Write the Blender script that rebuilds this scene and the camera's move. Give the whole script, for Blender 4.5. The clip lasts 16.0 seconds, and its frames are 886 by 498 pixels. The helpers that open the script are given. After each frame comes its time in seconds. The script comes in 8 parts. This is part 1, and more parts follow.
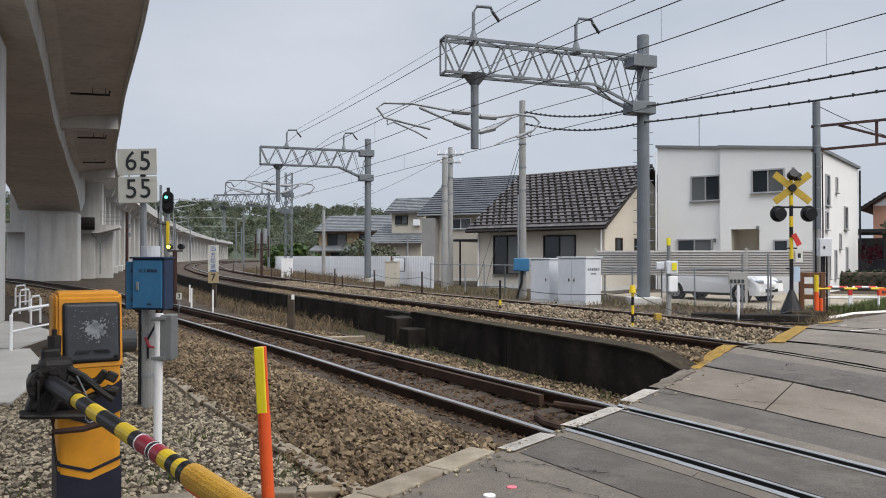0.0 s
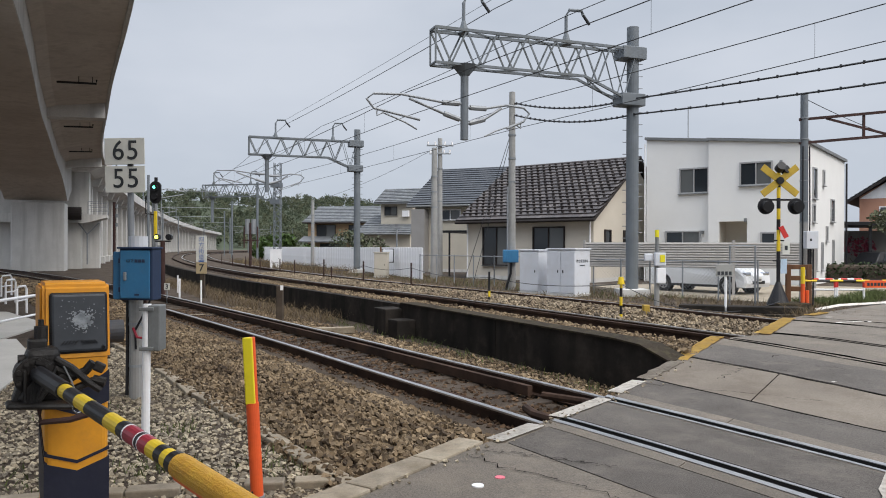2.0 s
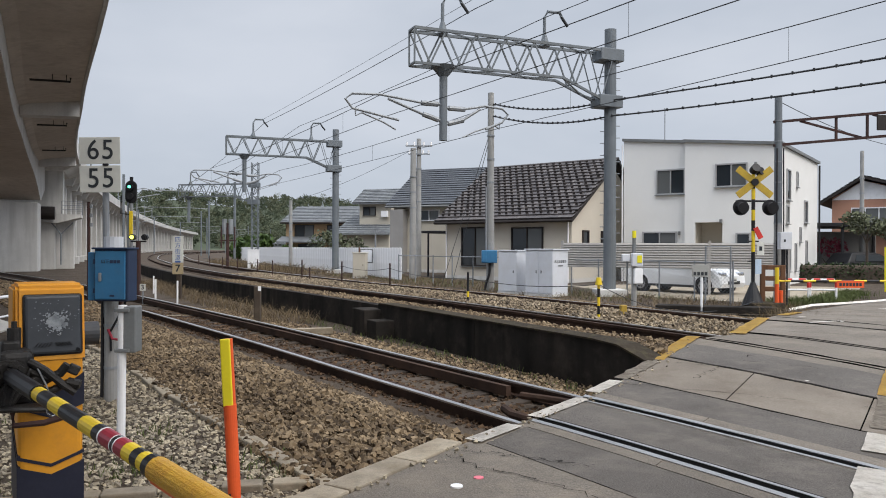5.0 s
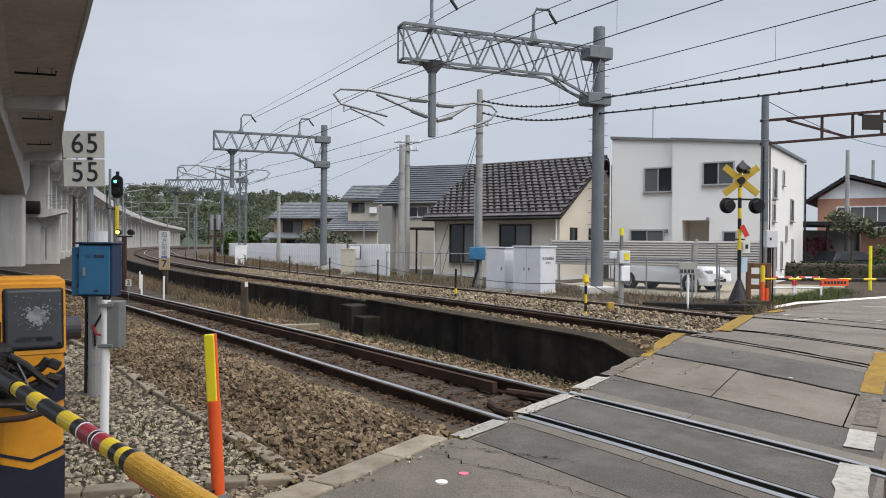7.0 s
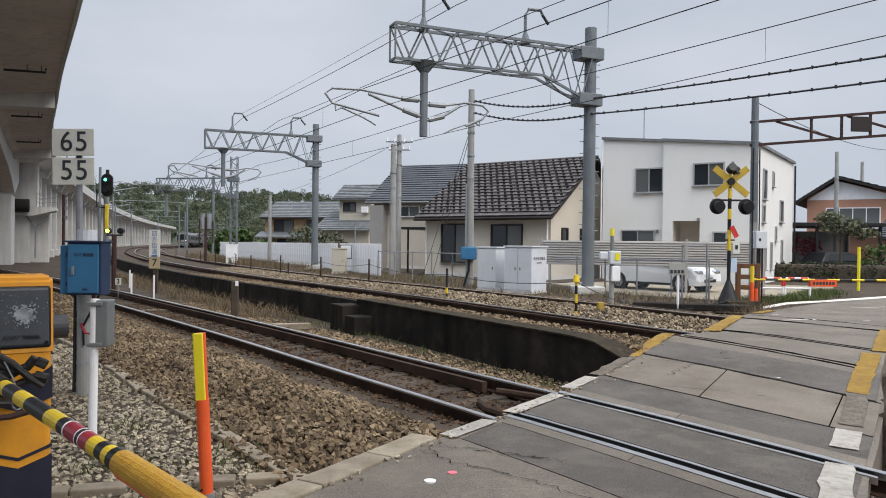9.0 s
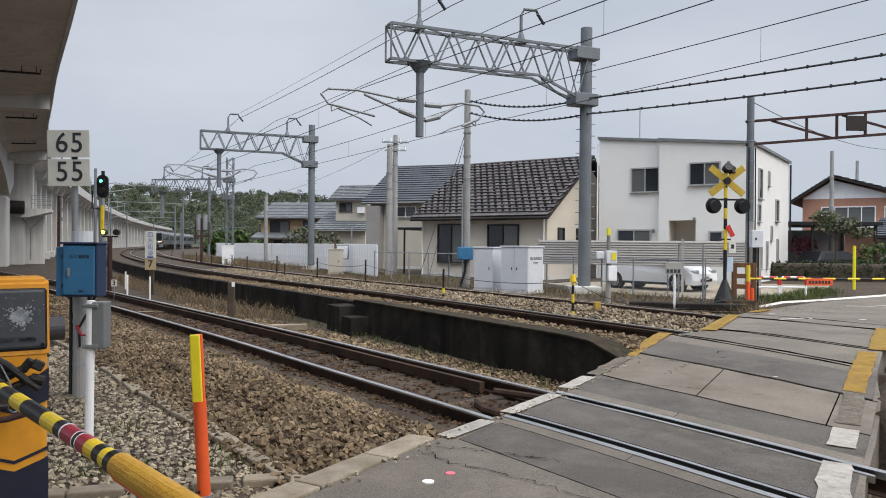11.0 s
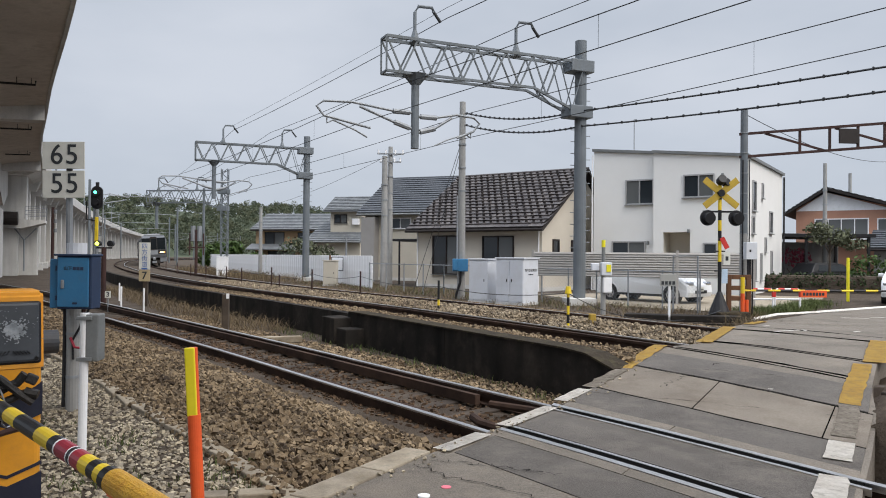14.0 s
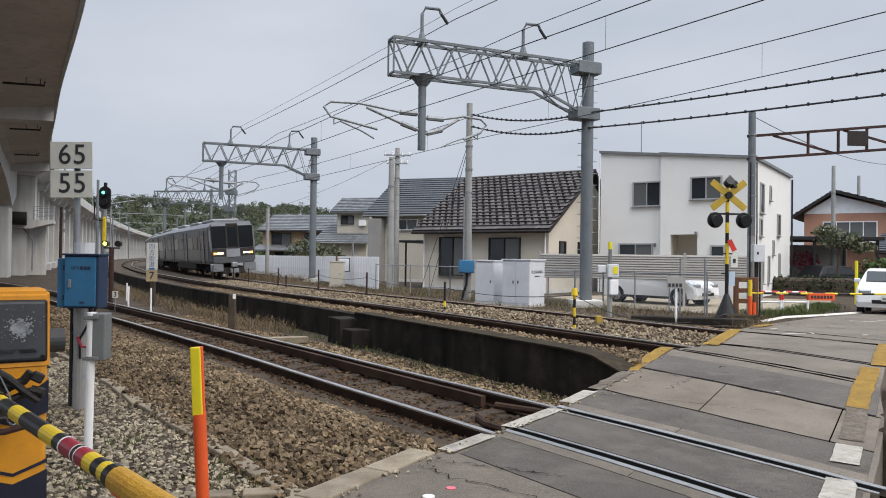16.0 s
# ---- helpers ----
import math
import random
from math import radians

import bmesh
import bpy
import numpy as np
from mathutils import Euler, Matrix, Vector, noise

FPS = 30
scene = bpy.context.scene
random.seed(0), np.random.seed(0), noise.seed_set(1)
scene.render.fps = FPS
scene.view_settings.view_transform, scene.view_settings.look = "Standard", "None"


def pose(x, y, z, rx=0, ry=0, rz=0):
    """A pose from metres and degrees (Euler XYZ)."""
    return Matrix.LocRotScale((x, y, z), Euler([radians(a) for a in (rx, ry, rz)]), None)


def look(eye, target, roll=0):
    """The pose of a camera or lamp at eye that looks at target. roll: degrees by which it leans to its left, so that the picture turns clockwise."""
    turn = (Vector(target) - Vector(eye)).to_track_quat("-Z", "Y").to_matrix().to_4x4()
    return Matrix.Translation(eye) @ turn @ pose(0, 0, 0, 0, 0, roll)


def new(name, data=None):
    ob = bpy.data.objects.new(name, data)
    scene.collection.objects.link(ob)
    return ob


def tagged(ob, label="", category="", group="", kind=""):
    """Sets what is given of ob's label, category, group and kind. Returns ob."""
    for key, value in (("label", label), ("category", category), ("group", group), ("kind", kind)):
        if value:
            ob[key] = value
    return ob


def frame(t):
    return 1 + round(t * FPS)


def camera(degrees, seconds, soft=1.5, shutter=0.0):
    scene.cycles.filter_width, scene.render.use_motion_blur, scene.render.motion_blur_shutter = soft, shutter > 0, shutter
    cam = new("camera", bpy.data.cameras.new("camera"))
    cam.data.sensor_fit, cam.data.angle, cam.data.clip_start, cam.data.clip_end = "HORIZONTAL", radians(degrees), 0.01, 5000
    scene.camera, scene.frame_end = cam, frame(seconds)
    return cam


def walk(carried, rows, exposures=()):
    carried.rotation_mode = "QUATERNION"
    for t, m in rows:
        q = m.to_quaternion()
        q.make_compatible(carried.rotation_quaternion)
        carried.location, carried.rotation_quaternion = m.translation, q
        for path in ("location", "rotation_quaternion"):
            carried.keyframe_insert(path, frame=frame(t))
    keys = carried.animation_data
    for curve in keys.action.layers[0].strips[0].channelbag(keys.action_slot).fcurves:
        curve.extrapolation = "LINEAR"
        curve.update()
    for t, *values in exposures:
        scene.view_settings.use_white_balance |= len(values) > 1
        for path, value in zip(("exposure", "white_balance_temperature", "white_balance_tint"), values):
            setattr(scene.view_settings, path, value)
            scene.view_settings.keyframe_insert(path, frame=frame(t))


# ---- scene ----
# camera: stands by the crossing, held by hand, panning slightly
cam = camera(61.5, 16.0, soft=1.0)
EYE = 1.55
PATH = [
    (0, 0.000, -0.000, -0.000, -0.000, 0.565, -0.000),
    (0.5, -0.002, -0.009, 0.001, 0.115, 0.540, 0.177),
    (1, -0.003, -0.009, 0.002, 0.352, 0.329, 0.271),
    (1.5, -0.001, -0.006, 0.000, 0.612, 0.076, 0.246),
    (2, 0.000, -0.000, -0.001, 0.823, -0.111, 0.184),
    (2.5, -0.004, 0.004, -0.000, 0.992, -0.177, 0.018),
    (3, -0.006, 0.004, 0.003, 1.149, -0.122, -0.046),
    (3.5, -0.001, 0.005, 0.003, 1.383, -0.027, -0.026),
    (4, -0.002, -0.001, 0.003, 1.730, 0.048, 0.038),
    (6.5, 0.010, -0.008, 0.001, 3.223, -0.320, 0.452),
    (7, 0.016, 0.001, -0.003, 3.337, -0.320, 0.487),
    (7.5, 0.015, -0.011, -0.000, 3.463, -0.318, 0.575),
    (8, 0.030, -0.011, -0.005, 3.595, -0.285, 0.699),
    (8.5, 0.030, -0.014, -0.005, 3.784, -0.283, 0.684),
    (9, 0.031, -0.013, -0.003, 3.974, -0.337, 0.680),
    (11.5, 0.025, -0.006, -0.002, 4.376, -0.290, 0.412),
    (12, 0.032, -0.008, 0.002, 4.587, -0.011, 0.366),
    (12.5, 0.037, -0.014, 0.000, 4.784, 0.260, 0.354),
    (13, 0.038, -0.011, -0.001, 4.848, 0.457, 0.352),
    (13.5, 0.031, -0.006, 0.002, 4.802, 0.528, 0.392),
    (14, 0.017, -0.003, 0.006, 4.646, 0.566, 0.530),
    (14.5, 0.005, 0.003, 0.002, 4.387, 0.630, 0.594),
    (15, 0.008, 0.006, 0.002, 4.182, 0.656, 0.717),
    (15.5, 0.010, -0.001, 0.003, 4.119, 0.663, 0.768),
    (16, 0.024, -0.000, 0.000, 4.138, 0.679, 0.752),
]


def held(dx, dy, dz, yaw, pitch, roll):
    return pose(dx, dy, EYE + dz) @ pose(0, 0, 0, 0, 0, -yaw) @ pose(0, 0, 0, 90 + pitch) @ pose(0, 0, 0, 0, 0, roll)


walk(cam, [(r[0], held(*r[1:])) for r in PATH], exposures=((0, 0.0), (16, 0.0)))

# overcast daylight
world = bpy.data.worlds.new("world")
scene.world = world
world.use_nodes = True
wn, wl = world.node_tree.nodes, world.node_tree.links
sky = wn.new("ShaderNodeTexSky")
sky.sky_type, sky.sun_disc = "NISHITA", False
sky.sun_elevation, sky.sun_rotation = radians(53), radians(137)
skys = wn.new("ShaderNodeVectorMath")
skys.operation = "SCALE"
skys.inputs["Scale"].default_value = 0.05
wl.new(sky.outputs[0], skys.inputs[0])
wco = wn.new("ShaderNodeTexCoord")
wmap = wn.new("ShaderNodeMapping")
wmap.inputs["Scale"].default_value = (1.0, 1.0, 2.6)
wl.new(wco.outputs["Generated"], wmap.inputs[0])
wnoise = wn.new("ShaderNodeTexNoise")
wnoise.inputs["Scale"].default_value, wnoise.inputs["Detail"].default_value = 1.7, 5
wl.new(wmap.outputs[0], wnoise.inputs["Vector"])
wramp = wn.new("ShaderNodeValToRGB")
wramp.color_ramp.elements[0].position, wramp.color_ramp.elements[1].position = 0.3, 0.72
wramp.color_ramp.elements[0].color = (0.47, 0.535, 0.635, 1)
wramp.color_ramp.elements[1].color = (0.70, 0.745, 0.83, 1)
wl.new(wnoise.outputs[0], wramp.inputs[0])
wmix = wn.new("ShaderNodeMixRGB")
wmix.inputs[0].default_value = 0.88
wl.new(skys.outputs[0], wmix.inputs[1])
wl.new(wramp.outputs[0], wmix.inputs[2])
wsep = wn.new("ShaderNodeSeparateXYZ")
wl.new(wco.outputs["Generated"], wsep.inputs[0])
wzen = wn.new("ShaderNodeMapRange")      # an overcast sky is brighter towards the zenith
wzen.interpolation_type = "SMOOTHSTEP"
for k_, v_ in (("From Min", 0.30), ("From Max", 0.95), ("To Min", 1.0), ("To Max", 3.7)):
    wzen.inputs[k_].default_value = v_
wl.new(wsep.outputs["Z"], wzen.inputs["Value"])
wlift = wn.new("ShaderNodeVectorMath")
wlift.operation = "SCALE"
wl.new(wmix.outputs[0], wlift.inputs[0])
wl.new(wzen.outputs[0], wlift.inputs["Scale"])
wl.new(wlift.outputs[0], wn["Background"].inputs[0])
wn["Background"].inputs[1].default_value = 1.0
sun = new("sun", bpy.data.lights.new("sun", "SUN"))
sun.data.energy, sun.data.angle, sun.data.color = 3.05, radians(60), (1.0, 0.92, 0.82)
sun.matrix_world = look((30, -12, 60), (0, 20, 0))


# ---- materials ----
def mat(name, col, rough=0.75, col2=None, scale=1.5, fine=30.0, mix=1.0, grain=0.25, bump=0.15, metal=0.0, rnd=0.0, island=0.0,
        streak=None, dirt=None, dirt_amount=0.5, spec=0.28, emit=0.0, stretch=(1, 1, 1), dist=0.01):
    m = bpy.data.materials.new(name)
    m.use_nodes = True
    nt = m.node_tree
    N, L = nt.nodes, nt.links
    b = N["Principled BSDF"]
    co = N.new("ShaderNodeTexCoord")
    mp = N.new("ShaderNodeMapping")
    mp.inputs["Scale"].default_value = stretch
    L.new(co.outputs["Object"], mp.inputs[0])

    def noise_tex(s, detail=6.0, ro=0.6):
        n = N.new("ShaderNodeTexNoise")
        n.inputs["Scale"].default_value, n.inputs["Detail"].default_value, n.inputs["Roughness"].default_value = s, detail, ro
        L.new(mp.outputs[0], n.inputs["Vector"])
        return n

    def ramp(src, lo, hi, a=(0, 0, 0, 1), c=(1, 1, 1, 1)):
        r = N.new("ShaderNodeValToRGB")
        r.color_ramp.elements[0].position, r.color_ramp.elements[1].position = lo, hi
        r.color_ramp.elements[0].color, r.color_ramp.elements[1].color = a, c
        L.new(src, r.inputs[0])
        return r.outputs[0]

    def mixc(fac, a, c, mode="MIX"):
        x = N.new("ShaderNodeMixRGB")
        x.blend_type = mode
        for sock, v in zip(x.inputs, (fac, a, c)):
            if hasattr(v, "links"):
                L.new(v, sock)
            elif isinstance(v, (int, float)):
                sock.default_value = v
            else:
                sock.default_value = (*v[:3], 1)
        return x.outputs[0]

    c2 = col2 or tuple(x * 0.78 for x in col)
    big = noise_tex(scale)
    cur = mixc(ramp(big.outputs[0], 0.35, 0.68), col, c2)
    fin = noise_tex(fine, 4.0, 0.7)
    cur = mixc(grain, cur, ramp(fin.outputs[0], 0.25, 0.75, (0.25, 0.25, 0.25, 1), (1.0, 1.0, 1.0, 1)), "MULTIPLY") if grain else cur
    if dirt:
        d = noise_tex(scale * 2.7, 8.0, 0.7)
        x = N.new("ShaderNodeMath")
        x.operation = "MULTIPLY"
        x.inputs[1].default_value = dirt_amount
        L.new(ramp(d.outputs[0], 0.48, 0.66), x.inputs[0])
        cur = mixc(x.outputs[0], cur, dirt)
    if streak:
        mp2 = N.new("ShaderNodeMapping")
        mp2.inputs["Scale"].default_value = (1.0, 1.0, 0.08)
        L.new(co.outputs["Object"], mp2.inputs[0])
        sn = N.new("ShaderNodeTexNoise")
        sn.inputs["Scale"].default_value, sn.inputs["Detail"].default_value = 2.4, 6
        L.new(mp2.outputs[0], sn.inputs["Vector"])
        cur = mixc(ramp(sn.outputs[0], 0.48, 0.75), cur, streak)
    if rnd or island:
        r = N.new("ShaderNodeObjectInfo" if rnd else "ShaderNodeNewGeometry")
        k = rnd or island
        v = r.outputs["Random"] if rnd else r.outputs["Random Per Island"]
        cur = mixc(1.0, cur, ramp(v, 0.0, 1.0, (1 - k, 1 - k, 1 - k, 1), (1, 1, 1 - 0.15 * k, 1)), "MULTIPLY")
    L.new(cur, b.inputs["Base Color"])
    b.inputs["Roughness"].default_value, b.inputs["Metallic"].default_value = rough, metal
    b.inputs["Specular IOR Level"].default_value = spec
    if bump:
        bp = N.new("ShaderNodeBump")
        bp.inputs["Strength"].default_value, bp.inputs["Distance"].default_value = bump, dist
        L.new(fin.outputs[0], bp.inputs["Height"])
        L.new(bp.outputs[0], b.inputs["Normal"])
    if emit:
        L.new(cur, b.inputs["Emission Color"])
        b.inputs["Emission Strength"].default_value = emit
    return m


CONCRETE = mat("concrete", (0.68, 0.665, 0.635), 0.85, (0.53, 0.52, 0.495), 0.35, 14, streak=(0.42, 0.41, 0.385), bump=0.25)
CONCRETE_DARK = mat("weathered_soffit_concrete", (0.64, 0.58, 0.51), 0.9, (0.52, 0.46, 0.40), 0.3, 10, streak=(0.42, 0.37, 0.32))
BLACKWALL = mat("black_stained_concrete", (0.017, 0.0155, 0.0145), 0.95, (0.036, 0.031, 0.027), 0.8, 9, dirt=(0.065, 0.055, 0.045), dirt_amount=0.5, bump=0.5, streak=(0.009, 0.0085, 0.008), spec=0.1)
MOSSY = mat("mossy_wall_top", (0.055, 0.044, 0.032), 0.95, (0.028, 0.023, 0.018), 2.5, 30, grain=0.5, bump=0.6, dirt=(0.075, 0.065, 0.035), dirt_amount=0.6, spec=0.1)
KERB = mat("kerb_concrete", (0.40, 0.345, 0.27), 0.9, (0.25, 0.205, 0.15), 3, 40, bump=0.4, rnd=0.25, dirt=(0.16, 0.14, 0.11))
# kept dark: shade in the gaps between stones is put into this colour
EARTH = mat("gravelly_earth", (0.105, 0.083, 0.064), 0.95, (0.06, 0.046, 0.036), 0.6, 26, grain=0.6, bump=1.0, dirt=(0.13, 0.105, 0.082), dist=0.03, spec=0.1)
STONE = mat("ballast_stone", (0.37, 0.28, 0.20), 0.9, (0.175, 0.123, 0.085), 0.7, 60, grain=0.3, bump=0.3, island=0.78, spec=0.15)
STONE_RUST = mat("rusty_ballast_stone", (0.19, 0.125, 0.088), 0.9, (0.10, 0.062, 0.043), 0.9, 60, grain=0.3, bump=0.3, island=0.8, spec=0.12)
STONE_GREY = mat("grey_gravel", (0.58, 0.505, 0.415), 0.9, (0.34, 0.28, 0.215), 0.8, 60, grain=0.3, bump=0.3, island=0.7, spec=0.15)
STONE_TAN = mat("tan_ballast_stone", (0.47, 0.385, 0.30), 0.9, (0.25, 0.185, 0.135), 0.7, 60, grain=0.3, bump=0.3, island=0.75, spec=0.15)
ASPHALT = mat("worn_asphalt", (0.255, 0.225, 0.19), 0.9, (0.18, 0.157, 0.132), 0.7, 70, grain=0.85, bump=0.9, dirt=(0.26, 0.22, 0.175), dirt_amount=0.45, spec=0.18)
ASPHALT_DARK = mat("dark_asphalt_patch", (0.175, 0.158, 0.142), 0.88, (0.12, 0.108, 0.097), 0.9, 75, grain=0.9, bump=0.9, dirt=(0.17, 0.15, 0.13), dirt_amount=0.5, spec=0.18)
SLAB = mat("crossing_concrete_slab", (0.25, 0.217, 0.178), 0.9, (0.185, 0.158, 0.13), 0.8, 60, grain=0.6, bump=0.5, dirt=(0.115, 0.092, 0.07), dirt_amount=0.6, spec=0.18)
PAINT_WHITE = mat("worn_white_road_paint", (0.74, 0.71, 0.66), 0.85, (0.64, 0.60, 0.54), 5, 50, dirt=(0.24, 0.21, 0.175), dirt_amount=0.55)
PAINT_FADED = mat("faded_white_road_paint", (0.36, 0.32, 0.27), 0.9, (0.24, 0.205, 0.165), 9, 50, dirt=(0.14, 0.115, 0.09), dirt_amount=0.9)
PATHCONC = mat("pale_path_concrete", (0.52, 0.50, 0.46), 0.9, (0.42, 0.40, 0.365), 0.8, 50, grain=0.3, bump=0.3)
CAST_IRON = mat("greasy_cast_iron", (0.012, 0.0115, 0.0115), 0.5, (0.03, 0.026, 0.023), 9, 70, grain=0.4, bump=0.5, spec=0.35)
SILVER = mat("silver_window_frame", (0.42, 0.42, 0.42), 0.45, (0.36, 0.36, 0.36), 2, 30, grain=0.08, bump=0.02, metal=0.3)
# a darker, mottled yellow for the crossbuck boards
DULL_YELLOW = mat("dull_yellow_board", (0.52, 0.36, 0.045), 0.55, (0.40, 0.27, 0.04), 3, 40, grain=0.2, dirt=(0.2, 0.14, 0.05), dirt_amount=0.4)
PAINT_YELLOW = mat("worn_yellow_road_paint", (0.56, 0.37, 0.085), 0.85, (0.45, 0.28, 0.075), 5, 50, dirt=(0.24, 0.17, 0.10), dirt_amount=0.55)
RAIL_STEEL = mat("polished_rail_head", (0.66, 0.645, 0.63), 0.32, (0.5, 0.485, 0.47), 3, 60, grain=0.15, bump=0.05, metal=1.0)
RAIL_RUST = mat("rusty_rail", (0.032, 0.021, 0.017), 0.9, (0.075, 0.045, 0.032), 2, 40, bump=0.4, spec=0.15)
GROOVE = mat("black_flange_groove", (0.006, 0.006, 0.006), 1.0, bump=0, grain=0, spec=0.0)
TIE_WOOD = mat("weathered_sleeper_wood", (0.10, 0.078, 0.062), 0.95, (0.055, 0.042, 0.034), 3, 35, bump=0.6, rnd=0.4)
GALV = mat("galvanised_steel", (0.30, 0.315, 0.33), 0.55, (0.22, 0.235, 0.25), 2, 30, metal=0.35, bump=0.05, grain=0.15)
# darker than the paint: part of the truss's shading is in this grey
POLE_GREY = mat("grey_painted_pole", (0.165, 0.185, 0.205), 0.55, (0.12, 0.137, 0.15), 1.2, 30, bump=0.06, grain=0.15, streak=(0.13, 0.14, 0.14))
POLE_CONC = mat("pole_concrete", (0.36, 0.36, 0.35), 0.85, (0.27, 0.27, 0.26), 1.5, 25, bump=0.15, streak=(0.22, 0.21, 0.20))
WIRE = mat("dark_wire", (0.035, 0.037, 0.04), 0.6, bump=0, grain=0)
BLACK = mat("black_plastic", (0.013, 0.013, 0.015), 0.45, (0.022, 0.022, 0.024), 5, 60, bump=0.08)
ORANGE = mat("orange_enamel", (0.74, 0.33, 0.028), 0.42, (0.62, 0.26, 0.022), 2.5, 45, grain=0.12, bump=0.04, dirt=(0.40, 0.19, 0.05), dirt_amount=0.35)
NAVY = mat("navy_stripe_film", (0.016, 0.018, 0.035), 0.5, (0.026, 0.028, 0.045), 4, 50, bump=0.05)
YELLOW = mat("yellow_reflective_film", (0.78, 0.57, 0.03), 0.45, (0.66, 0.46, 0.03), 5, 60, grain=0.12, bump=0.04)
LEMON = mat("lemon_reflector", (0.80, 0.72, 0.03), 0.4, (0.72, 0.62, 0.03), 5, 60, grain=0.1, bump=0.03)
VERMILION = mat("orange_red_plastic", (0.80, 0.12, 0.03), 0.45, (0.70, 0.10, 0.03), 4, 50, grain=0.15, bump=0.05)
MAROON = mat("red_reflective_film", (0.35, 0.03, 0.05), 0.4, (0.27, 0.02, 0.04), 6, 60, bump=0.03)
BLUE = mat("blue_painted_steel", (0.045, 0.19, 0.36), 0.5, (0.035, 0.15, 0.30), 3, 40, grain=0.15, bump=0.05, dirt=(0.07, 0.15, 0.22), dirt_amount=0.35)
BLUE_DARK = mat("dark_blue_steel", (0.03, 0.05, 0.10), 0.55, (0.025, 0.04, 0.08), 3, 40, bump=0.05)
WHITE = mat("white_paint", (0.85, 0.85, 0.86), 0.6, (0.78, 0.78, 0.79), 1.5, 40, grain=0.08, bump=0.04, dirt=(0.55, 0.54, 0.5), dirt_amount=0.25)
SIGN_WHITE = mat("sign_white", (0.62, 0.62, 0.57), 0.5, (0.56, 0.56, 0.52), 3, 40, grain=0.06, bump=0.02)
STUCCO = mat("white_stucco", (0.75, 0.745, 0.725), 0.9, (0.70, 0.695, 0.675), 0.4, 60, grain=0.1, bump=0.2)
CREAM = mat("cream_render", (0.60, 0.55, 0.47), 0.9, (0.54, 0.495, 0.42), 0.4, 60, grain=0.1, bump=0.2)
BEIGE = mat("beige_siding", (0.52, 0.48, 0.40), 0.85, (0.46, 0.42, 0.35), 0.5, 50, grain=0.1, bump=0.1)
GREYSIDE = mat("grey_siding", (0.30, 0.29, 0.28), 0.85, (0.25, 0.24, 0.23), 0.5, 40, grain=0.1)
TERRA = mat("terracotta_siding", (0.46, 0.25, 0.17), 0.85, (0.38, 0.2, 0.14), 0.6, 40, grain=0.12)
TAN = mat("ochre_wall", (0.46, 0.32, 0.19), 0.85, (0.38, 0.26, 0.15), 0.6, 40, grain=0.12)
ROOF_BROWN = mat("brown_roof_tile", (0.135, 0.118, 0.12), 0.5, (0.060, 0.050, 0.052), 1.6, 30, grain=0.25, island=0.5)
ROOF_SLATE = mat("blue_grey_slate", (0.080, 0.086, 0.097), 0.7, (0.056, 0.062, 0.072), 1.0, 30, grain=0.2, bump=0.2)
ROOF_GREY = mat("grey_clay_tile", (0.19, 0.20, 0.215), 0.6, (0.13, 0.14, 0.15), 1.5, 25, grain=0.25, island=0.3)
TRIM_DARK = mat("dark_brown_trim", (0.030, 0.024, 0.022), 0.6, bump=0.05)
GREYTRIM = mat("grey_metal_trim", (0.22, 0.23, 0.23), 0.5, metal=0.2, bump=0.03)
LOUVRE = mat("grey_beige_fence_slat", (0.40, 0.38, 0.36), 0.7, (0.34, 0.33, 0.31), 1, 40, grain=0.1, rnd=0.08, bump=0.05)
CURTAIN = mat("pale_curtain", (0.36, 0.36, 0.34), 0.95, (0.28, 0.28, 0.27), 3, 40)
DARK = mat("dark_room", (0.03, 0.03, 0.032), 0.9)
RUST_BEAM = mat("rusty_brown_beam", (0.040, 0.023, 0.022), 0.8, (0.07, 0.034, 0.028), 2, 40, bump=0.2)
WOOD = mat("brown_weathered_wood", (0.17, 0.085, 0.045), 0.85, (0.11, 0.055, 0.03), 2, 30, bump=0.3, stretch=(3, 3, 0.6))
RUBBER = mat("tyre_rubber", (0.018, 0.018, 0.019), 0.85, bump=0.2)
CARWHITE = mat("white_car_paint", (0.74, 0.75, 0.76), 0.22, (0.70, 0.71, 0.72), 1, 20, grain=0.03, bump=0)
CHROME = mat("bright_metal", (0.65, 0.66, 0.68), 0.25, metal=1.0, grain=0.05, bump=0)
CABINET = mat("pale_grey_cabinet_paint", (0.62, 0.64, 0.68), 0.55, (0.56, 0.58, 0.62), 1, 40, grain=0.06, bump=0.02, dirt=(0.45, 0.44, 0.42), dirt_amount=0.25)
GREEN_LEAF = mat("green_leaf", (0.075, 0.13, 0.030), 0.7, (0.05, 0.09, 0.022), 0.6, 8, grain=0.2, bump=0, island=0.55)
# distance haze is put into these two leaf colours as a greyer tone
FOREST = mat("hazed_forest_leaf", (0.10, 0.12, 0.078), 0.9, (0.075, 0.095, 0.06), 0.05, 0.6, grain=0.2, bump=0, island=0.35)
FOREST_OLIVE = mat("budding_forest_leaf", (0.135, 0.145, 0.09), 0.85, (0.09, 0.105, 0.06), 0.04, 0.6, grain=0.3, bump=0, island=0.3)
BARK = mat("bark", (0.09, 0.07, 0.055), 0.95, bump=0.5)
DRYGRASS = mat("dry_straw_grass", (0.24, 0.18, 0.11), 0.9, (0.13, 0.095, 0.06), 2, 30, island=0.5, bump=0)
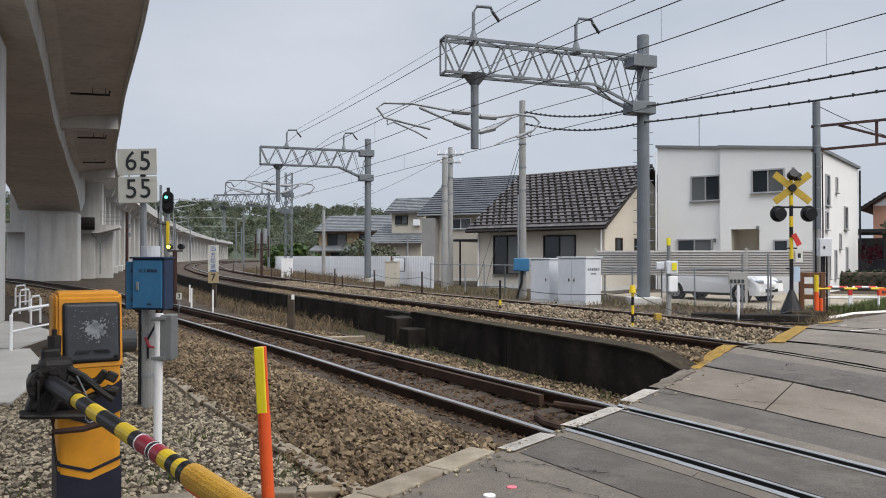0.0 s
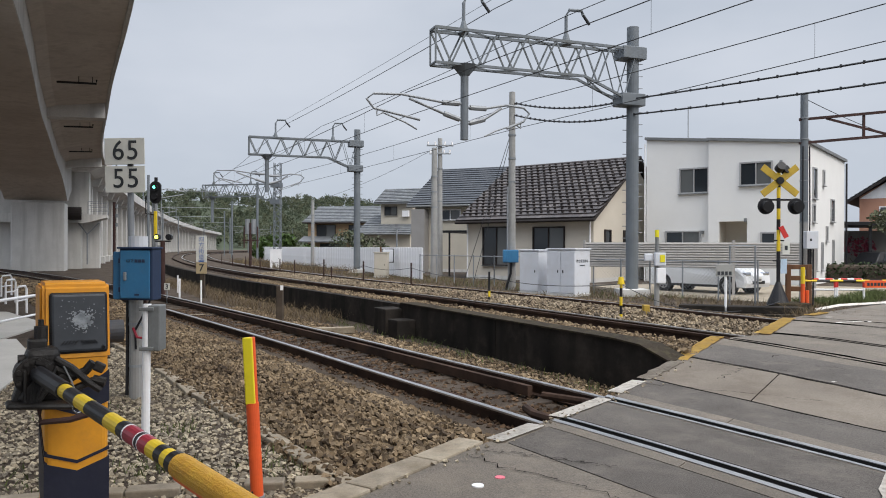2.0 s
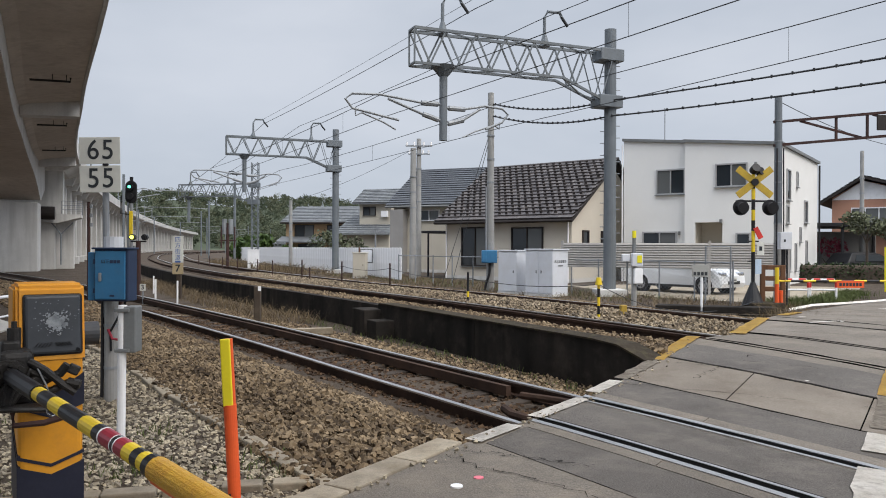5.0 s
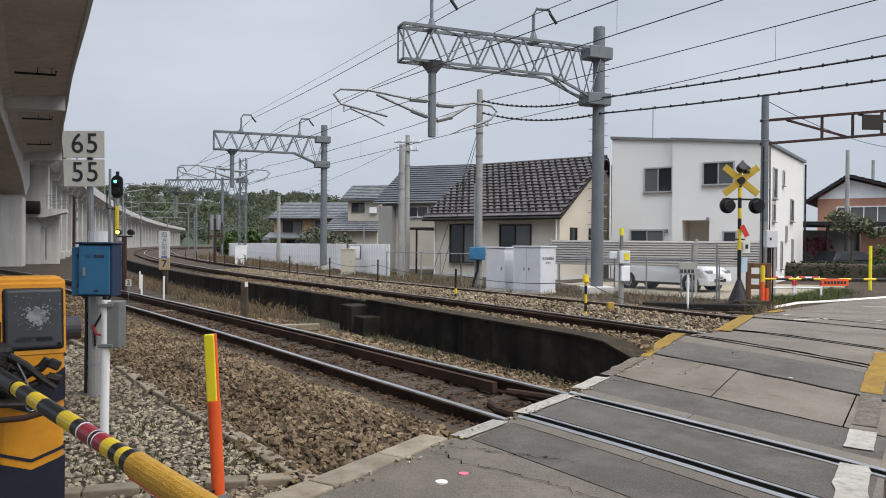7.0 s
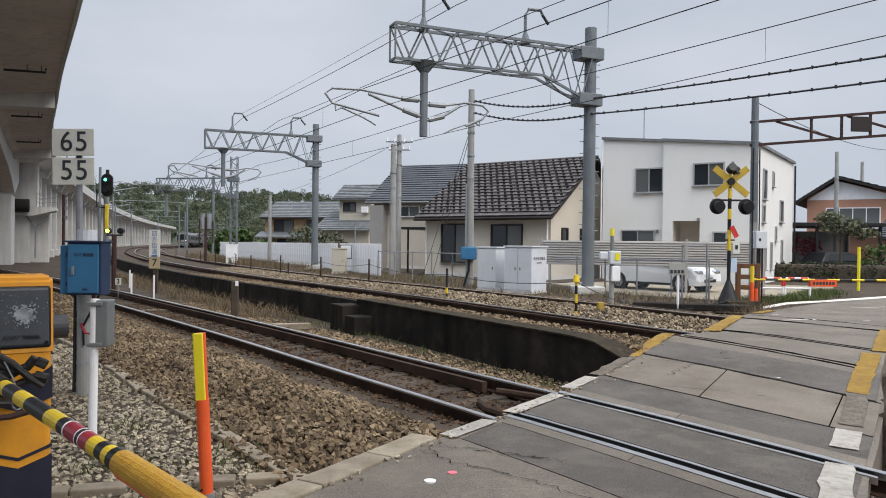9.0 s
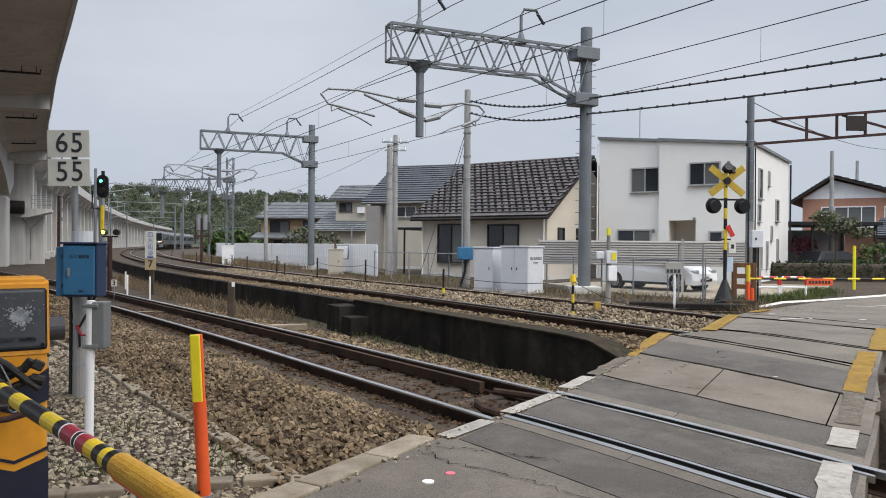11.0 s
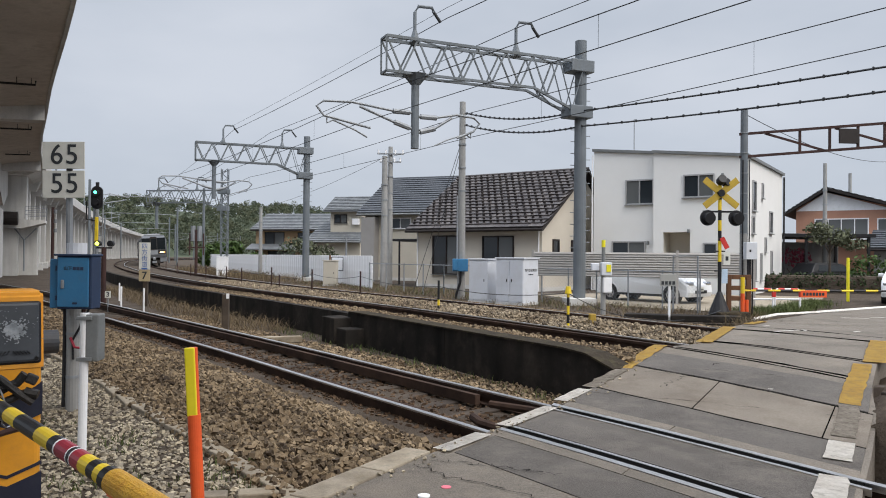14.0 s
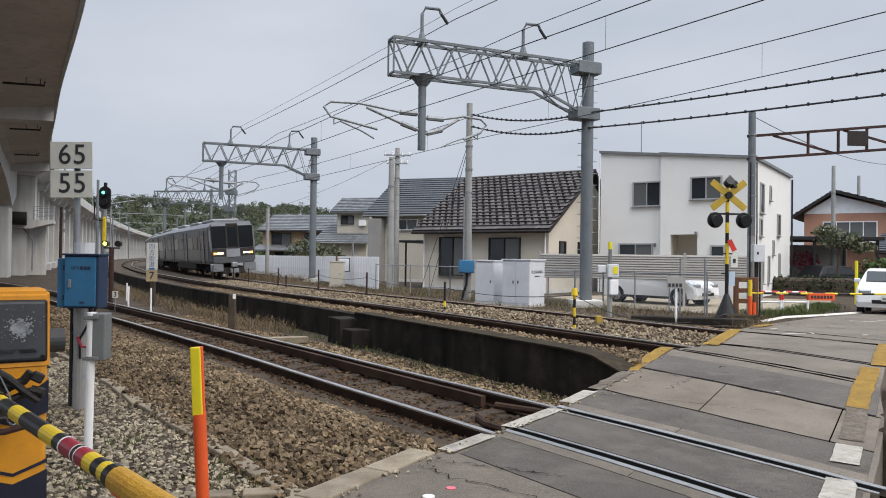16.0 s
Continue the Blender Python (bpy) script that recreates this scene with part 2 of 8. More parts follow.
GRASS = mat("fresh_grass_blade", (0.12, 0.15, 0.045), 0.8, (0.08, 0.105, 0.032), 2, 30, island=0.5, bump=0)
INK = mat("black_lettering", (0.035, 0.04, 0.045), 0.7, bump=0, grain=0)
TRAIN_BODY = mat("grey_train_side", (0.135, 0.14, 0.15), 0.3, (0.11, 0.115, 0.125), 0.5, 20, grain=0.1, bump=0.02, metal=0.2)
TRAIN_SILVER = mat("silver_train_panel", (0.24, 0.25, 0.265), 0.35, (0.20, 0.21, 0.22), 1, 20, grain=0.08, bump=0.02, metal=0.4)
TRAIN_UNDER = mat("dark_underframe", (0.022, 0.02, 0.019), 0.85, (0.04, 0.035, 0.03), 2, 20, bump=0.2)
RED = mat("red_paint", (0.60, 0.05, 0.04), 0.5, (0.5, 0.04, 0.035), 4, 40, grain=0.1, bump=0.03)
LAMP_WARM = mat("lit_headlamp", (1.0, 0.78, 0.42), 0.4, bump=0, grain=0, emit=6.0)
GLOW_AMBER = mat("lit_amber_glow", (1.0, 0.42, 0.12), 0.4, bump=0, grain=0, emit=1.6)
LAMP_GREEN = mat("lit_green_lamp", (0.10, 0.9, 0.55), 0.4, bump=0, grain=0, emit=5.0)
LAMP_LIME = mat("lit_yellow_green_lamp", (0.80, 0.95, 0.10), 0.4, bump=0, grain=0, emit=5.0)


def glass(name, tint=(0.02, 0.025, 0.03), rough=0.06):
    m = bpy.data.materials.new(name)
    m.use_nodes = True
    b = m.node_tree.nodes["Principled BSDF"]
    b.inputs["Base Color"].default_value = (*tint, 1)
    b.inputs["Roughness"].default_value = rough
    b.inputs["Specular IOR Level"].default_value = 0.5
    return m


PANE = glass("dark_window_glass")
PANE_CURTAIN = glass("curtained_window_glass", (0.10, 0.105, 0.105), 0.12)
WINDSHIELD = glass("windscreen_glass", (0.012, 0.014, 0.014), 0.05)
CAB_GLASS = mat("black_cab_glass", (0.008, 0.010, 0.011), 0.12, bump=0, grain=0, spec=0.22)


# ---- mesh helpers ----
def finish(bm, smooth=False):
    bmesh.ops.recalc_face_normals(bm, faces=bm.faces)
    me = bpy.data.meshes.new("mesh")
    bm.to_mesh(me)
    bm.free()
    if smooth:
        for p in me.polygons:
            p.use_smooth = True
    return me


def part(name, bm, material, parent=None, label="", smooth=False):
    ob = new(name, finish(bm, smooth))
    ob.data.materials.append(material)
    ob.parent = parent
    if label:
        ob["label"] = label
    return ob


def thing(name, m, label, category, group="", kind=""):
    ob = new(name)
    ob.matrix_basis = m
    return tagged(ob, label, category, group, kind)


def box(bm, c, s, bevel=0.0, rot=None):
    r = bmesh.ops.create_cube(bm, size=1.0)["verts"]
    mm = Matrix.Translation(c) @ (rot or Matrix()) @ Matrix.Diagonal((*s, 1))
    bmesh.ops.transform(bm, matrix=mm, verts=r)
    if bevel:
        vs = set(r)
        es = [e for e in bm.edges if e.verts[0] in vs and e.verts[1] in vs]
        bmesh.ops.bevel(bm, geom=es, offset=bevel, segments=2, profile=0.5, affect="EDGES")
    return bm


def bx(c, s, bevel=0.0, rot=None):
    return box(bmesh.new(), c, s, bevel, rot)


def rod(bm, a, b, r, seg=10, r2=None):
    a, b = Vector(a), Vector(b)
    d = b - a
    q = d.to_track_quat("Z", "Y").to_matrix().to_4x4()
    vs = bmesh.ops.create_cone(bm, cap_ends=True, segments=seg, radius1=r, radius2=r if r2 is None else r2, depth=d.length)["verts"]
    bmesh.ops.transform(bm, matrix=Matrix.Translation((a + b) / 2) @ q, verts=vs)
    return bm


def rd(a, b, r, seg=10, r2=None):
    return rod(bmesh.new(), a, b, r, seg, r2)


def bar(bm, a, b, w, h):
    """A rectangular bar between two points."""
    a, b = Vector(a), Vector(b)
    d = b - a
    x = d.normalized()
    up = Vector((0, 0, 1)) if abs(x.z) < 0.95 else Vector((0, 1, 0))
    y = up.cross(x).normalized()
    z = x.cross(y)
    m = Matrix((x, y, z)).transposed().to_4x4()
    return box(bm, (a + b) / 2, (d.length, w, h), 0, m)


def pipe(bm, pts, r, seg=8):
    pts = [Vector(p) for p in pts]
    rings = []
    for i, p in enumerate(pts):
        d = (pts[min(i + 1, len(pts) - 1)] - pts[max(i - 1, 0)]).normalized()
        up = Vector((0, 0, 1)) if abs(d.z) < 0.9 else Vector((0, 1, 0))
        u = d.cross(up).normalized()
        v = u.cross(d)
        rings.append([bm.verts.new(p + r * (math.cos(k * 2 * math.pi / seg) * u + math.sin(k * 2 * math.pi / seg) * v)) for k in range(seg)])
    for a, b in zip(rings[:-1], rings[1:]):
        for k in range(seg):
            bm.faces.new((a[k], a[(k + 1) % seg], b[(k + 1) % seg], b[k]))
    bm.faces.new(rings[0])
    bm.faces.new(rings[-1])
    return bm


def prism(bm, outline, axis, lo, hi):
    """An outline of 2D points swept along an axis ('x', 'y' or 'z')."""
    def v(p, t):
        return {"x": (t, p[0], p[1]), "y": (p[0], t, p[1]), "z": (p[0], p[1], t)}[axis]
    a = [bm.verts.new(v(p, lo)) for p in outline]
    b = [bm.verts.new(v(p, hi)) for p in outline]
    bm.faces.new(a)
    bm.faces.new(b)
    for i in range(len(a)):
        j = (i + 1) % len(a)
        bm.faces.new((a[i], a[j], b[j], b[i]))
    return bm


def rounded(w, h, r, n=4):
    pts = []
    for cx, cy, a0 in ((w / 2 - r, h / 2 - r, 0), (-w / 2 + r, h / 2 - r, 90), (-w / 2 + r, -h / 2 + r, 180), (w / 2 - r, -h / 2 + r, 270)):
        for k in range(n + 1):
            a = radians(a0 + 90 * k / n)
            pts.append((cx + r * math.cos(a), cy + r * math.sin(a)))
    return pts


def text(body, size, m, material, name, parent, bold=0.0, squeeze=1.0):
    cu = bpy.data.curves.new(name, "FONT")
    cu.body, cu.size, cu.align_x, cu.align_y, cu.extrude, cu.offset = body, size, "CENTER", "CENTER", 0.002, bold
    tmp = new(name, cu)
    me = bpy.data.meshes.new_from_object(tmp.evaluated_get(bpy.context.evaluated_depsgraph_get()))
    bpy.data.objects.remove(tmp)
    ob = new(name, me)
    me.materials.append(material)
    ob.parent, ob.matrix_basis = parent, m @ Matrix.Diagonal((squeeze, 1, 1, 1))
    return ob


class Way:
    """A smooth line in plan through points, with sideways offsets (positive to the far side)."""

    def __init__(self, pts, step=0.5):
        P = [Vector((*p, 0)) for p in pts]
        out = []
        for i in range(len(P) - 1):
            p0, p1, p2, p3 = P[max(i - 1, 0)], P[i], P[i + 1], P[min(i + 2, len(P) - 1)]
            n = max(2, int((p2 - p1).length / step))
            for k in range(n):
                t = k / n
                out.append(0.5 * (2 * p1 + (p2 - p0) * t + (2 * p0 - 5 * p1 + 4 * p2 - p3) * t * t + (3 * p1 - p0 - 3 * p2 + p3) * t ** 3))
        out.append(P[-1])
        self.p = out
        self.s = [0.0]
        for a, b in zip(out[:-1], out[1:]):
            self.s.append(self.s[-1] + (b - a).length)
        self.a = np.array([[v.x, v.y] for v in out])

    def at(self, s, off=0.0, z=0.0):
        i = int(np.clip(np.searchsorted(self.s, s) - 1, 0, len(self.p) - 2))
        t = (s - self.s[i]) / (self.s[i + 1] - self.s[i])
        d = self.dirn(s)
        p = self.p[i].lerp(self.p[i + 1], t)
        return Vector((p.x + d.y * off, p.y - d.x * off, z))

    def dirn(self, s):
        def raw(i):
            i = min(max(i, 0), len(self.p) - 2)
            return (self.p[i + 1] - self.p[i]).normalized()
        i = int(np.clip(np.searchsorted(self.s, s) - 1, 0, len(self.p) - 2))
        t = (s - self.s[i]) / (self.s[i + 1] - self.s[i])
        return (raw(i).lerp(raw(i + 1), t)).normalized()

    def near(self, x, y):
        """Arc length and signed offset of a point."""
        i = int(np.argmin((self.a[:, 0] - x) ** 2 + (self.a[:, 1] - y) ** 2))
        best = None
        for j in (i - 1, i):
            if 0 <= j < len(self.p) - 1:
                a, b = self.p[j], self.p[j + 1]
                d = b - a
                t = min(max(((x - a.x) * d.x + (y - a.y) * d.y) / d.length_squared, 0), 1)
                q = a + d * t
                dist = math.hypot(x - q.x, y - q.y)
                if best is None or dist < best[0]:
                    side = (x - q.x) * d.y - (y - q.y) * d.x
                    best = (dist, self.s[j] + t * d.length, math.copysign(dist, side))
        return best[1], best[2]

    def loft(self, bm, s0, s1, step, outline, closed=True):
        """Sweeps a cross-section of (offset, z) along the line."""
        n = max(2, int((s1 - s0) / step) + 1)
        rings = []
        for k in range(n):
            s = s0 + (s1 - s0) * k / (n - 1)
            o = outline(s) if callable(outline) else outline
            rings.append([bm.verts.new(self.at(s, a, z)) for a, z in o])
        m = len(rings[0])
        for a, b in zip(rings[:-1], rings[1:]):
            for k in range(m if closed else m - 1):
                bm.faces.new((a[k], a[(k + 1) % m], b[(k + 1) % m], b[k]))
        if closed:
            bm.faces.new(rings[0])
            bm.faces.new(rings[-1])
        return bm


# plan lines: far rail of the near line, near rail of the main line, edge of the viaduct
NEARLINE = Way([(14, -14), (9.2, -5.2), (5.2, 1.85), (3.18, 5.36), (1.69, 7.88), (0.37, 10.0), (-1.91, 13.7), (-5.72, 19.6), (-9.4, 25.2), (-13.97, 31.8),
                (-22.1, 42.6), (-31.6, 53.8), (-60, 82)])
MAINLINE = Way([(18, -17), (12.3, -5), (7.5, 4.3), (5.3, 8.85), (3.08, 13.35), (0.87, 17.8), (-1.38, 22.0), (-3.65, 26.0), (-6.85, 31.8), (-12.8, 44.0), (-19.5, 59.2),
                (-27.6, 80), (-32.3, 93), (-36.6, 106), (-40.8, 119), (-48.2, 143.5), (-54.5, 170), (-58.5, 200), (-60, 240), (-58, 300), (-52, 380), (-40, 480), (-20, 620)])
VIADUCT = Way([(18, -36), (9, -17), (0.8, 0.5), (-8.2, 20.4), (-16.2, 37.2), (-28.2, 64.5), (-45, 112), (-72, 205), (-100, 320), (-124, 440)], 2.0)
ZA, ZB, CANT = 0.25, 0.15, 0.11
GAP = 3.8
WALL_OFF = -1.9

# ---- ground: one sheet to the horizon, with the railway's levels in it ----
ROAD_L = [(-6.5, -4.2), (-1.9, 2.4), (-0.34, 4.79), (0.43, 5.92), (1.11, 6.76), (1.78, 7.55), (2.37, 8.3), (3.07, 9.2), (4.1, 10.8), (4.9, 11.15), (7.1, 14.7), (8.8, 16.9), (12.0, 20.1), (20, 26), (60, 52)]
ROAD_R = [(-1.6, -7.0), (1.65, 2.5), (2.69, 3.96), (3.24, 4.76), (3.89, 5.61), (4.44, 6.36), (4.94, 7.06), (5.44, 7.86), (6.34, 9.06), (7.24, 10.06), (9.34, 12.66), (11.3, 14.5), (14.6, 16.4), (23, 20.5), (63, 45)]
ROAD_Z = [-0.1, -0.02, 0.0, 0.0, 0.0, 0.01, 0.05, 0.13, 0.23, 0.25, 0.17, 0.08, 0.02, -0.02, -0.05]


def smooth01(t):
    t = min(max(t, 0.0), 1.0)
    return t * t * (3 - 2 * t)


def inside_road(x, y, grow=0.0):
    if x < 0.72 * (y - 4.8) - 2.4 or x > y + 10:
        return False
    for (ax, ay), (bx_, by_), (cx, cy), (dx, dy) in zip(ROAD_L[:-1], ROAD_R[:-1], ROAD_R[1:], ROAD_L[1:]):
        q = [(ax, ay), (bx_, by_), (cx, cy), (dx, dy)]
        if all((q[(i + 1) % 4][0] - q[i][0]) * (y - q[i][1]) - (q[(i + 1) % 4][1] - q[i][1]) * (x - q[i][0]) > -grow for i in range(4)):
            return True
    return False


def ground_z(x, y):
    s, da = MAINLINE.near(x, y)
    _, dn = NEARLINE.near(x, y)
    if da > WALL_OFF + 0.17:
        if da < 0.2:
            z = 0.20 - 0.10 * smooth01((da - WALL_OFF) / 1.6)
        elif da < GAP - 0.6:
            z = 0.06 - 0.02 * da / GAP + 0.05 * smooth01(1 - abs(da - 2.5) / 0.9)
        elif da < GAP + 1.4:
            z = 0.0
        else:
            z = 0.0 - 0.12 * smooth01((da - GAP - 1.4) / 1.2)
    elif dn > 0.2:
        z = -0.18 - 0.22 * smooth01((dn - 0.3) / 1.3)
    elif dn > -1.5:
        z = -0.19
    else:
        z = -0.19 + 0.10 * smooth01((-dn - 1.5) / 0.7)
    if inside_road(x, y, 0.05):
        z -= 0.25
    return z


def build_ground():
    ref_d, ref_n = Vector((-0.42, 0.907, 0)), Vector((0.907, 0.42, 0))
    vs_ = [-2600, -900, -300, -120, -70, -45] + [-35 + 1.0 * k for k in range(24)] + [-11 + 0.3 * k for k in range(30)] + [-2.0, -1.75, -1.7] + \
          [-1.4 + 0.3 * k for k in range(36)] + [9.5 + 1.5 * k for k in range(12)] + [30, 45, 70, 120, 300, 900, 2600]
    s_lo, s_hi = 2.0, 118.0
    ss = [-2600, -700, -200, -60, -20] + [s_lo + 0.45 * k for k in range(150)] + [70 + 1.5 * k for k in range(33)] + [140, 180, 300, 700, 1500, 2900]
    bm = bmesh.new()
    rows = []
    for s in ss:
        row = []
        sc = min(max(s, s_lo), s_hi)
        for v in vs_:
            vc = min(max(v, -45), 28)
            p = MAINLINE.at(sc, vc) + ref_n * (v - vc) + ref_d * (s - sc)
            flat = s != sc or v != vc
            z = -0.12 if flat else ground_z(p.x, p.y) + 0.012 * noise.noise((p.x * 1.3, p.y * 1.3, 0))
            row.append(bm.verts.new((p.x, p.y, z)))
        rows.append(row)
    for a, b in zip(rows[:-1], rows[1:]):
        for k in range(len(vs_) - 1):
            bm.faces.new((a[k], a[k + 1], b[k + 1], b[k]))
    ob = part("ground", bm, EARTH, None, smooth=True)
    tagged(ob, "brown gravelly earth of the railway land", "ground", kind="structure")


build_ground()


def scatter(name, label, material, n, place, lo, hi, seed, flat=0.75, pile=0.0):
    """Many small angular stones as one object. place(rng) gives x, y, z or None."""
    rng = random.Random(seed)
    rs = np.random.RandomState(seed)
    cube = np.array([(x, y, z) for x in (-1, 1) for y in (-1, 1) for z in (-1, 1)], float)
    faces = np.array([(0, 1, 3), (0, 3, 2), (4, 6, 7), (4, 7, 5), (0, 4, 5), (0, 5, 1), (2, 3, 7), (2, 7, 6), (0, 2, 6), (0, 6, 4), (1, 5, 7), (1, 7, 3)])
    pos = []
    tries = 0
    while len(pos) < n and tries < n * 4:
        tries += 1
        p = place(rng)
        if p:
            pos.append(p)
    pos = np.array(pos)
    m = len(pos)
    size = rs.uniform(lo, hi, (m, 1, 1)) * 0.5
    v = cube[None] * rs.uniform(0.45, 1.0, (m, 8, 3)) * size * rs.uniform(0.6, 1.15, (m, 1, 3))
    q = rs.normal(size=(m, 4))
    q /= np.linalg.norm(q, axis=1, keepdims=True)
    w, x, y, z = q.T
    rot = np.stack([1 - 2 * (y * y + z * z), 2 * (x * y - z * w), 2 * (x * z + y * w), 2 * (x * y + z * w), 1 - 2 * (x * x + z * z), 2 * (y * z - x * w),
                    2 * (x * z - y * w), 2 * (y * z + x * w), 1 - 2 * (x * x + y * y)], 1).reshape(m, 3, 3)
    v = np.einsum("mij,mkj->mki", rot, v)
    v[:, :, 2] *= flat
    pos[:, 2] += rs.uniform(0, 1, m) ** 2 * pile
    v += pos[:, None, :]
    f = (faces[None] + 8 * np.arange(m)[:, None, None]).reshape(-1, 3)
    me = bpy.data.meshes.new(name)
    me.from_pydata(v.reshape(-1, 3).tolist(), [], f.tolist())
    me.materials.append(material)
    ob = new(name, me)
    return tagged(ob, label, "ballast", kind="stuff")


# ---- rails and sleepers ----
HEAD = [(-0.033, 0), (0.033, 0), (0.033, -0.018), (-0.033, -0.018)]
FOOT = [(-0.033, -0.018), (0.033, -0.018), (0.030, -0.042), (0.008, -0.05), (0.008, -0.135), (0.062, -0.146), (0.062, -0.155),
        (-0.062, -0.155), (-0.062, -0.146), (-0.008, -0.135), (-0.008, -0.05), (-0.030, -0.042)]


def rail(line, off, z, s0, s1, label, head=RAIL_STEEL):
    t = thing("rail", Matrix(), label, "rail", "railway rails", kind="structure")
    part("rail_head", line.loft(bmesh.new(), s0, s1, 0.8, [(off + a, z + b) for a, b in HEAD]), head, t, "worn bright running surface")
    part("rail_web", line.loft(bmesh.new(), s0, s1, 0.8, [(off + a, z + b) for a, b in FOOT]), RAIL_RUST, t, "rust-brown rail side")
    return t


L_NEAR, L_MAIN = NEARLINE.s[-1] - 1, 330
rail(NEARLINE, 0, 0.0, 0.5, L_NEAR, "bright-topped steel rail of the near line")
rail(NEARLINE, -1.13, -0.055, 0.5, L_NEAR, "bright-topped steel rail of the near line beside ballast")
for line_off, z in ((0, ZA), (1.13, ZA - CANT), (GAP, ZB), (GAP + 1.13, ZB - CANT)):
    head = RAIL_RUST if line_off in (0, GAP) else RAIL_STEEL
    inside = [0.25 * k for k in range(2, 200) if inside_road(*MAINLINE.at(0.25 * k, line_off).xy)]
    rail(MAINLINE, line_off, z, 0.5, min(inside) - 0.5, "rust-brown rail of the main line beyond the road", head)
    rail(MAINLINE, line_off, z, max(inside), L_MAIN, "rust-brown steel rail of the curved main line", head)

SN, _ = NEARLINE.near(1.4, 7.3)
SLEEPER = finish(bx((0, 0, 0), (2.0, 0.2, 0.14), 0.012))
SLEEPER.materials.append(TIE_WOOD)


def sleepers(line, mid, z, tilt, s0, s1, step, name):
    bed = thing(name, Matrix(), "row of dark weathered wooden sleepers in ballast", "sleepers", kind="structure")
    s, n = s0, 0
    while s < s1 and n < 110:
        p = line.at(s, mid, z)
        d = line.dirn(s)
        ob = new("sleeper", SLEEPER)
        ob.parent = bed
        ob.matrix_basis = Matrix.Translation(p) @ Euler((0, tilt, math.atan2(-d.x, d.y))).to_matrix().to_4x4()
        s += step + random.uniform(-0.03, 0.03)
        n += 1


sleepers(NEARLINE, -0.565, -0.255, -0.048, SN + 0.35, SN + 60, 0.62, "near_line_sleepers")
sleepers(MAINLINE, 0.565, ZA - 0.28, 0.097, 22.0, 80, 0.62, "main_line_sleepers")
# check rails inside the near line, ending before the crossing
t = thing("check_rail", Matrix(), "rusty check rails laid inside the near line", "rail", kind="structure")
part("check_rail_strip", NEARLINE.loft(bmesh.new(), SN + 1.2, SN + 40, 0.8, [(-0.17, -0.035), (-0.10, -0.035), (-0.10, -0.15), (-0.17, -0.15)]), RAIL_RUST, t)
part("check_rail_strip", NEARLINE.loft(bmesh.new(), SN + 1.0, SN + 40, 0.8, [(-1.03, -0.085), (-0.96, -0.085), (-0.96, -0.2), (-1.03, -0.2)]), RAIL_RUST, t)
t = thing("flared_check_rail_end", Matrix(), "short bent rusty rail ends at the crossing edge", "rail", kind="structure")
part("bent_end", pipe(bmesh.new(), [NEARLINE.at(SN - 0.2, -0.98, -0.05), NEARLINE.at(SN + 0.15, -0.93, -0.07), NEARLINE.at(SN + 0.45, -0.8, -0.08)], 0.045), RAIL_RUST, t)
part("bent_end", pipe(bmesh.new(), [NEARLINE.at(SN - 0.4, -0.14, -0.03), NEARLINE.at(SN + 0.3, -0.16, -0.05), NEARLINE.at(SN + 0.8, -0.28, -0.06)], 0.04), RAIL_RUST, t)

# ---- retaining wall of the old platform ----
wall = thing("platform_wall", Matrix(), "black stained low concrete platform wall between the tracks", "retaining wall", kind="structure")
SW = MAINLINE.near(3.0, 9.3)[0]
WALL_TOP = 0.29


def wall_top(q):
    """The wall's top dips to the road at its end."""
    return WALL_TOP - 0.17 * (1 - smooth01((q - SW) / 0.7))


s = SW
while s < SW + 75:
    ln = 4.2 if s < SW + 7.5 else 8.0
    step_in = 0.0 if s < SW + 8.3 else 0.12
    part("wall_panel", MAINLINE.loft(bmesh.new(), s, s + ln - 0.02, 0.5, lambda q, k=step_in: [(WALL_OFF + k, wall_top(q) - k * 0.4), (WALL_OFF + 0.35, wall_top(q) - k * 0.4), (WALL_OFF + 0.35, -0.7), (WALL_OFF + k, -0.7)]), BLACKWALL, wall)
    s += ln
part("wall_cap", MAINLINE.loft(bmesh.new(), SW, SW + 8.3, 0.5, lambda q: [(WALL_OFF - 0.02, wall_top(q)), (WALL_OFF + 0.36, wall_top(q)), (WALL_OFF + 0.36, wall_top(q) + 0.025), (WALL_OFF - 0.02, wall_top(q) + 0.025)]), MOSSY, wall)
p = MAINLINE.at(SW + 8.6, WALL_OFF - 0.15)
ang = math.atan2(-MAINLINE.dirn(SW).x, MAINLINE.dirn(SW).y)
part("old_step", bx((p.x, p.y, -0.12), (0.5, 0.7, 0.6), 0.02, Euler((0, 0, ang)).to_matrix().to_4x4()), BLACKWALL, wall, "broken concrete step against the wall")
p = MAINLINE.at(SW + 7.8, WALL_OFF - 0.2)
part("old_step", bx((p.x, p.y, -0.22), (0.45, 0.5, 0.42), 0.02, Euler((0, 0, ang)).to_matrix().to_4x4()), BLACKWALL, wall)
part("end_return", bx((*MAINLINE.at(SW + 0.1, WALL_OFF + 0.85).xy, -0.42), (1.3, 0.2, 0.9), 0.01, Euler((0, 0, ang)).to_matrix().to_4x4()), BLACKWALL, wall)

# ---- road across the tracks ----
def resample(pts, n_sub=4):
    out = []
    for a, b in zip(pts[:-1], pts[1:]):
        for k in range(n_sub):
            out.append(tuple(x + (y - x) * k / n_sub for x, y in zip(a, b)))
    out.append(pts[-1])
    return out


RL = resample([(*p, z) for p, z in zip(ROAD_L, ROAD_Z)])
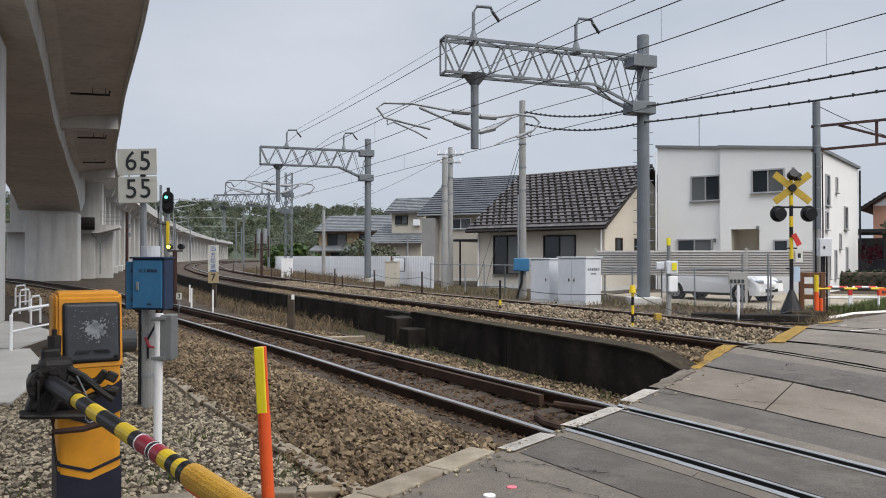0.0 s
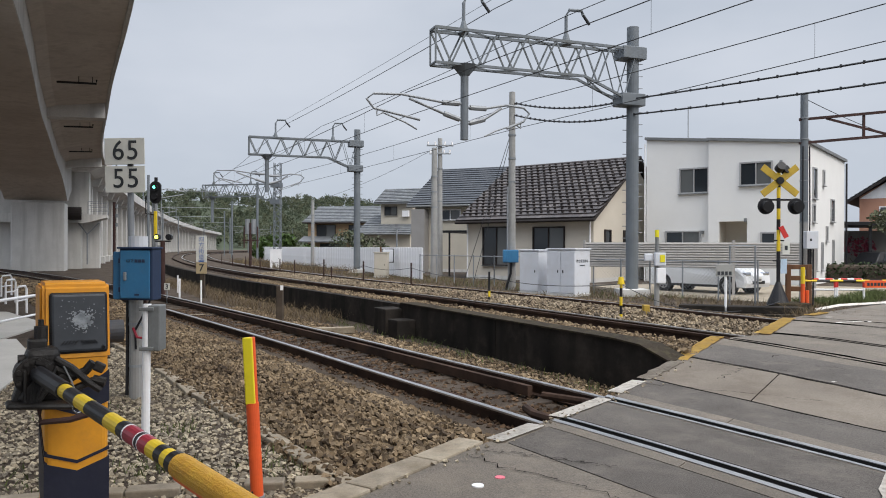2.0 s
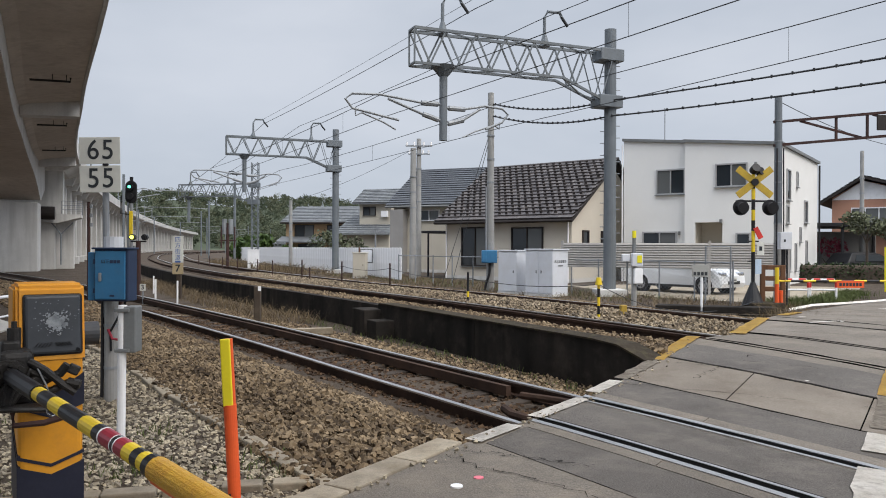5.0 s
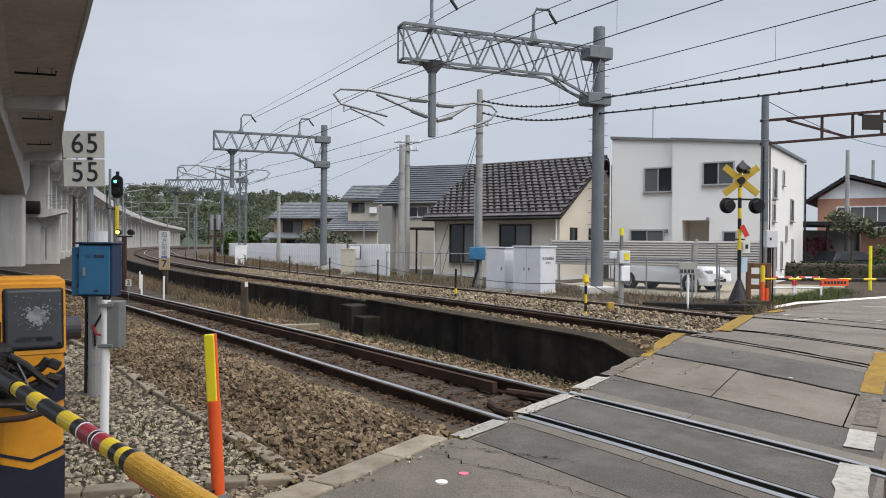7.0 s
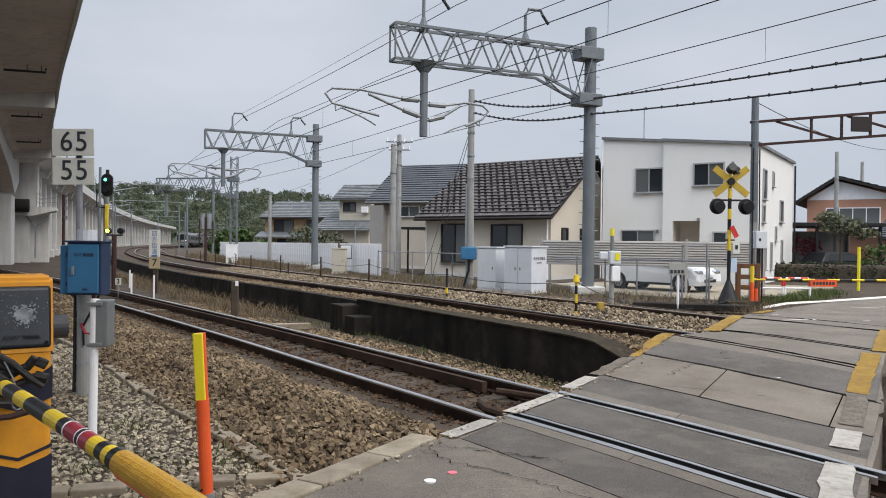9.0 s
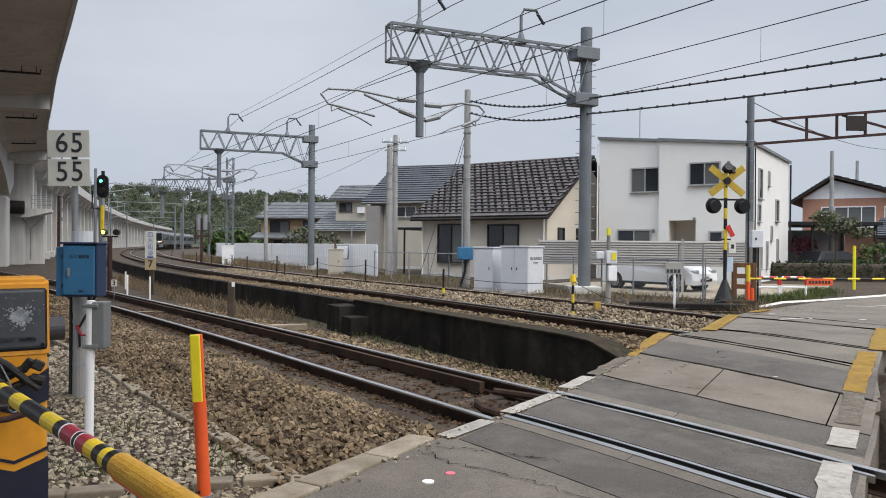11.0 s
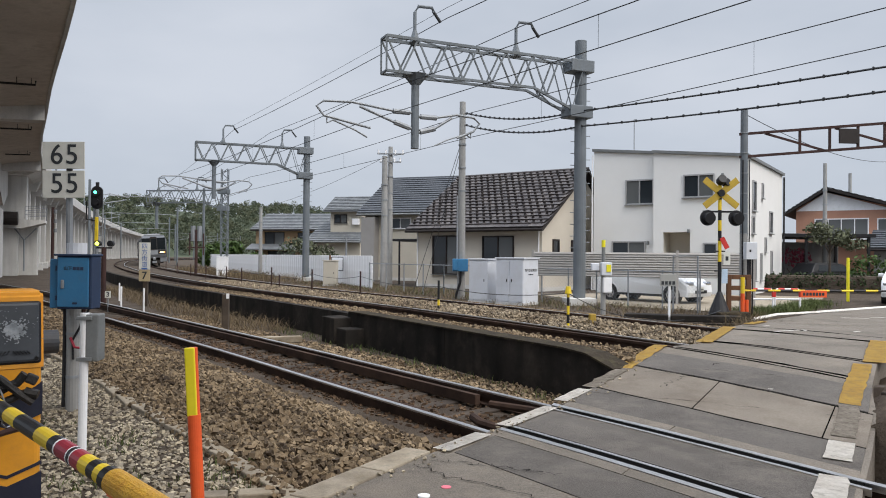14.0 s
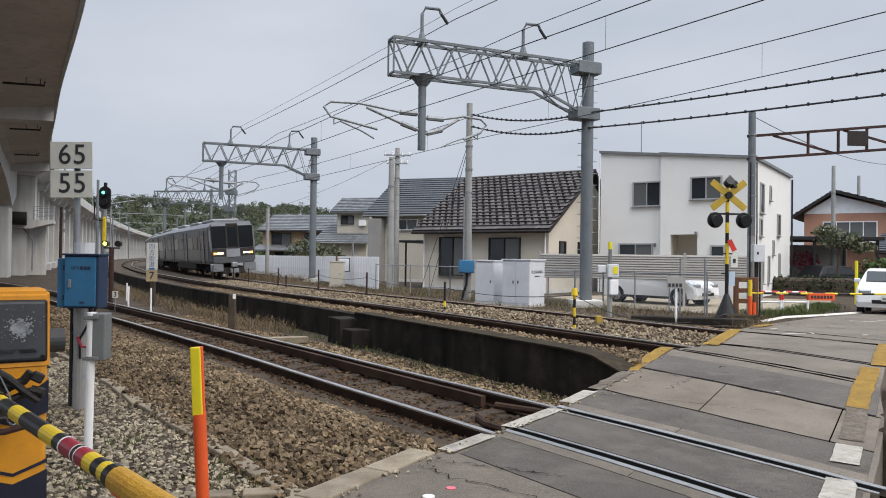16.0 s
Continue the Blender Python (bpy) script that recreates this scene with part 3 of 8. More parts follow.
RR = resample([(*p, z) for p, z in zip(ROAD_R, ROAD_Z)])


def road_point(u, w):
    """u along the road in steps of its outline, w from left (0) to right (1)."""
    i = min(int(u * 4), len(RL) - 2)
    f = u * 4 - i
    l = [a + (b - a) * f for a, b in zip(RL[i], RL[i + 1])]
    r = [a + (b - a) * f for a, b in zip(RR[i], RR[i + 1])]
    return Vector([a + (b - a) * w for a, b in zip(l, r)])


GRID = np.array([[a + (b - a) * w for a, b in zip(l, r)] + [w] for l, r in zip(RL, RR) for w in (0, 0.2, 0.4, 0.6, 0.8, 1)])
GRID_Z = GRID[:, 2] - 0.004 + 0.012 * np.sin(math.pi * GRID[:, 3])


def road_height(x, y):
    w = 1.0 / ((GRID[:, 0] - x) ** 2 + (GRID[:, 1] - y) ** 2 + 0.002) ** 2
    return float((w * GRID_Z).sum() / w.sum())


def build_road():
    bm = bmesh.new()
    top = []
    for l, r in zip(RL, RR):
        top.append([bm.verts.new((l[0] + (r[0] - l[0]) * w, l[1] + (r[1] - l[1]) * w, l[2] - 0.004 + 0.012 * math.sin(math.pi * w))) for w in (0, 0.1, 0.25, 0.5, 0.75, 0.9, 1)])
    for a, b in zip(top[:-1], top[1:]):
        for k in range(6):
            bm.faces.new((a[k], a[k + 1], b[k + 1], b[k]))
    for col in (0, 6):
        low = [bm.verts.new((v[col].co.x, v[col].co.y, v[col].co.z - 0.55)) for v in top]
        for i in range(len(top) - 1):
            bm.faces.new((top[i][col], top[i + 1][col], low[i + 1], low[i]))
    return tagged(part("road", bm, ASPHALT), "worn grey asphalt road over the level crossing", "road", kind="structure")


road = build_road()


def road_patch(name, line, o0, o1, s0, s1, lift, material, label):
    """A strip in the road along a rail, ending on the skewed road edges and following the surface."""
    bm = bmesh.new()
    n = max(2, int((s1 - s0) / 0.3))
    rows = []
    for k in range(n + 1):
        row = []
        for o, low in ((o0, 0), (o1, 0), (o1, 0.05), (o0, 0.05)):
            p = line.at(s0 + (s1 - s0) * k / n + 0.42 * o, o)
            p.z = max(road_height(p.x, p.y), -0.004) + lift - low
            row.append(bm.verts.new(p))
        rows.append(row)
    for a, b in zip(rows[:-1], rows[1:]):
        for k in range(4):
            bm.faces.new((a[k], a[(k + 1) % 4], b[(k + 1) % 4], b[k]))
    bm.faces.new(rows[0])
    bm.faces.new(rows[-1])
    return part(name, bm, material, road, label)


def plank_rows():
    s0, s1 = SN - 2.98, SN + 0.02
    # dark infill and slabs round the near line
    road_patch("asphalt_patch", NEARLINE, -0.93, -0.2, s0, s1, 0.006, ASPHALT_DARK, "dark asphalt between the rails")
    road_patch("asphalt_patch", NEARLINE, -1.95, -1.34, s0, s1, 0.006, ASPHALT_DARK, "dark asphalt beside the rail")
    road_patch("asphalt_patch", NEARLINE, 0.24, 0.95, s0, s1, 0.006, ASPHALT_DARK, "dark asphalt beside the rail")
    for o0, o1, z in ((-1.33, -1.175, 0.008), (0.045, 0.235, 0.008)):
        s = s0
        while s < s1 - 0.2:
            e = min(s + random.uniform(1.3, 1.7), s1)
            road_patch("crossing_plank", NEARLINE, o0, o1, s, e - 0.012, z, ASPHALT, "worn grey crossing plank")
            s = e
    # flangeways and guard rails
    for o0, o1, z in ((-1.095, -1.0, 0.007), (-0.13, -0.035, 0.007)):
        road_patch("flangeway", NEARLINE, o0, o1, s0 - 0.05, s1 + 0.05, z + 0.0, GROOVE, "dark flange groove")
    for o0, o1, z in ((-1.0, -0.96, 0.011), (-0.17, -0.13, 0.011)):
        road_patch("guard_rail", NEARLINE, o0, o1, s0 - 0.1, s1 + 0.05, z, RAIL_STEEL, "bright guard rail")
    for o0, z in ((-1.13, 0.012), (0, 0.012)):
        road_patch("running_rail", NEARLINE, o0 - 0.033, o0 + 0.033, s0 - 0.3, s1 + 0.1, z, RAIL_STEEL, "polished rail head in the road")
    # concrete slabs between the lines
    for a, b in ((s0, s0 + 0.36), (s0 + 0.375, s0 + 1.68), (s0 + 1.695, s1)):
        road_patch("concrete_slab", NEARLINE, 0.975, 2.2, a, b, 0.008, SLAB, "worn concrete crossing slab")
    road_patch("seam", NEARLINE, 0.945, 0.985, s0, s1, 0.0065, GROOVE, "dark broken seam")
    road_patch("seam", NEARLINE, 2.205, 2.24, s0, s1, 0.0065, GROOVE, "dark broken seam")
    for a in (s0 + 0.362, s0 + 1.681):
        road_patch("seam", NEARLINE, 0.985, 2.2, a, a + 0.012, 0.0062, GROOVE, "dark broken seam")
    road_patch("asphalt_patch", NEARLINE, 2.25, 3.2, s0 + 0.05, s1 - 0.05, 0.013, ASPHALT_DARK, "rough dark asphalt before the main line")
    # grooves of the main line, following the road
    for off in (-0.05, 0.07, 1.08, 1.2, GAP - 0.05, GAP + 0.08, GAP + 1.08):
        bm = bmesh.new()
        rows = []
        a, _ = MAINLINE.near(9.2, 4.0)
        for k in range(60):
            p = MAINLINE.at(a + 0.25 * k, off)
            if inside_road(p.x, p.y, -0.02):
                z = road_height(p.x, p.y) + 0.006
                rows.append([MAINLINE.at(a + 0.25 * k, off + e, z + q) for e, q in ((-0.022, 0), (0.022, 0), (0.022, -0.03), (-0.022, -0.03))])
        rows = [[bm.verts.new(v) for v in r] for r in rows]
        for r0, r1 in zip(rows[:-1], rows[1:]):
            for k in range(4):
                bm.faces.new((r0[k], r0[(k + 1) % 4], r1[(k + 1) % 4], r1[k]))
        part("flange_groove", bm, GROOVE, road, "dark groove beside an embedded rail")


plank_rows()


def seg_strip(bm, a, b, w, z0, z1, thick=0.012):
    """A thin strip on the ground from a to b."""
    a3, b3 = Vector((*a, z0)), Vector((*b, z1))
    return bar(bm, a3, b3, w, thick)


# kerb along the crossing's near edge, and edge marks
def edge_mark(pts, w, material, label, wob=0.0):
    """A painted strip that follows the road's surface along a line of plan points."""
    P = [Vector((*q, 0)) for q in pts]
    dense = []
    for a, b in zip(P[:-1], P[1:]):
        n = max(2, int((b - a).length / 0.12))
        dense += [a.lerp(b, k / n) for k in range(n)]
    dense.append(P[-1])
    bm = bmesh.new()
    rows = []
    rng = random.Random(len(dense))
    for i, q in enumerate(dense):
        d = (dense[min(i + 1, len(dense) - 1)] - dense[max(i - 1, 0)]).normalized()
        n = Vector((d.y, -d.x, 0)) * (w / 2)
        row = []
        for e in (-1, 0, 1):
            v = q + n * e * (1 + (rng.uniform(-wob, wob) if e else 0))
            row.append(bm.verts.new((v.x, v.y, max(road_height(v.x, v.y), -0.004) + 0.02)))
        rows.append(row)
    for r0, r1 in zip(rows[:-1], rows[1:]):
        for k in range(2):
            bm.faces.new((r0[k], r0[k + 1], r1[k + 1], r1[k]))
    bmesh.ops.solidify(bm, geom=bm.faces[:], thickness=0.012)
    return part("edge_mark", bm, material, road, label)


for pts, w, m_, lab, wob in (
        (((0.50, 5.94), (0.91, 6.46)), 0.16, PAINT_WHITE, "worn white edge mark", 0.05),
        (((1.13, 6.76), (1.76, 7.53)), 0.16, PAINT_WHITE, "worn white edge mark", 0.05),
        (((1.92, 7.80), (2.32, 8.32)), 0.16, PAINT_WHITE, "worn white edge mark", 0.05),
        (((2.40, 8.42), (3.05, 9.22)), 0.17, PAINT_FADED, "faded edge mark", 0.2),
        (((3.12, 9.35), (4.22, 10.95)), 0.2, PAINT_YELLOW, "worn yellow edge mark", 0.06),
        (((5.0, 11.2), (7.05, 14.6)), 0.24, PAINT_YELLOW, "worn yellow edge mark", 0.05),
        (((8.0, 15.7), (9.0, 16.95)), 0.22, PAINT_YELLOW, "worn yellow edge mark", 0.06),
        (((2.72, 4.3), (3.24, 5.09)), 0.2, PAINT_WHITE, "chipped white edge mark", 0.15),
        (((3.53, 5.49), (3.90, 6.01)), 0.2, PAINT_WHITE, "white edge mark", 0.05),
        (((4.02, 6.17), (4.78, 7.25)), 0.19, PAINT_FADED, "faded edge mark", 0.2),
        (((4.80, 7.28), (5.15, 7.75), (6.12, 9.02)), 0.21, PAINT_YELLOW, "worn yellow edge mark", 0.12),
        (((6.36, 9.1), (8.25, 11.7)), 0.3, PAINT_YELLOW, "worn yellow edge mark", 0.05)):
    edge_mark(pts, w, m_, lab, wob)
part("edge_line", pipe(bmesh.new(), [(9.3, 18.0, 0.045), (10.8, 19.6, 0.035), (12.4, 20.6, 0.02), (15, 22.4, 0.0), (20, 25.7, -0.02)], 0.05, 4), PAINT_WHITE, road, "white edge line")

kerbs = thing("crossing_kerb", Matrix(), "pale worn concrete kerb along the crossing edge", "kerb", kind="structure")
kp = [(-2.4, 1.75), (-1.35, 3.35), (-0.38, 4.76), (0.05, 5.38), (0.42, 5.93)]
for a, b in zip(kp[:-1], kp[1:]):
    d = (Vector(b) - Vector(a)).normalized()
    n = Vector((-d.y, d.x)) * 0.12
    part("kerb_stone", box(bmesh.new(), ((a[0] + b[0]) / 2 + n.x, (a[1] + b[1]) / 2 + n.y, -0.16), ((Vector(b) - Vector(a)).length - 0.012, 0.24, 0.34), 0.015,
                           Matrix.Rotation(math.atan2(d.y, d.x), 4, "Z")), KERB, kerbs)

# low concrete edging of the yard
edging = thing("yard_edging", Matrix(), "broken pale concrete edging stones set in gravel", "edging", kind="structure")
for line in ([(-0.52, 5.0), (-1.16, 6.0), (-1.75, 6.9), (-2.6, 8.2), (-3.6, 9.85), (-4.7, 11.6), (-6.0, 13.6), (-7.6, 16.0)], [(-0.62, 5.15), (-1.3, 5.05), (-2.0, 4.9), (-2.8, 4.7)]):
    for a, b in zip(line[:-1], line[1:]):
        a, b = Vector((*a, 0)), Vector((*b, 0))
        n = max(2, round((b - a).length / 0.6))
        for k in range(n):
            if random.random() < 0.12:
                continue
            p, q = a.lerp(b, k / n), a.lerp(b, (k + 0.96) / n)
            d = (q - p).normalized()
            part("edging_stone", box(bmesh.new(), ((p.x + q.x) / 2 + random.uniform(-0.02, 0.02), (p.y + q.y) / 2, -0.135), ((q - p).length * random.uniform(0.8, 1.0), 0.14, 0.2), 0.012,
                                     Matrix.Rotation(math.atan2(d.y, d.x) + random.uniform(-0.05, 0.05), 4, "Z")), KERB, edging)


# ---- viaduct ----
SV1, SPAN = VIADUCT.near(-4.9, 13.4)[0], 53.0


def soffit_z(s):
    """Height of the haunched girder's underside along the viaduct."""
    return 7.1 - 2.1 * max(0.0, 1 - abs(s - SV1 - SPAN) / 26.5) ** 6


LV = VIADUCT.s[-1] - 2
via = thing("viaduct", Matrix(), "long pale concrete railway viaduct curving away", "viaduct", kind="structure")
WEB, BOXW = -2.6, 4.4
part("girder", VIADUCT.loft(bmesh.new(), 1, 111, 1.0, lambda s: [(WEB, 8.3), (WEB + 0.0, soffit_z(s) + 0.02), (WEB - 0.05, soffit_z(s) + 0.02), (WEB - 0.05, 8.3)]), CONCRETE, via, "pale haunched girder side")
part("girder_soffit", VIADUCT.loft(bmesh.new(), 1, 111, 1.0, lambda s: [(WEB - 0.055, 8.3), (WEB - 0.02, soffit_z(s)), (WEB - BOXW, soffit_z(s)), (WEB - BOXW, 8.3)]), CONCRETE_DARK, via, "dark weathered underside of the girder")
part("deck_slab", VIADUCT.loft(bmesh.new(), 1, 111, 1.0, [(-0.02, 8.85), (0, 8.6), (WEB + 0.4, 8.3), (WEB + 0.01, 8.15), (WEB + 0.01, 8.9)]), CONCRETE_DARK, via, "dark weathered cantilever slab")
part("deck_slab", VIADUCT.loft(bmesh.new(), 1, 111, 1.0, [(WEB - BOXW - 0.01, 8.2), (WEB - BOXW - 2.6, 8.6), (WEB - BOXW - 2.6, 8.95), (WEB, 8.95), (WEB, 8.4), (WEB - BOXW - 0.01, 8.4)]), CONCRETE_DARK, via)
part("parapet", VIADUCT.loft(bmesh.new(), 1, LV, 3.0, [(0.0, 8.55), (0.12, 8.55), (0.12, 9.75), (-0.1, 9.75), (-0.1, 8.9)]), CONCRETE, via, "pale concrete parapet")
part("parapet", VIADUCT.loft(bmesh.new(), 1, LV, 3.0, [(-9.6, 8.55), (-9.6, 9.75), (-9.8, 9.75), (-9.8, 8.55)]), CONCRETE, via)
part("far_deck", VIADUCT.loft(bmesh.new(), 111, LV, 4.0, [(0, 8.6), (0.0, 8.95), (-9.6, 8.95), (-9.6, 8.6), (-8.4, 8.0), (-1.2, 8.0)]), CONCRETE, via, "pale deck of the far spans")
for s in (80.4, 105.2):
    part("cross_beam", VIADUCT.loft(bmesh.new(), s, s + 0.9, 0.6, [(-0.05, 8.62), (-0.05, 7.85), (WEB + 0.02, 7.75), (WEB + 0.02, 8.3)]), CONCRETE, via, "pale bracket beam under the deck")
for s in (57.0, 73.8, 86.1, 98.0):
    q = VIADUCT.at(s, -1.1, 8.35)
    d = VIADUCT.dirn(s)
    n = Vector((d.y, -d.x, 0))
    dp = part("drain_pipe", pipe(bmesh.new(), [q - n * 0.9 + Vector((0, 0, -0.22)), q + n * 0.55 + Vector((0, 0, -0.16)), q + n * 0.55 + Vector((0, 0, 0.0))], 0.045), BLACK, via, "dark drain pipe under the slab")
    for e in (-0.1, 0.4):
        part("pipe_hanger", rd(q + n * e + Vector((0, 0, -0.2)), q + n * e + Vector((0, 0, 0.1)), 0.015, 6), BLACK, dp)


def pier(s, w0, w1, top, ln):
    p, d = VIADUCT.at(s), VIADUCT.dirn(s)
    m = Matrix.Translation(VIADUCT.at(s, (w0 + w1) / 2)) @ Matrix.Rotation(math.atan2(-d.x, d.y), 4, "Z")
    o = part("pier", bx((0, 0, top / 2 - 0.3), (abs(w1 - w0), ln, top + 0.6), 0.08), CONCRETE, via, "pale concrete pier")
    o.matrix_basis = m
    return o


pier(SV1 + 6.5, WEB - 0.7, WEB - BOXW - 0.3, 7.0, 3.0)
pier(SV1 + SPAN, WEB - 0.1, WEB - BOXW + 0.55, 5.0, 2.6)
pier(SV1 - 40, WEB - 0.9, WEB - BOXW - 0.3, 7.0, 3.0)
p2 = SV1 + SPAN + 4
pier(p2 + 1.2, -1.9, -8.6, 3.9, 1.6)
pier(p2 + 2.6, -0.5, -2.6, 3.9, 1.2)
part("bearing_ledge", VIADUCT.loft(bmesh.new(), p2 - 0.4, p2 + 3.4, 1, [(0.15, 4.05), (0.15, 4.3), (-8.8, 4.3), (-8.8, 3.55), (-1.6, 3.55)]), CONCRETE, via, "concrete inspection ledge on the pier")
part("bearing_block", VIADUCT.loft(bmesh.new(), p2 + 0.6, p2 + 2.6, 1, [(-1.3, 4.3), (-1.3, 8.1), (-8.4, 8.1), (-8.4, 4.3)]), CONCRETE, via, "pale pier head under the far deck")
part("bearing", rd(VIADUCT.at(p2 - 0.9, WEB + 0.8, 4.35), VIADUCT.at(p2 - 0.9, WEB - 0.5, 4.35), 0.55, 16), TRIM_DARK, via, "dark round bearing")
dpp = VIADUCT.at(p2 + 0.1, -1.4, 0)
for arm in ((-0.8, 0.0), (0.9, 0.2)):
    part("drain_pipe", pipe(bmesh.new(), [dpp, dpp + Vector((0, 0, 2.6)), dpp + Vector((arm[0], arm[1], 3.6))], 0.07, 8), GALV, via, "grey forked downpipe")
s = p2 + 9.0
k = 0
while s < LV - 6 and k < 60:
    for off in (-1.5, -8.0):
        pier(s, off, off - 0.9, 8.1, 0.9)
    pier(s, -1.2, -8.4, 0.4, 1.2)
    part("cap_beam", VIADUCT.loft(bmesh.new(), s - 0.5, s + 0.5, 1.0, [(-0.6, 8.3), (-1.0, 7.35), (-8.8, 7.35), (-9.2, 8.3)]), CONCRETE, via, "pale cap beam")
    s += 7.2 if s < 260 else 12
    k += 1
t = thing("inspection_cage", Matrix.Translation(VIADUCT.at(p2 + 1.0, -0.6, 4.3)) @ Matrix.Rotation(0.42, 4, "Z"), "grey steel inspection cage on the viaduct pier", "cage")
for x in (-0.8, 0.8):
    for y in (-1.4, 0, 1.4):
        part("cage_post", rd((x, y, 0), (x, y, 1.1), 0.03, 6), GALV, t)
for z in (0.4, 0.75, 1.1):
    part("cage_rail", pipe(bmesh.new(), [(-0.8, -1.4, z), (0.8, -1.4, z), (0.8, 1.4, z), (-0.8, 1.4, z)], 0.025, 6), GALV, t)


# ---- overhead line supports ----
def truss_beam(t, a, b, haunch, dep=1.1, wid=0.5, panels=7):
    """A box truss from free end a to pole end b (top chord heights), deepening towards the pole."""
    a, b = Vector(a), Vector(b)
    d = (b - a).normalized()
    n = d.cross(Vector((0, 0, 1))).normalized() * wid / 2
    L = (b - a).length

    def low(u):
        extra = 0 if u < 0.72 else haunch * (u - 0.72) / 0.28
        return a.lerp(b, u) - Vector((0, 0, dep + extra))
    for sgn in (-1, 1):
        part("top_chord", bar(bmesh.new(), a + sgn * n, b + sgn * n, 0.07, 0.09), POLE_GREY, t)
        part("bottom_chord", bar(bmesh.new(), low(0) + sgn * n, low(0.72) + sgn * n, 0.07, 0.08), POLE_GREY, t)
        part("bottom_chord", bar(bmesh.new(), low(0.72) + sgn * n, low(0.98) + sgn * n, 0.07, 0.08), POLE_GREY, t)
        for k in range(panels):
            u0, u1, u2 = k / panels, (k + 0.5) / panels, (k + 1) / panels
            part("lattice_bar", bar(bmesh.new(), a.lerp(b, u0) + sgn * n, low(u1) + sgn * n, 0.03, 0.055), POLE_GREY, t)
            part("lattice_bar", bar(bmesh.new(), low(u1) + sgn * n, a.lerp(b, u2) + sgn * n, 0.03, 0.055), POLE_GREY, t)
        part("end_post", bar(bmesh.new(), a + sgn * n, low(0) + sgn * n, 0.06, 0.06), POLE_GREY, t)
    for k in range(panels):
        u0, u1 = k / panels, (k + 1) / panels
        sg = 1 if k % 2 else -1
        part("plan_brace", bar(bmesh.new(), a.lerp(b, u0) + sg * n, a.lerp(b, u1) - sg * n, 0.04, 0.04), POLE_GREY, t)
        part("plan_brace", bar(bmesh.new(), low(u0) + sg * n, low(u1) - sg * n, 0.04, 0.04), POLE_GREY, t)
    for q in (a, low(0)):
        part("end_strut", bar(bmesh.new(), q - n, q + n, 0.06, 0.06), POLE_GREY, t)
    part("gusset", bx(b - Vector((0, 0, 0.12)) - d * 0.1, (0.95, 0.62, 0.42), 0.02, Matrix.Rotation(math.atan2(d.y, d.x), 4, "Z")), POLE_GREY, t)
    part("gusset", bx(low(0.98) + Vector((0, 0, 0.1)), (0.95, 0.62, 0.42), 0.02, Matrix.Rotation(math.atan2(d.y, d.x), 4, "Z")), POLE_GREY, t)


def goose(t, p, d, hgt=1.1):
    pts = [p, p + Vector((0, 0, hgt * 0.8)), p + Vector((0, 0, hgt)) + d * 0.12, p + Vector((0, 0, hgt + 0.02)) + d * 0.6, p + Vector((0, 0, hgt - 0.12)) + d * 0.66]
    part("goose_neck", pipe(bmesh.new(), pts, 0.055, 8), POLE_GREY, t, "bent steel hanger")
    part("insulator", rd(pts[-1], pts[-1] + Vector((0, 0, -0.3)) + d * 0.25, 0.05), WIRE, t)
    part("foot_plate", rd(p + Vector((0, 0, -0.1)), p + Vector((0, 0, 0.3)), 0.2, 6, 0.07), POLE_GREY, t)


def cantilever(t, q, d, reach, up):
    """A pivoting bracket from the drop post at q, along d."""
    top, low = q + Vector((0, 0, up)), q + Vector((0, 0, up - 0.55))
    for a, b in ((top, top + d * 0.75), (low, low + d * 0.7 + Vector((0, 0, 0.2)))):
        part("insulator", rd(a + (b - a) * 0.25, b, 0.085, 8), GALV, t, "ribbed grey insulator")
        part("insulator_cap", rd(a, a + (b - a) * 0.27, 0.05, 8), GALV, t)
    e = top + d * reach + Vector((0, 0, 0.12))
    part("upper_tube", pipe(bmesh.new(), [top + d * 0.7, top + d * (reach * 0.7) + Vector((0, 0, 0.16)), e, e + d * 0.22 + Vector((0, 0, -0.18)), e + Vector((0, 0, -0.45)), low + d * 1.5 + Vector((0, 0, -0.05 + up * 0))], 0.04, 8), GALV, t)
    part("diagonal_tube", pipe(bmesh.new(), [low + d * 0.65 + Vector((0, 0, 0.18)), top + d * (reach * 0.62) + Vector((0, 0, 0.05))], 0.045, 8), GALV, t)
    k = e + Vector((0, 0, -0.52)) - d * 0.1
    part("steady_arm", pipe(bmesh.new(), [k, k + Vector((0, 0, -0.15)), k - d * 0.2 + Vector((0, 0, -0.05)), k - d * 0.9 + Vector((0, 0, -0.3)), k - d * 1.3 + Vector((0, 0, -0.5))], 0.028, 6), GALV, t)
    return k


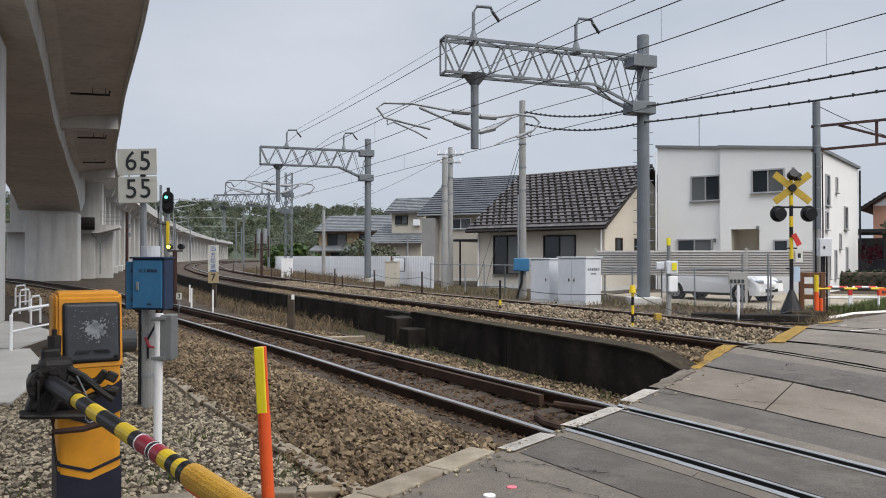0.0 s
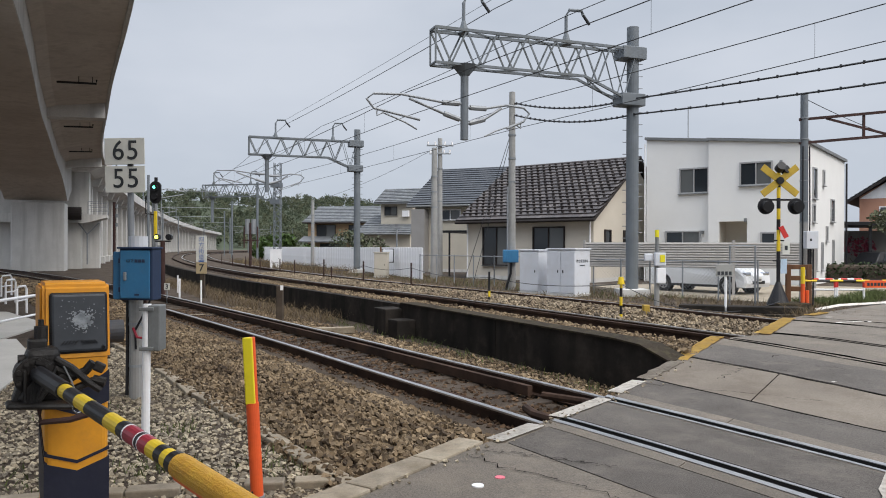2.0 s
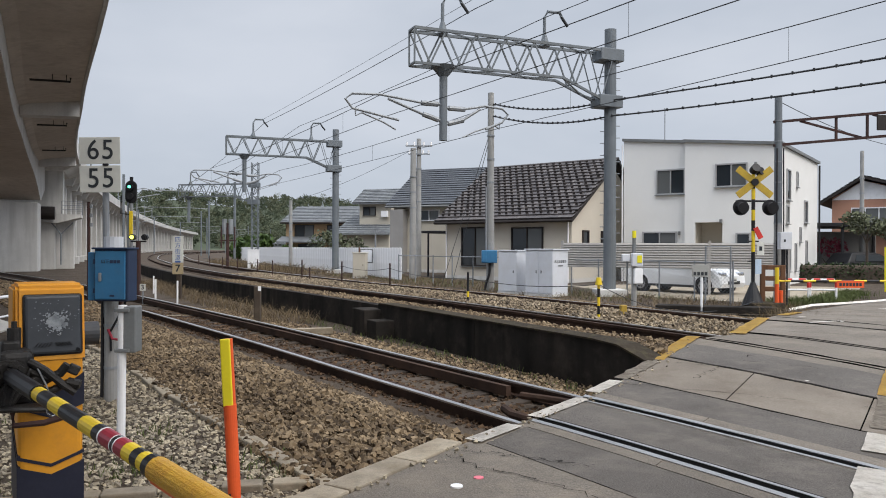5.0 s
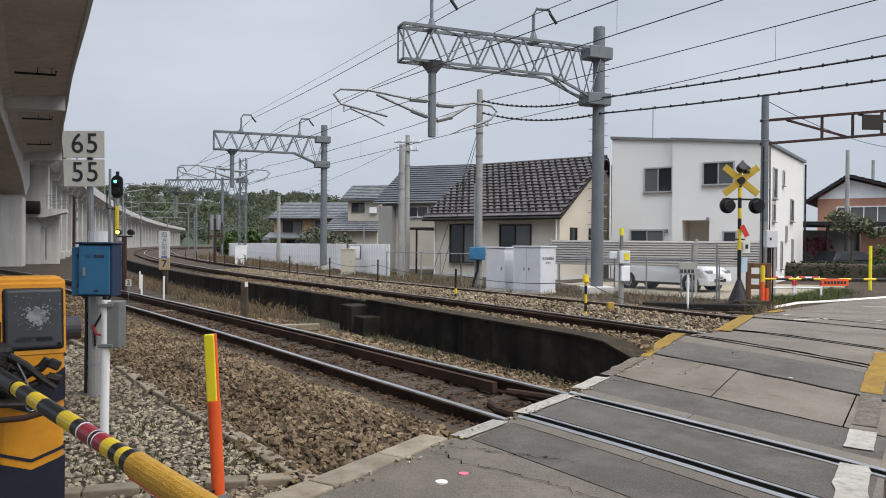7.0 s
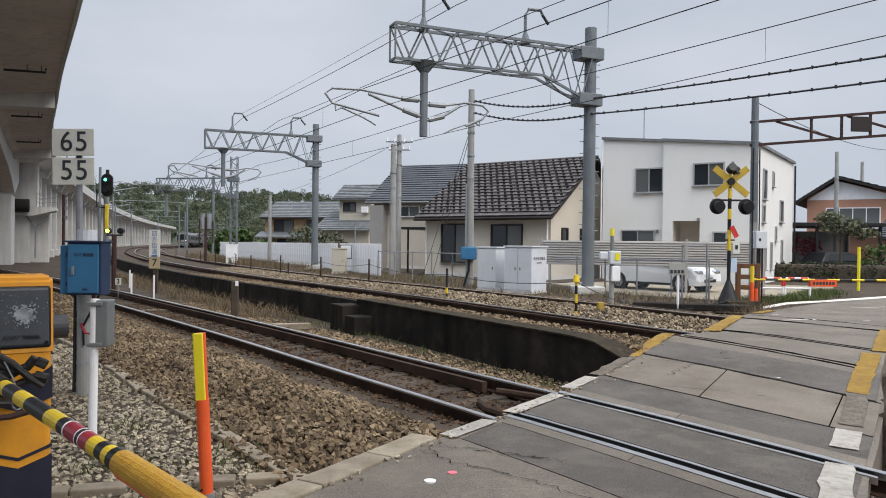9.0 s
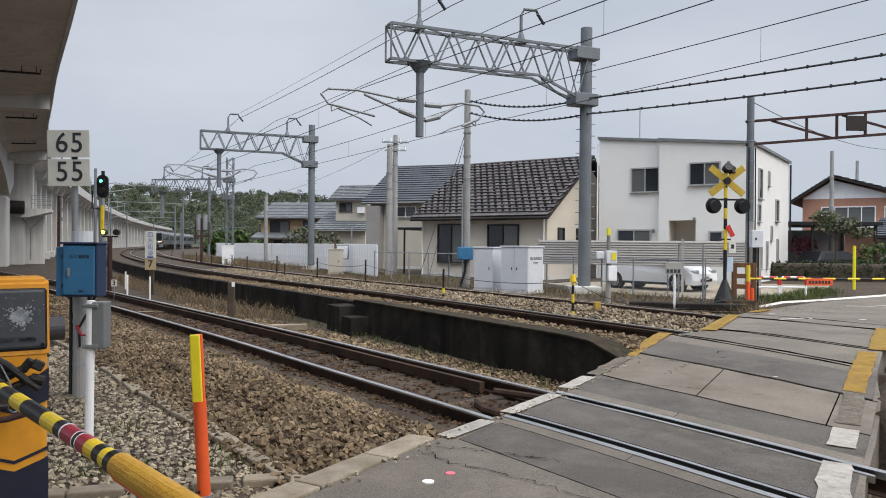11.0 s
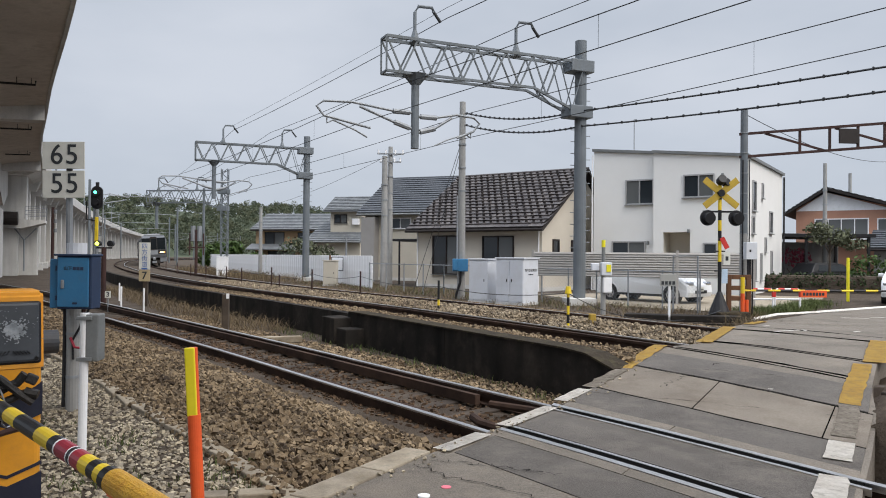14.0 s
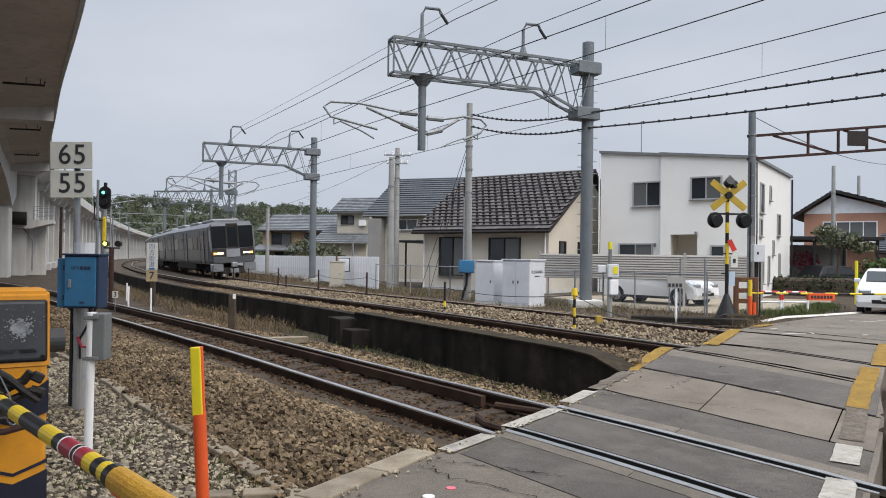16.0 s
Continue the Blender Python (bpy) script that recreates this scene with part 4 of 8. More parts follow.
def gantry(base, top_z, free, beam_z, hfrac, haunch, label, lattice=False, arms=True, necks=(0.14, 0.642), r=0.22, dep=1.1, panels=7):
    t = thing("catenary_gantry", Matrix.Translation((*base, -0.12)), label, "catenary gantry", "catenary gantries")
    z0 = 0.12
    if lattice:
        w = 0.28
        for x in (-w, w):
            for y in (-w, w):
                part("lattice_leg", bar(bmesh.new(), (x, y, 0), (x, y, top_z + z0), 0.07, 0.07), POLE_GREY, t)
        n = 22
        for k in range(n):
            za, zb = (top_z + z0) * k / n, (top_z + z0) * (k + 1) / n
            sg = w if k % 2 else -w
            for y in (-w, w):
                part("lattice_bar", bar(bmesh.new(), (-sg, y, za), (sg, y, zb), 0.03, 0.045), POLE_GREY, t)
                part("lattice_bar", bar(bmesh.new(), (y, -sg, za), (y, sg, zb), 0.03, 0.045), POLE_GREY, t)
    else:
        part("post", rd((0, 0, 0), (0, 0, top_z + z0), r, 20, r * 0.93), POLE_GREY, t, "grey tubular steel post", smooth=False)
        for k in range(17):
            z = 1.6 + 0.42 * k
            if z < top_z - 0.5:
                part("step_bolt", rd((-r * 0.9, 0, z), (-r - 0.13, 0, z), 0.014, 6), GALV, t)
                part("step_bolt", rd((r * 0.9, 0, z + 0.2), (r + 0.13, 0, z + 0.2), 0.014, 6), GALV, t)
        part("footing", bx((0, 0, 0.1), (1.0, 1.0, 0.3), 0.03), CONCRETE, t, "concrete footing")
    f = Vector((free[0] - base[0], free[1] - base[1], beam_z + z0))
    b = Vector((0, 0, beam_z + z0))
    truss_beam(t, f, b, haunch, dep, panels=panels)
    d = (b - f).normalized()
    for u in necks:
        goose(t, f.lerp(b, u) + Vector((0, 0, 0.05)), d)
    q = f.lerp(b, hfrac) - Vector((0, 0, dep))
    part("drop_post", rd(q, q + Vector((0, 0, -2.35)), 0.13, 14), POLE_GREY, t, "grey drop post")
    part("drop_flange", rd(q + Vector((0, 0, 0.03)), q + Vector((0, 0, -0.3)), 0.42, 8, 0.15), POLE_GREY, t)
    if arms:
        qa = q + Vector((0, 0, -1.75))
        cantilever(t, qa, -d, 3.0, 0.55)
        cantilever(t, qa, d, 2.1, 0.45)
    return t


gantry((7.0, 26.0), 9.27, (0.0, 23.5), 8.45, 0.145, 0.8, "large grey steel catenary gantry with box truss beam")
gantry((-4.95, 49.0), 9.27, (-11.5, 46.8), 8.45, 0.16, 0.8, "grey steel catenary gantry farther along the line", necks=(0.237, 0.767))
gantry((-14.1, 68.0), 9.2, (-21.4, 70.0), 7.3, 0.12, 0.7, "grey lattice catenary gantry in the distance", lattice=True, arms=False)


def utility_pole(x, y, top, r, label, material=POLE_CONC, name="utility_pole"):
    t = thing(name, Matrix.Translation((x, y, -0.12)), label, "utility pole")
    part("post", rd((0, 0, 0), (0, 0, top + 0.12), r, 16, r * 0.72), material, t)
    for k in range(3):
        z = top * (0.55 + 0.12 * k)
        part("band", rd((0, 0, z), (0, 0, z + 0.07), r * 0.93, 16), GALV, t)
    return t


# ---- houses (local x along the front, y to the back) ----
def wall_box(t, x0, x1, y0, y1, z0, z1, material, name="wall"):
    th = 0.18
    part(name, bx(((x0 + x1) / 2, y0 + th / 2, (z0 + z1) / 2), (x1 - x0, th, z1 - z0)), material, t)
    part(name, bx(((x0 + x1) / 2, y1 - th / 2, (z0 + z1) / 2), (x1 - x0, th, z1 - z0)), material, t)
    part(name, bx((x0 + th / 2, (y0 + y1) / 2, (z0 + z1) / 2), (th, y1 - y0 - 2 * th - 0.004, z1 - z0)), material, t)
    part(name, bx((x1 - th / 2, (y0 + y1) / 2, (z0 + z1) / 2), (th, y1 - y0 - 2 * th - 0.004, z1 - z0)), material, t)


def window(t, c, w, h, side="y", frame_mat=TRIM_DARK, panes=2, glassm=(PANE, PANE_CURTAIN), out=-1):
    """A framed window proud of a wall; side names the axis that the wall faces, out its sense."""
    m = Matrix.Translation(c) @ (Matrix() if side == "y" else Matrix.Rotation(math.pi / 2, 4, "Z"))
    if (side == "y" and out > 0) or (side == "x" and out < 0):
        m = m @ Matrix.Rotation(math.pi, 4, "Z")
    fr = bmesh.new()
    for x in (-w / 2, w / 2):
        box(fr, (x, 0, 0), (0.07, 0.09, h + 0.07))
    for z in (-h / 2, h / 2):
        box(fr, (0, -0.002, z), (w, 0.09, 0.07))
    for k in range(1, panes):
        box(fr, (-w / 2 + w * k / panes, -0.004, 0), (0.05, 0.07, h))
    wob = part("window", fr, frame_mat, t, "framed window")
    wob.matrix_basis = m
    for k in range(panes):
        part("pane", bx((-w / 2 + w * (k + 0.5) / panes, 0.01 + 0.012 * (k % 2), 0), (w / panes - 0.06, 0.01, h - 0.07)), glassm[k % len(glassm)], wob)
    part("sill", bx((0, -0.05, -h / 2 - 0.05), (w + 0.16, 0.12, 0.03)), GREYTRIM, wob)


def tile_rows(t, a, b, c, d, nu, nv, material, lift=0.03):
    """Roof tiles on the quad a-b (eave) to d-c (ridge), as one mesh of slightly raised, overlapping pieces."""
    a, b, c, d = (Vector(v) for v in (a, b, c, d))
    n = (b - a).cross(d - a).normalized()
    n = n if n.z > 0 else -n
    bm = bmesh.new()
    for j in range(nv):
        for i in range(nu):
            sh = 0.5 * (j % 2) / nu
            u0, u1 = max(0.0, i / nu - sh), min(1.0, (i + 0.97) / nu - sh)
            v0, v1 = j / nv, min(1.0, (j + 1.12) / nv)
            q = []
            for u, v, l in ((u0, v0, lift + 0.06), (u1, v0, lift + 0.06), (u1, v1, lift), (u0, v1, lift)):
                q.append(a.lerp(b, u).lerp(d.lerp(c, u), v) + n * l)
            top = [bm.verts.new(p) for p in q]
            bot = [bm.verts.new(p - n * 0.06) for p in q[:2]]
            bm.faces.new(top)
            bm.faces.new((top[0], top[1], bot[1], bot[0]))
    return tagged(part("roof_tiles", bm, material, t), kind="stuff")


def gable_house(name, m, w, dep, eave, ridge, wallm, roofm, label, over=0.5, ridge_at=0.5, tiles=(24, 18), trim=TRIM_DARK, side_over=0.35):
    t = thing(name, m, label, "house")
    wall_box(t, 0, w, 0, dep, -0.2, eave, wallm)
    yr = dep * ridge_at
    for x in (0.02, w - 0.20):
        bm = bmesh.new()
        part("gable_wall", prism(bm, [(0.0, eave), (dep, eave), (yr, ridge - 0.12)], "x", x, x + 0.18), wallm, t)
    sf, sb = (ridge - eave) / yr, (ridge - eave) / (dep - yr)
    e0, e1 = eave - sf * over, eave - sb * over
    for (ya, za, yb, zb) in ((-over, e0, yr, ridge), (dep + over, e1, yr, ridge)):
        bm = bmesh.new()
        prism(bm, [(ya, za), (yb, zb), (yb, zb + 0.16), (ya, za + 0.16)], "x", -side_over, w + side_over)
        part("roof", bm, trim, t, "roof deck and dark verge")
        tile_rows(t, (-side_over, ya, za + 0.16), (w + side_over, ya, za + 0.16), (w + side_over, yb, zb + 0.16), (-side_over, yb, zb + 0.16), *tiles, roofm)
    part("gutter", rd((-side_over, -over - 0.05, e0 + 0.08), (w + side_over, -over - 0.05, e0 + 0.08), 0.07, 8), trim, t)
    part("ridge_cap", rd((-side_over, yr, ridge + 0.16), (w + side_over, yr, ridge + 0.16), 0.1, 8), roofm, t)
    part("base_course", bx((w / 2, dep / 2, -0.05), (w + 0.04, dep + 0.04, 0.5)), CONCRETE, t)
    return t


def frame_at(x, y, dx, dy, z=-0.12):
    """A pose whose local x axis runs along (dx, dy)."""
    return Matrix.Translation((x, y, z)) @ Matrix.Rotation(math.atan2(dy, dx), 4, "Z")


# house with the brown tiled roof
h1 = gable_house("brown_roofed_house", frame_at(1.9, 40.7, 0.76, -0.65), 7.7, 8.6, 3.3, 6.25, CREAM, ROOF_BROWN, "cream single-storey house with steep brown tiled roof", 0.55, 0.52, (40, 17))
guards = bmesh.new()
for j_ in range(1, 17):
    for i_ in range(0, 40, 2):
        u_, v_ = (i_ + 0.5 + (j_ % 2)) / 41, (j_ + 0.2) / 17
        box(guards, (-0.35 + 8.4 * u_, -0.55 + 5.022 * v_, 2.937 + 3.313 * v_ + 0.16 + 0.13), (0.13, 0.05, 0.07))
tagged(part("snow_guard", guards, TRIM_DARK, h1, "small dark snow guards"), kind="stuff")
window(h1, (2.0, -0.03, 1.75), 1.75, 2.0)
window(h1, (5.2, -0.03, 2.05), 1.8, 1.3)
window(h1, (7.73, 1.4, 2.2), 0.6, 0.7, "x", panes=1, out=1)
window(h1, (7.73, 3.4, 2.2), 0.5, 0.7, "x", panes=1, out=1)
part("downpipe", rd((7.55, -0.08, 0), (7.55, -0.08, 3.1), 0.04, 8), WHITE, h1)
part("downpipe", rd((0.1, -0.08, 0), (0.1, -0.08, 3.1), 0.04, 8), WHITE, h1)

# white cubic house
hw = thing("white_modern_house", frame_at(10.75, 37.75, 0.78, -0.62), "white stucco two-storey house with flat parapet roof", "house")


def roof_line(x):
    return 7.2 - 0.105 * x


def sloped_block(x0, x1, y0, y1):
    for y in (y0, y1 - 0.18):
        if y == y0 and x0 > 3:     # the front wall, with the porch opening in it
            for xa, xb, za, zb in ((x0, 3.75, -0.2, None), (3.75, 5.05, -0.2, 1.75), (3.75, 5.05, 2.95, None), (5.05, x1, -0.2, None)):
                part("wall", prism(bmesh.new(), [(xa, za), (xb, za), (xb, zb or roof_line(xb)), (xa, zb or roof_line(xa))], "y", y, y + 0.18), STUCCO, hw)
            continue
        part("wall", prism(bmesh.new(), [(x0, -0.2), (x1, -0.2), (x1, roof_line(x1)), (x0, roof_line(x0))], "y", y, y + 0.18), STUCCO, hw)
    for x in (x0, x1 - 0.18):
        part("wall", bx((x + 0.09, (y0 + y1) / 2, roof_line(x) / 2 - 0.12), (0.18, y1 - y0 - 0.364, roof_line(x) + 0.2)), STUCCO, hw)
    part("roof", prism(bmesh.new(), [(x0 - 0.06, roof_line(x0 - 0.06) + 0.004), (x1 + 0.12, roof_line(x1 + 0.12) + 0.004), (x1 + 0.12, roof_line(x1 + 0.12) + 0.14), (x0 - 0.06, roof_line(x0 - 0.06) + 0.14)], "y", y0 - 0.12, y1 + 0.15), GREYTRIM, hw, "grey sloped metal roof edge")


sloped_block(0, 3.25, 0.35, 9.0)
sloped_block(3.26, 7.6, 0.0, 9.2)
window(hw, (2.45, 0.32, 5.0), 1.4, 1.2, frame_mat=SILVER, glassm=(PANE_CURTAIN, PANE))
window(hw, (5.45, -0.03, 5.15), 1.4, 1.05, frame_mat=SILVER, glassm=(PANE, PANE_CURTAIN))
window(hw, (1.9, 0.32, 2.05), 1.7, 0.9, frame_mat=SILVER)
window(hw, (6.0, -0.03, 2.1), 0.6, 0.6, frame_mat=SILVER, panes=1)
part("porch_back", bx((4.4, 1.25, 2.35), (1.5, 0.1, 1.5)), CREAM, hw, "shaded porch recess")
for c_, d_ in (((3.7, 0.7, 2.35), (0.09, 1.0, 1.5)), ((5.1, 0.7, 2.35), (0.09, 1.0, 1.5)), ((4.4, 0.7, 3.0), (1.3, 1.0, 0.09)), ((4.4, 0.7, 1.7), (1.3, 1.0, 0.09))):
    part("porch_side", bx(c_, d_), CREAM, hw)
for y, z, wd, ht in ((1.6, 4.7, 0.9, 1.4), (3.6, 5.1, 0.35, 0.7), (5.8, 3.6, 0.9, 1.1), (1.4, 3.3, 0.6, 0.8), (1.9, 1.3, 0.35, 1.3), (3.3, 1.3, 0.35, 1.3), (4.4, 2.4, 0.35, 0.7), (6.0, 1.5, 0.4, 1.2)):
    window(hw, (7.62, y, z), wd * 0.85, ht, "x", SILVER, 1, (PANE,), out=1)
part("downpipe", rd((7.7, 9.2, 0), (7.7, 9.2, 6.3), 0.05, 8), BLACK, hw)
for x, z in ((5.0, 3.0), (6.55, 5.6), (2.9, 2.45)):
    part("outdoor_lamp", bx((x, -0.08 if x > 3.3 else 0.27, z), (0.12, 0.14, 0.18), 0.03), GREYTRIM, hw)
part("aerial", rd((0.85, 4, 6.9), (0.85, 4, 9.4), 0.025, 6), GALV, hw)
part("aerial", rd((0.4, 4, 9.25), (1.3, 4, 9.3), 0.02, 6), GALV, hw)
part("downpipe", rd((-0.06, 0.3, 0), (-0.06, 0.3, 7.0), 0.04, 8), WHITE, hw)

# dark-roofed house behind, and farther houses
h2 = gable_house("slate_roofed_house", frame_at(-1.2, 52.0, 0.9, -0.43), 5.0, 9.0, 4.75, 7.3, BEIGE, ROOF_SLATE, "beige two-storey house with blue-grey slate roof", 0.6, 0.5, (18, 16), GREYTRIM)
part("grey_wing", bx((0.55, -0.35, 2.1), (1.0, 0.7, 4.4)), GREYSIDE, h2, "grey clad entrance bay")
window(h2, (2.7, -0.03, 3.9), 1.5, 0.7, frame_mat=WHITE)
carport = thing("carport", frame_at(1.0, 43.4, 0.9, -0.43), "dark metal carport roof on thin posts", "carport")
part("roof", bx((0.9, 1.5, 2.6), (2.6, 3.4, 0.14), 0.02), BLACK, carport)
for x in (0.0, 1.9):
    for y in (0.0, 3.0):
        part("post", rd((x, y, 0), (x, y, 2.55), 0.06, 8), BLACK, carport)
h3 = gable_house("grey_tiled_house", frame_at(-7.0, 74, 0.93, -0.36), 5.2, 7, 3.2, 4.8, BEIGE, ROOF_GREY, "two-tiered house with grey clay tile roofs", 0.7, 0.5, (20, 10), GREYTRIM)
part("upper_wall", bx((3.2, 3.5, 5.0), (3.4, 4.5, 2.6)), BEIGE, h3)
for y0, y1 in ((0.6, 3.5), (6.4, 3.5)):
    part("roof", prism(bmesh.new(), [(y0, 5.95), (y1, 7.5), (y1, 7.66), (y0, 6.1)], "x", 1.0, 5.4), ROOF_GREY, h3)
tile_rows(h3, (1.0, 0.6, 6.1), (5.4, 0.6, 6.1), (5.4, 3.5, 7.66), (1.0, 3.5, 7.66), 16, 9, ROOF_GREY)
window(h3, (2.6, 1.22, 5.3), 1.3, 0.8)
part("air_conditioner", bx((4.3, 1.05, 5.0), (0.7, 0.3, 0.6), 0.03), WHITE, h3)
h4 = gable_house("ochre_walled_house", frame_at(-14.0, 84, 0.97, -0.24), 9.5, 8, 4.6, 6.2, TAN, ROOF_GREY, "ochre two-storey country house with grey tile roof", 0.8, 0.5, (30, 10), TRIM_DARK)
window(h4, (2.2, -0.03, 3.4), 2.2, 1.5)
window(h4, (5.8, -0.03, 3.5), 1.8, 1.2)
window(h4, (3.0, -0.03, 1.2), 3.0, 1.7)
part("lean_to_roof", prism(bmesh.new(), [(-1.6, 2.2), (0, 2.75), (0, 2.9), (-1.6, 2.32)], "x", -0.5, 9.8), ROOF_GREY, h4)
h5 = gable_house("terracotta_house", frame_at(33.62, 46.46, 0.6, 0.8), 8.0, 5.9, 5.2, 6.45, TERRA, ROOF_SLATE, "terracotta two-storey house with white gable", 0.7, 0.68, (18, 10), TRIM_DARK, 0.6)
part("white_gable", prism(bmesh.new(), [(0.0, 5.05), (5.9, 5.05), (4.01, 6.32)], "x", -0.03, 0.015), WHITE, h5, "white gable boarding")
window(h5, (-0.03, 3.1, 3.9), 3.2, 1.15, "x", WHITE, 4, (PANE_CURTAIN,), out=-1)
window(h5, (-0.03, 0.6, 3.9), 0.7, 1.1, "x", WHITE, 1, (PANE_CURTAIN,), out=-1)
part("balcony", bx((-0.4, 3.1, 3.15), (0.8, 3.4, 0.22)), WHITE, h5)
h6 = gable_house("dark_annex", frame_at(30.5, 44.0, 0.75, -0.66), 9, 5, 2.4, 3.4, GREYSIDE, ROOF_SLATE, "low grey annex with a dark roof", 0.4, 0.5, (18, 8), TRIM_DARK)
h7 = gable_house("brown_far_house", frame_at(-52.0, 92, 0.96, 0.28), 9, 8, 4.8, 6.6, TAN, ROOF_SLATE, "brown house seen under the viaduct", 0.6, 0.5, (18, 8), TRIM_DARK)
window(h7, (6.4, -0.03, 3.8), 1.5, 1.2)
window(h7, (6.4, -0.03, 1.3), 1.5, 1.4)


# ---- crossing gate machine in the foreground ----
def gate_machine():
    t = thing("crossing_gate_machine", Matrix.Translation((-1.79, 3.74, -0.1)) @ Matrix.Rotation(radians(31), 4, "Z"),
              "orange level crossing gate machine with navy chevrons, on gravel", "gate machine")
    w, dep, ht = 0.275, 0.38, 1.475
    bm = bmesh.new()
    prism(bm, rounded(w, dep, 0.028, 3), "z", 0.0, ht - 0.36)
    part("body", bm, ORANGE, t, "orange enamelled housing")
    bm = bmesh.new()
    prism(bm, [(-0.195, 1.105), (0.195, 1.105), (0.195, ht - 0.01), (0.16, ht), (-0.12, ht), (-0.145, ht - 0.015)], "x", -w / 2 - 0.008, w / 2 + 0.008)
    bmesh.ops.bevel(bm, geom=bm.edges[:], offset=0.014, segments=2, affect="EDGES")
    part("hood", bm, ORANGE, t, "orange sloped hood")
    part("hood_seam", bx((0, 0.02, 1.105), (w + 0.02, dep + 0.012, 0.008)), TRIM_DARK, t)
    part("side_door", bx((-w / 2 - 0.012, 0.03, 1.27), (0.012, 0.3, 0.36), 0.004), ORANGE, t)
    rot = Matrix.Rotation(radians(-7.2), 4, "X")
    pan = part("cover_panel", bx((0.008, -0.177, 1.283), (0.236, 0.022, 0.275), 0.012, rot), mat("scuffed_dark_cover", (0.045, 0.05, 0.058), 0.35, (0.06, 0.066, 0.075), 6, 60, grain=0.2, bump=0.05), t, "dark grey cover with a scuffed pale patch")
    part("cover_rim", bx((0.008, -0.172, 1.283), (0.252, 0.02, 0.29), 0.012, rot), BLACK, t)
    sm = mat("scuff_mark", (0.42, 0.45, 0.48), 0.7, (0.16, 0.18, 0.2), 16, 60, grain=0.5, bump=0.2)
    rnd = random.Random(4)
    scuff = bmesh.new()
    for k in range(330):
        a, r = rnd.uniform(0, 6.28), abs(rnd.gauss(0, 0.62))
        x, z = 0.02 + 0.075 * r * math.cos(a), 1.30 + 0.062 * r * math.sin(a)
        y = -0.1925 + (1.283 - z) * -0.126
        sz = rnd.uniform(0.004, 0.017) * max(0.35, 1.2 - r)
        prism(scuff, [(x + sz * rnd.uniform(0.3, 1) * math.cos(b), z + 0.8 * sz * rnd.uniform(0.3, 1) * math.sin(b)) for b in (0, 0.9, 1.8, 2.7, 3.6, 4.5, 5.4)], "y", y, y + 0.003)
    tagged(part("scuff", scuff, sm, pan, "pale scuffed patch"), kind="stuff")
    for k in range(5):
        for x0, sl in ((-0.068, 1), (0.03, -1)):
            part("vent_slit", bar(bmesh.new(), (x0 + 0.014 * k, -0.2065, 1.185), (x0 + 0.014 * k + 0.014 * sl, -0.205, 1.203), 0.006, 0.004), BLACK, pan)
    for x in (-0.095, 0.112):
        part("screw", rd((x, -0.2, 1.165), (x, -0.214, 1.163), 0.009, 8), BLACK, pan)
    # navy chevron bands, wrapped round the front and the side
    f = -dep / 2 - 0.004

    def chevron(z0, z1, h0, h1, name):
        part(name, prism(bmesh.new(), [(-w / 2 - 0.003, z0), (0, z0 - h0), (w / 2 + 0.003, z0), (w / 2 + 0.003, z1), (0, z1 - h1), (-w / 2 - 0.003, z1)], "y", f, f + 0.02), NAVY, t, "navy chevron film")
        part(name, prism(bmesh.new(), [(-dep / 2 - 0.002, z0), (-dep / 2 - 0.002, z1), (dep / 2 - 0.03, z1 + 0.12), (dep / 2 - 0.03, z0 + 0.12)], "x", -w / 2 - 0.004, -w / 2 + 0.01), NAVY, t)
    chevron(0.90, 1.05, 0.055, 0.09, "chevron")
    chevron(0.665, 0.68, 0.05, 0.05, "chevron_line")
    chevron(0.33, 0.63, 0.06, 0.05, "chevron")
    part("lamp_barrel", rd((w / 2 - 0.01, -0.05, 1.22), (w / 2 + 0.085, -0.05, 1.22), 0.058, 20), mat("dark_grey_plastic", (0.06, 0.065, 0.075), 0.5), t, "dark grey round side lamp")
    part("side_hub", rd((-w / 2 - 0.04, -0.12, 1.13), (-w / 2 + 0.01, -0.12, 1.13), 0.085, 20), BLACK, t)
    # arm bracket of dark cast parts
    g = part("arm_bracket", bx((-0.20, -0.235, 1.03), (0.14, 0.16, 0.24), 0.03), CAST_IRON, t, "black greasy cast arm bracket")
    g.matrix_basis = Matrix.Translation((0.05, 0, 0.035))
    for c, s_, r in (((-0.25, -0.27, 1.0), (0.1, 0.12, 0.2), 0.3), ((-0.22, -0.22, 1.16), (0.08, 0.09, 0.06), 0.0), ((-0.13, -0.3, 1.0), (0.16, 0.07, 0.06), -0.5), ((-0.05, -0.33, 0.97), (0.14, 0.05, 0.03), -0.4),
                     ((-0.2, -0.33, 0.9), (0.3, 0.13, 0.025), 0.1), ((-0.24, -0.31, 0.95), (0.09, 0.08, 0.1), 0.6)):
        part("bracket_block", bx(c, s_, 0.012, Matrix.Rotation(r, 4, "Y")), CAST_IRON, g)
    part("bolt_stack", rd((-0.205, -0.22, 1.17), (-0.205, -0.22, 1.245), 0.03, 10), CAST_IRON, g)
    part("bolt_stack", rd((-0.205, -0.22, 1.24), (-0.205, -0.22, 1.275), 0.012, 8), CAST_IRON, g)
    part("bolt_stack", rd((-0.3, -0.25, 1.1), (-0.25, -0.25, 1.1), 0.022, 8), CAST_IRON, g)
    part("round_drum", rd((-0.235, -0.33, 1.03), (-0.235, -0.2, 1.03), 0.085, 18), CAST_IRON, g)
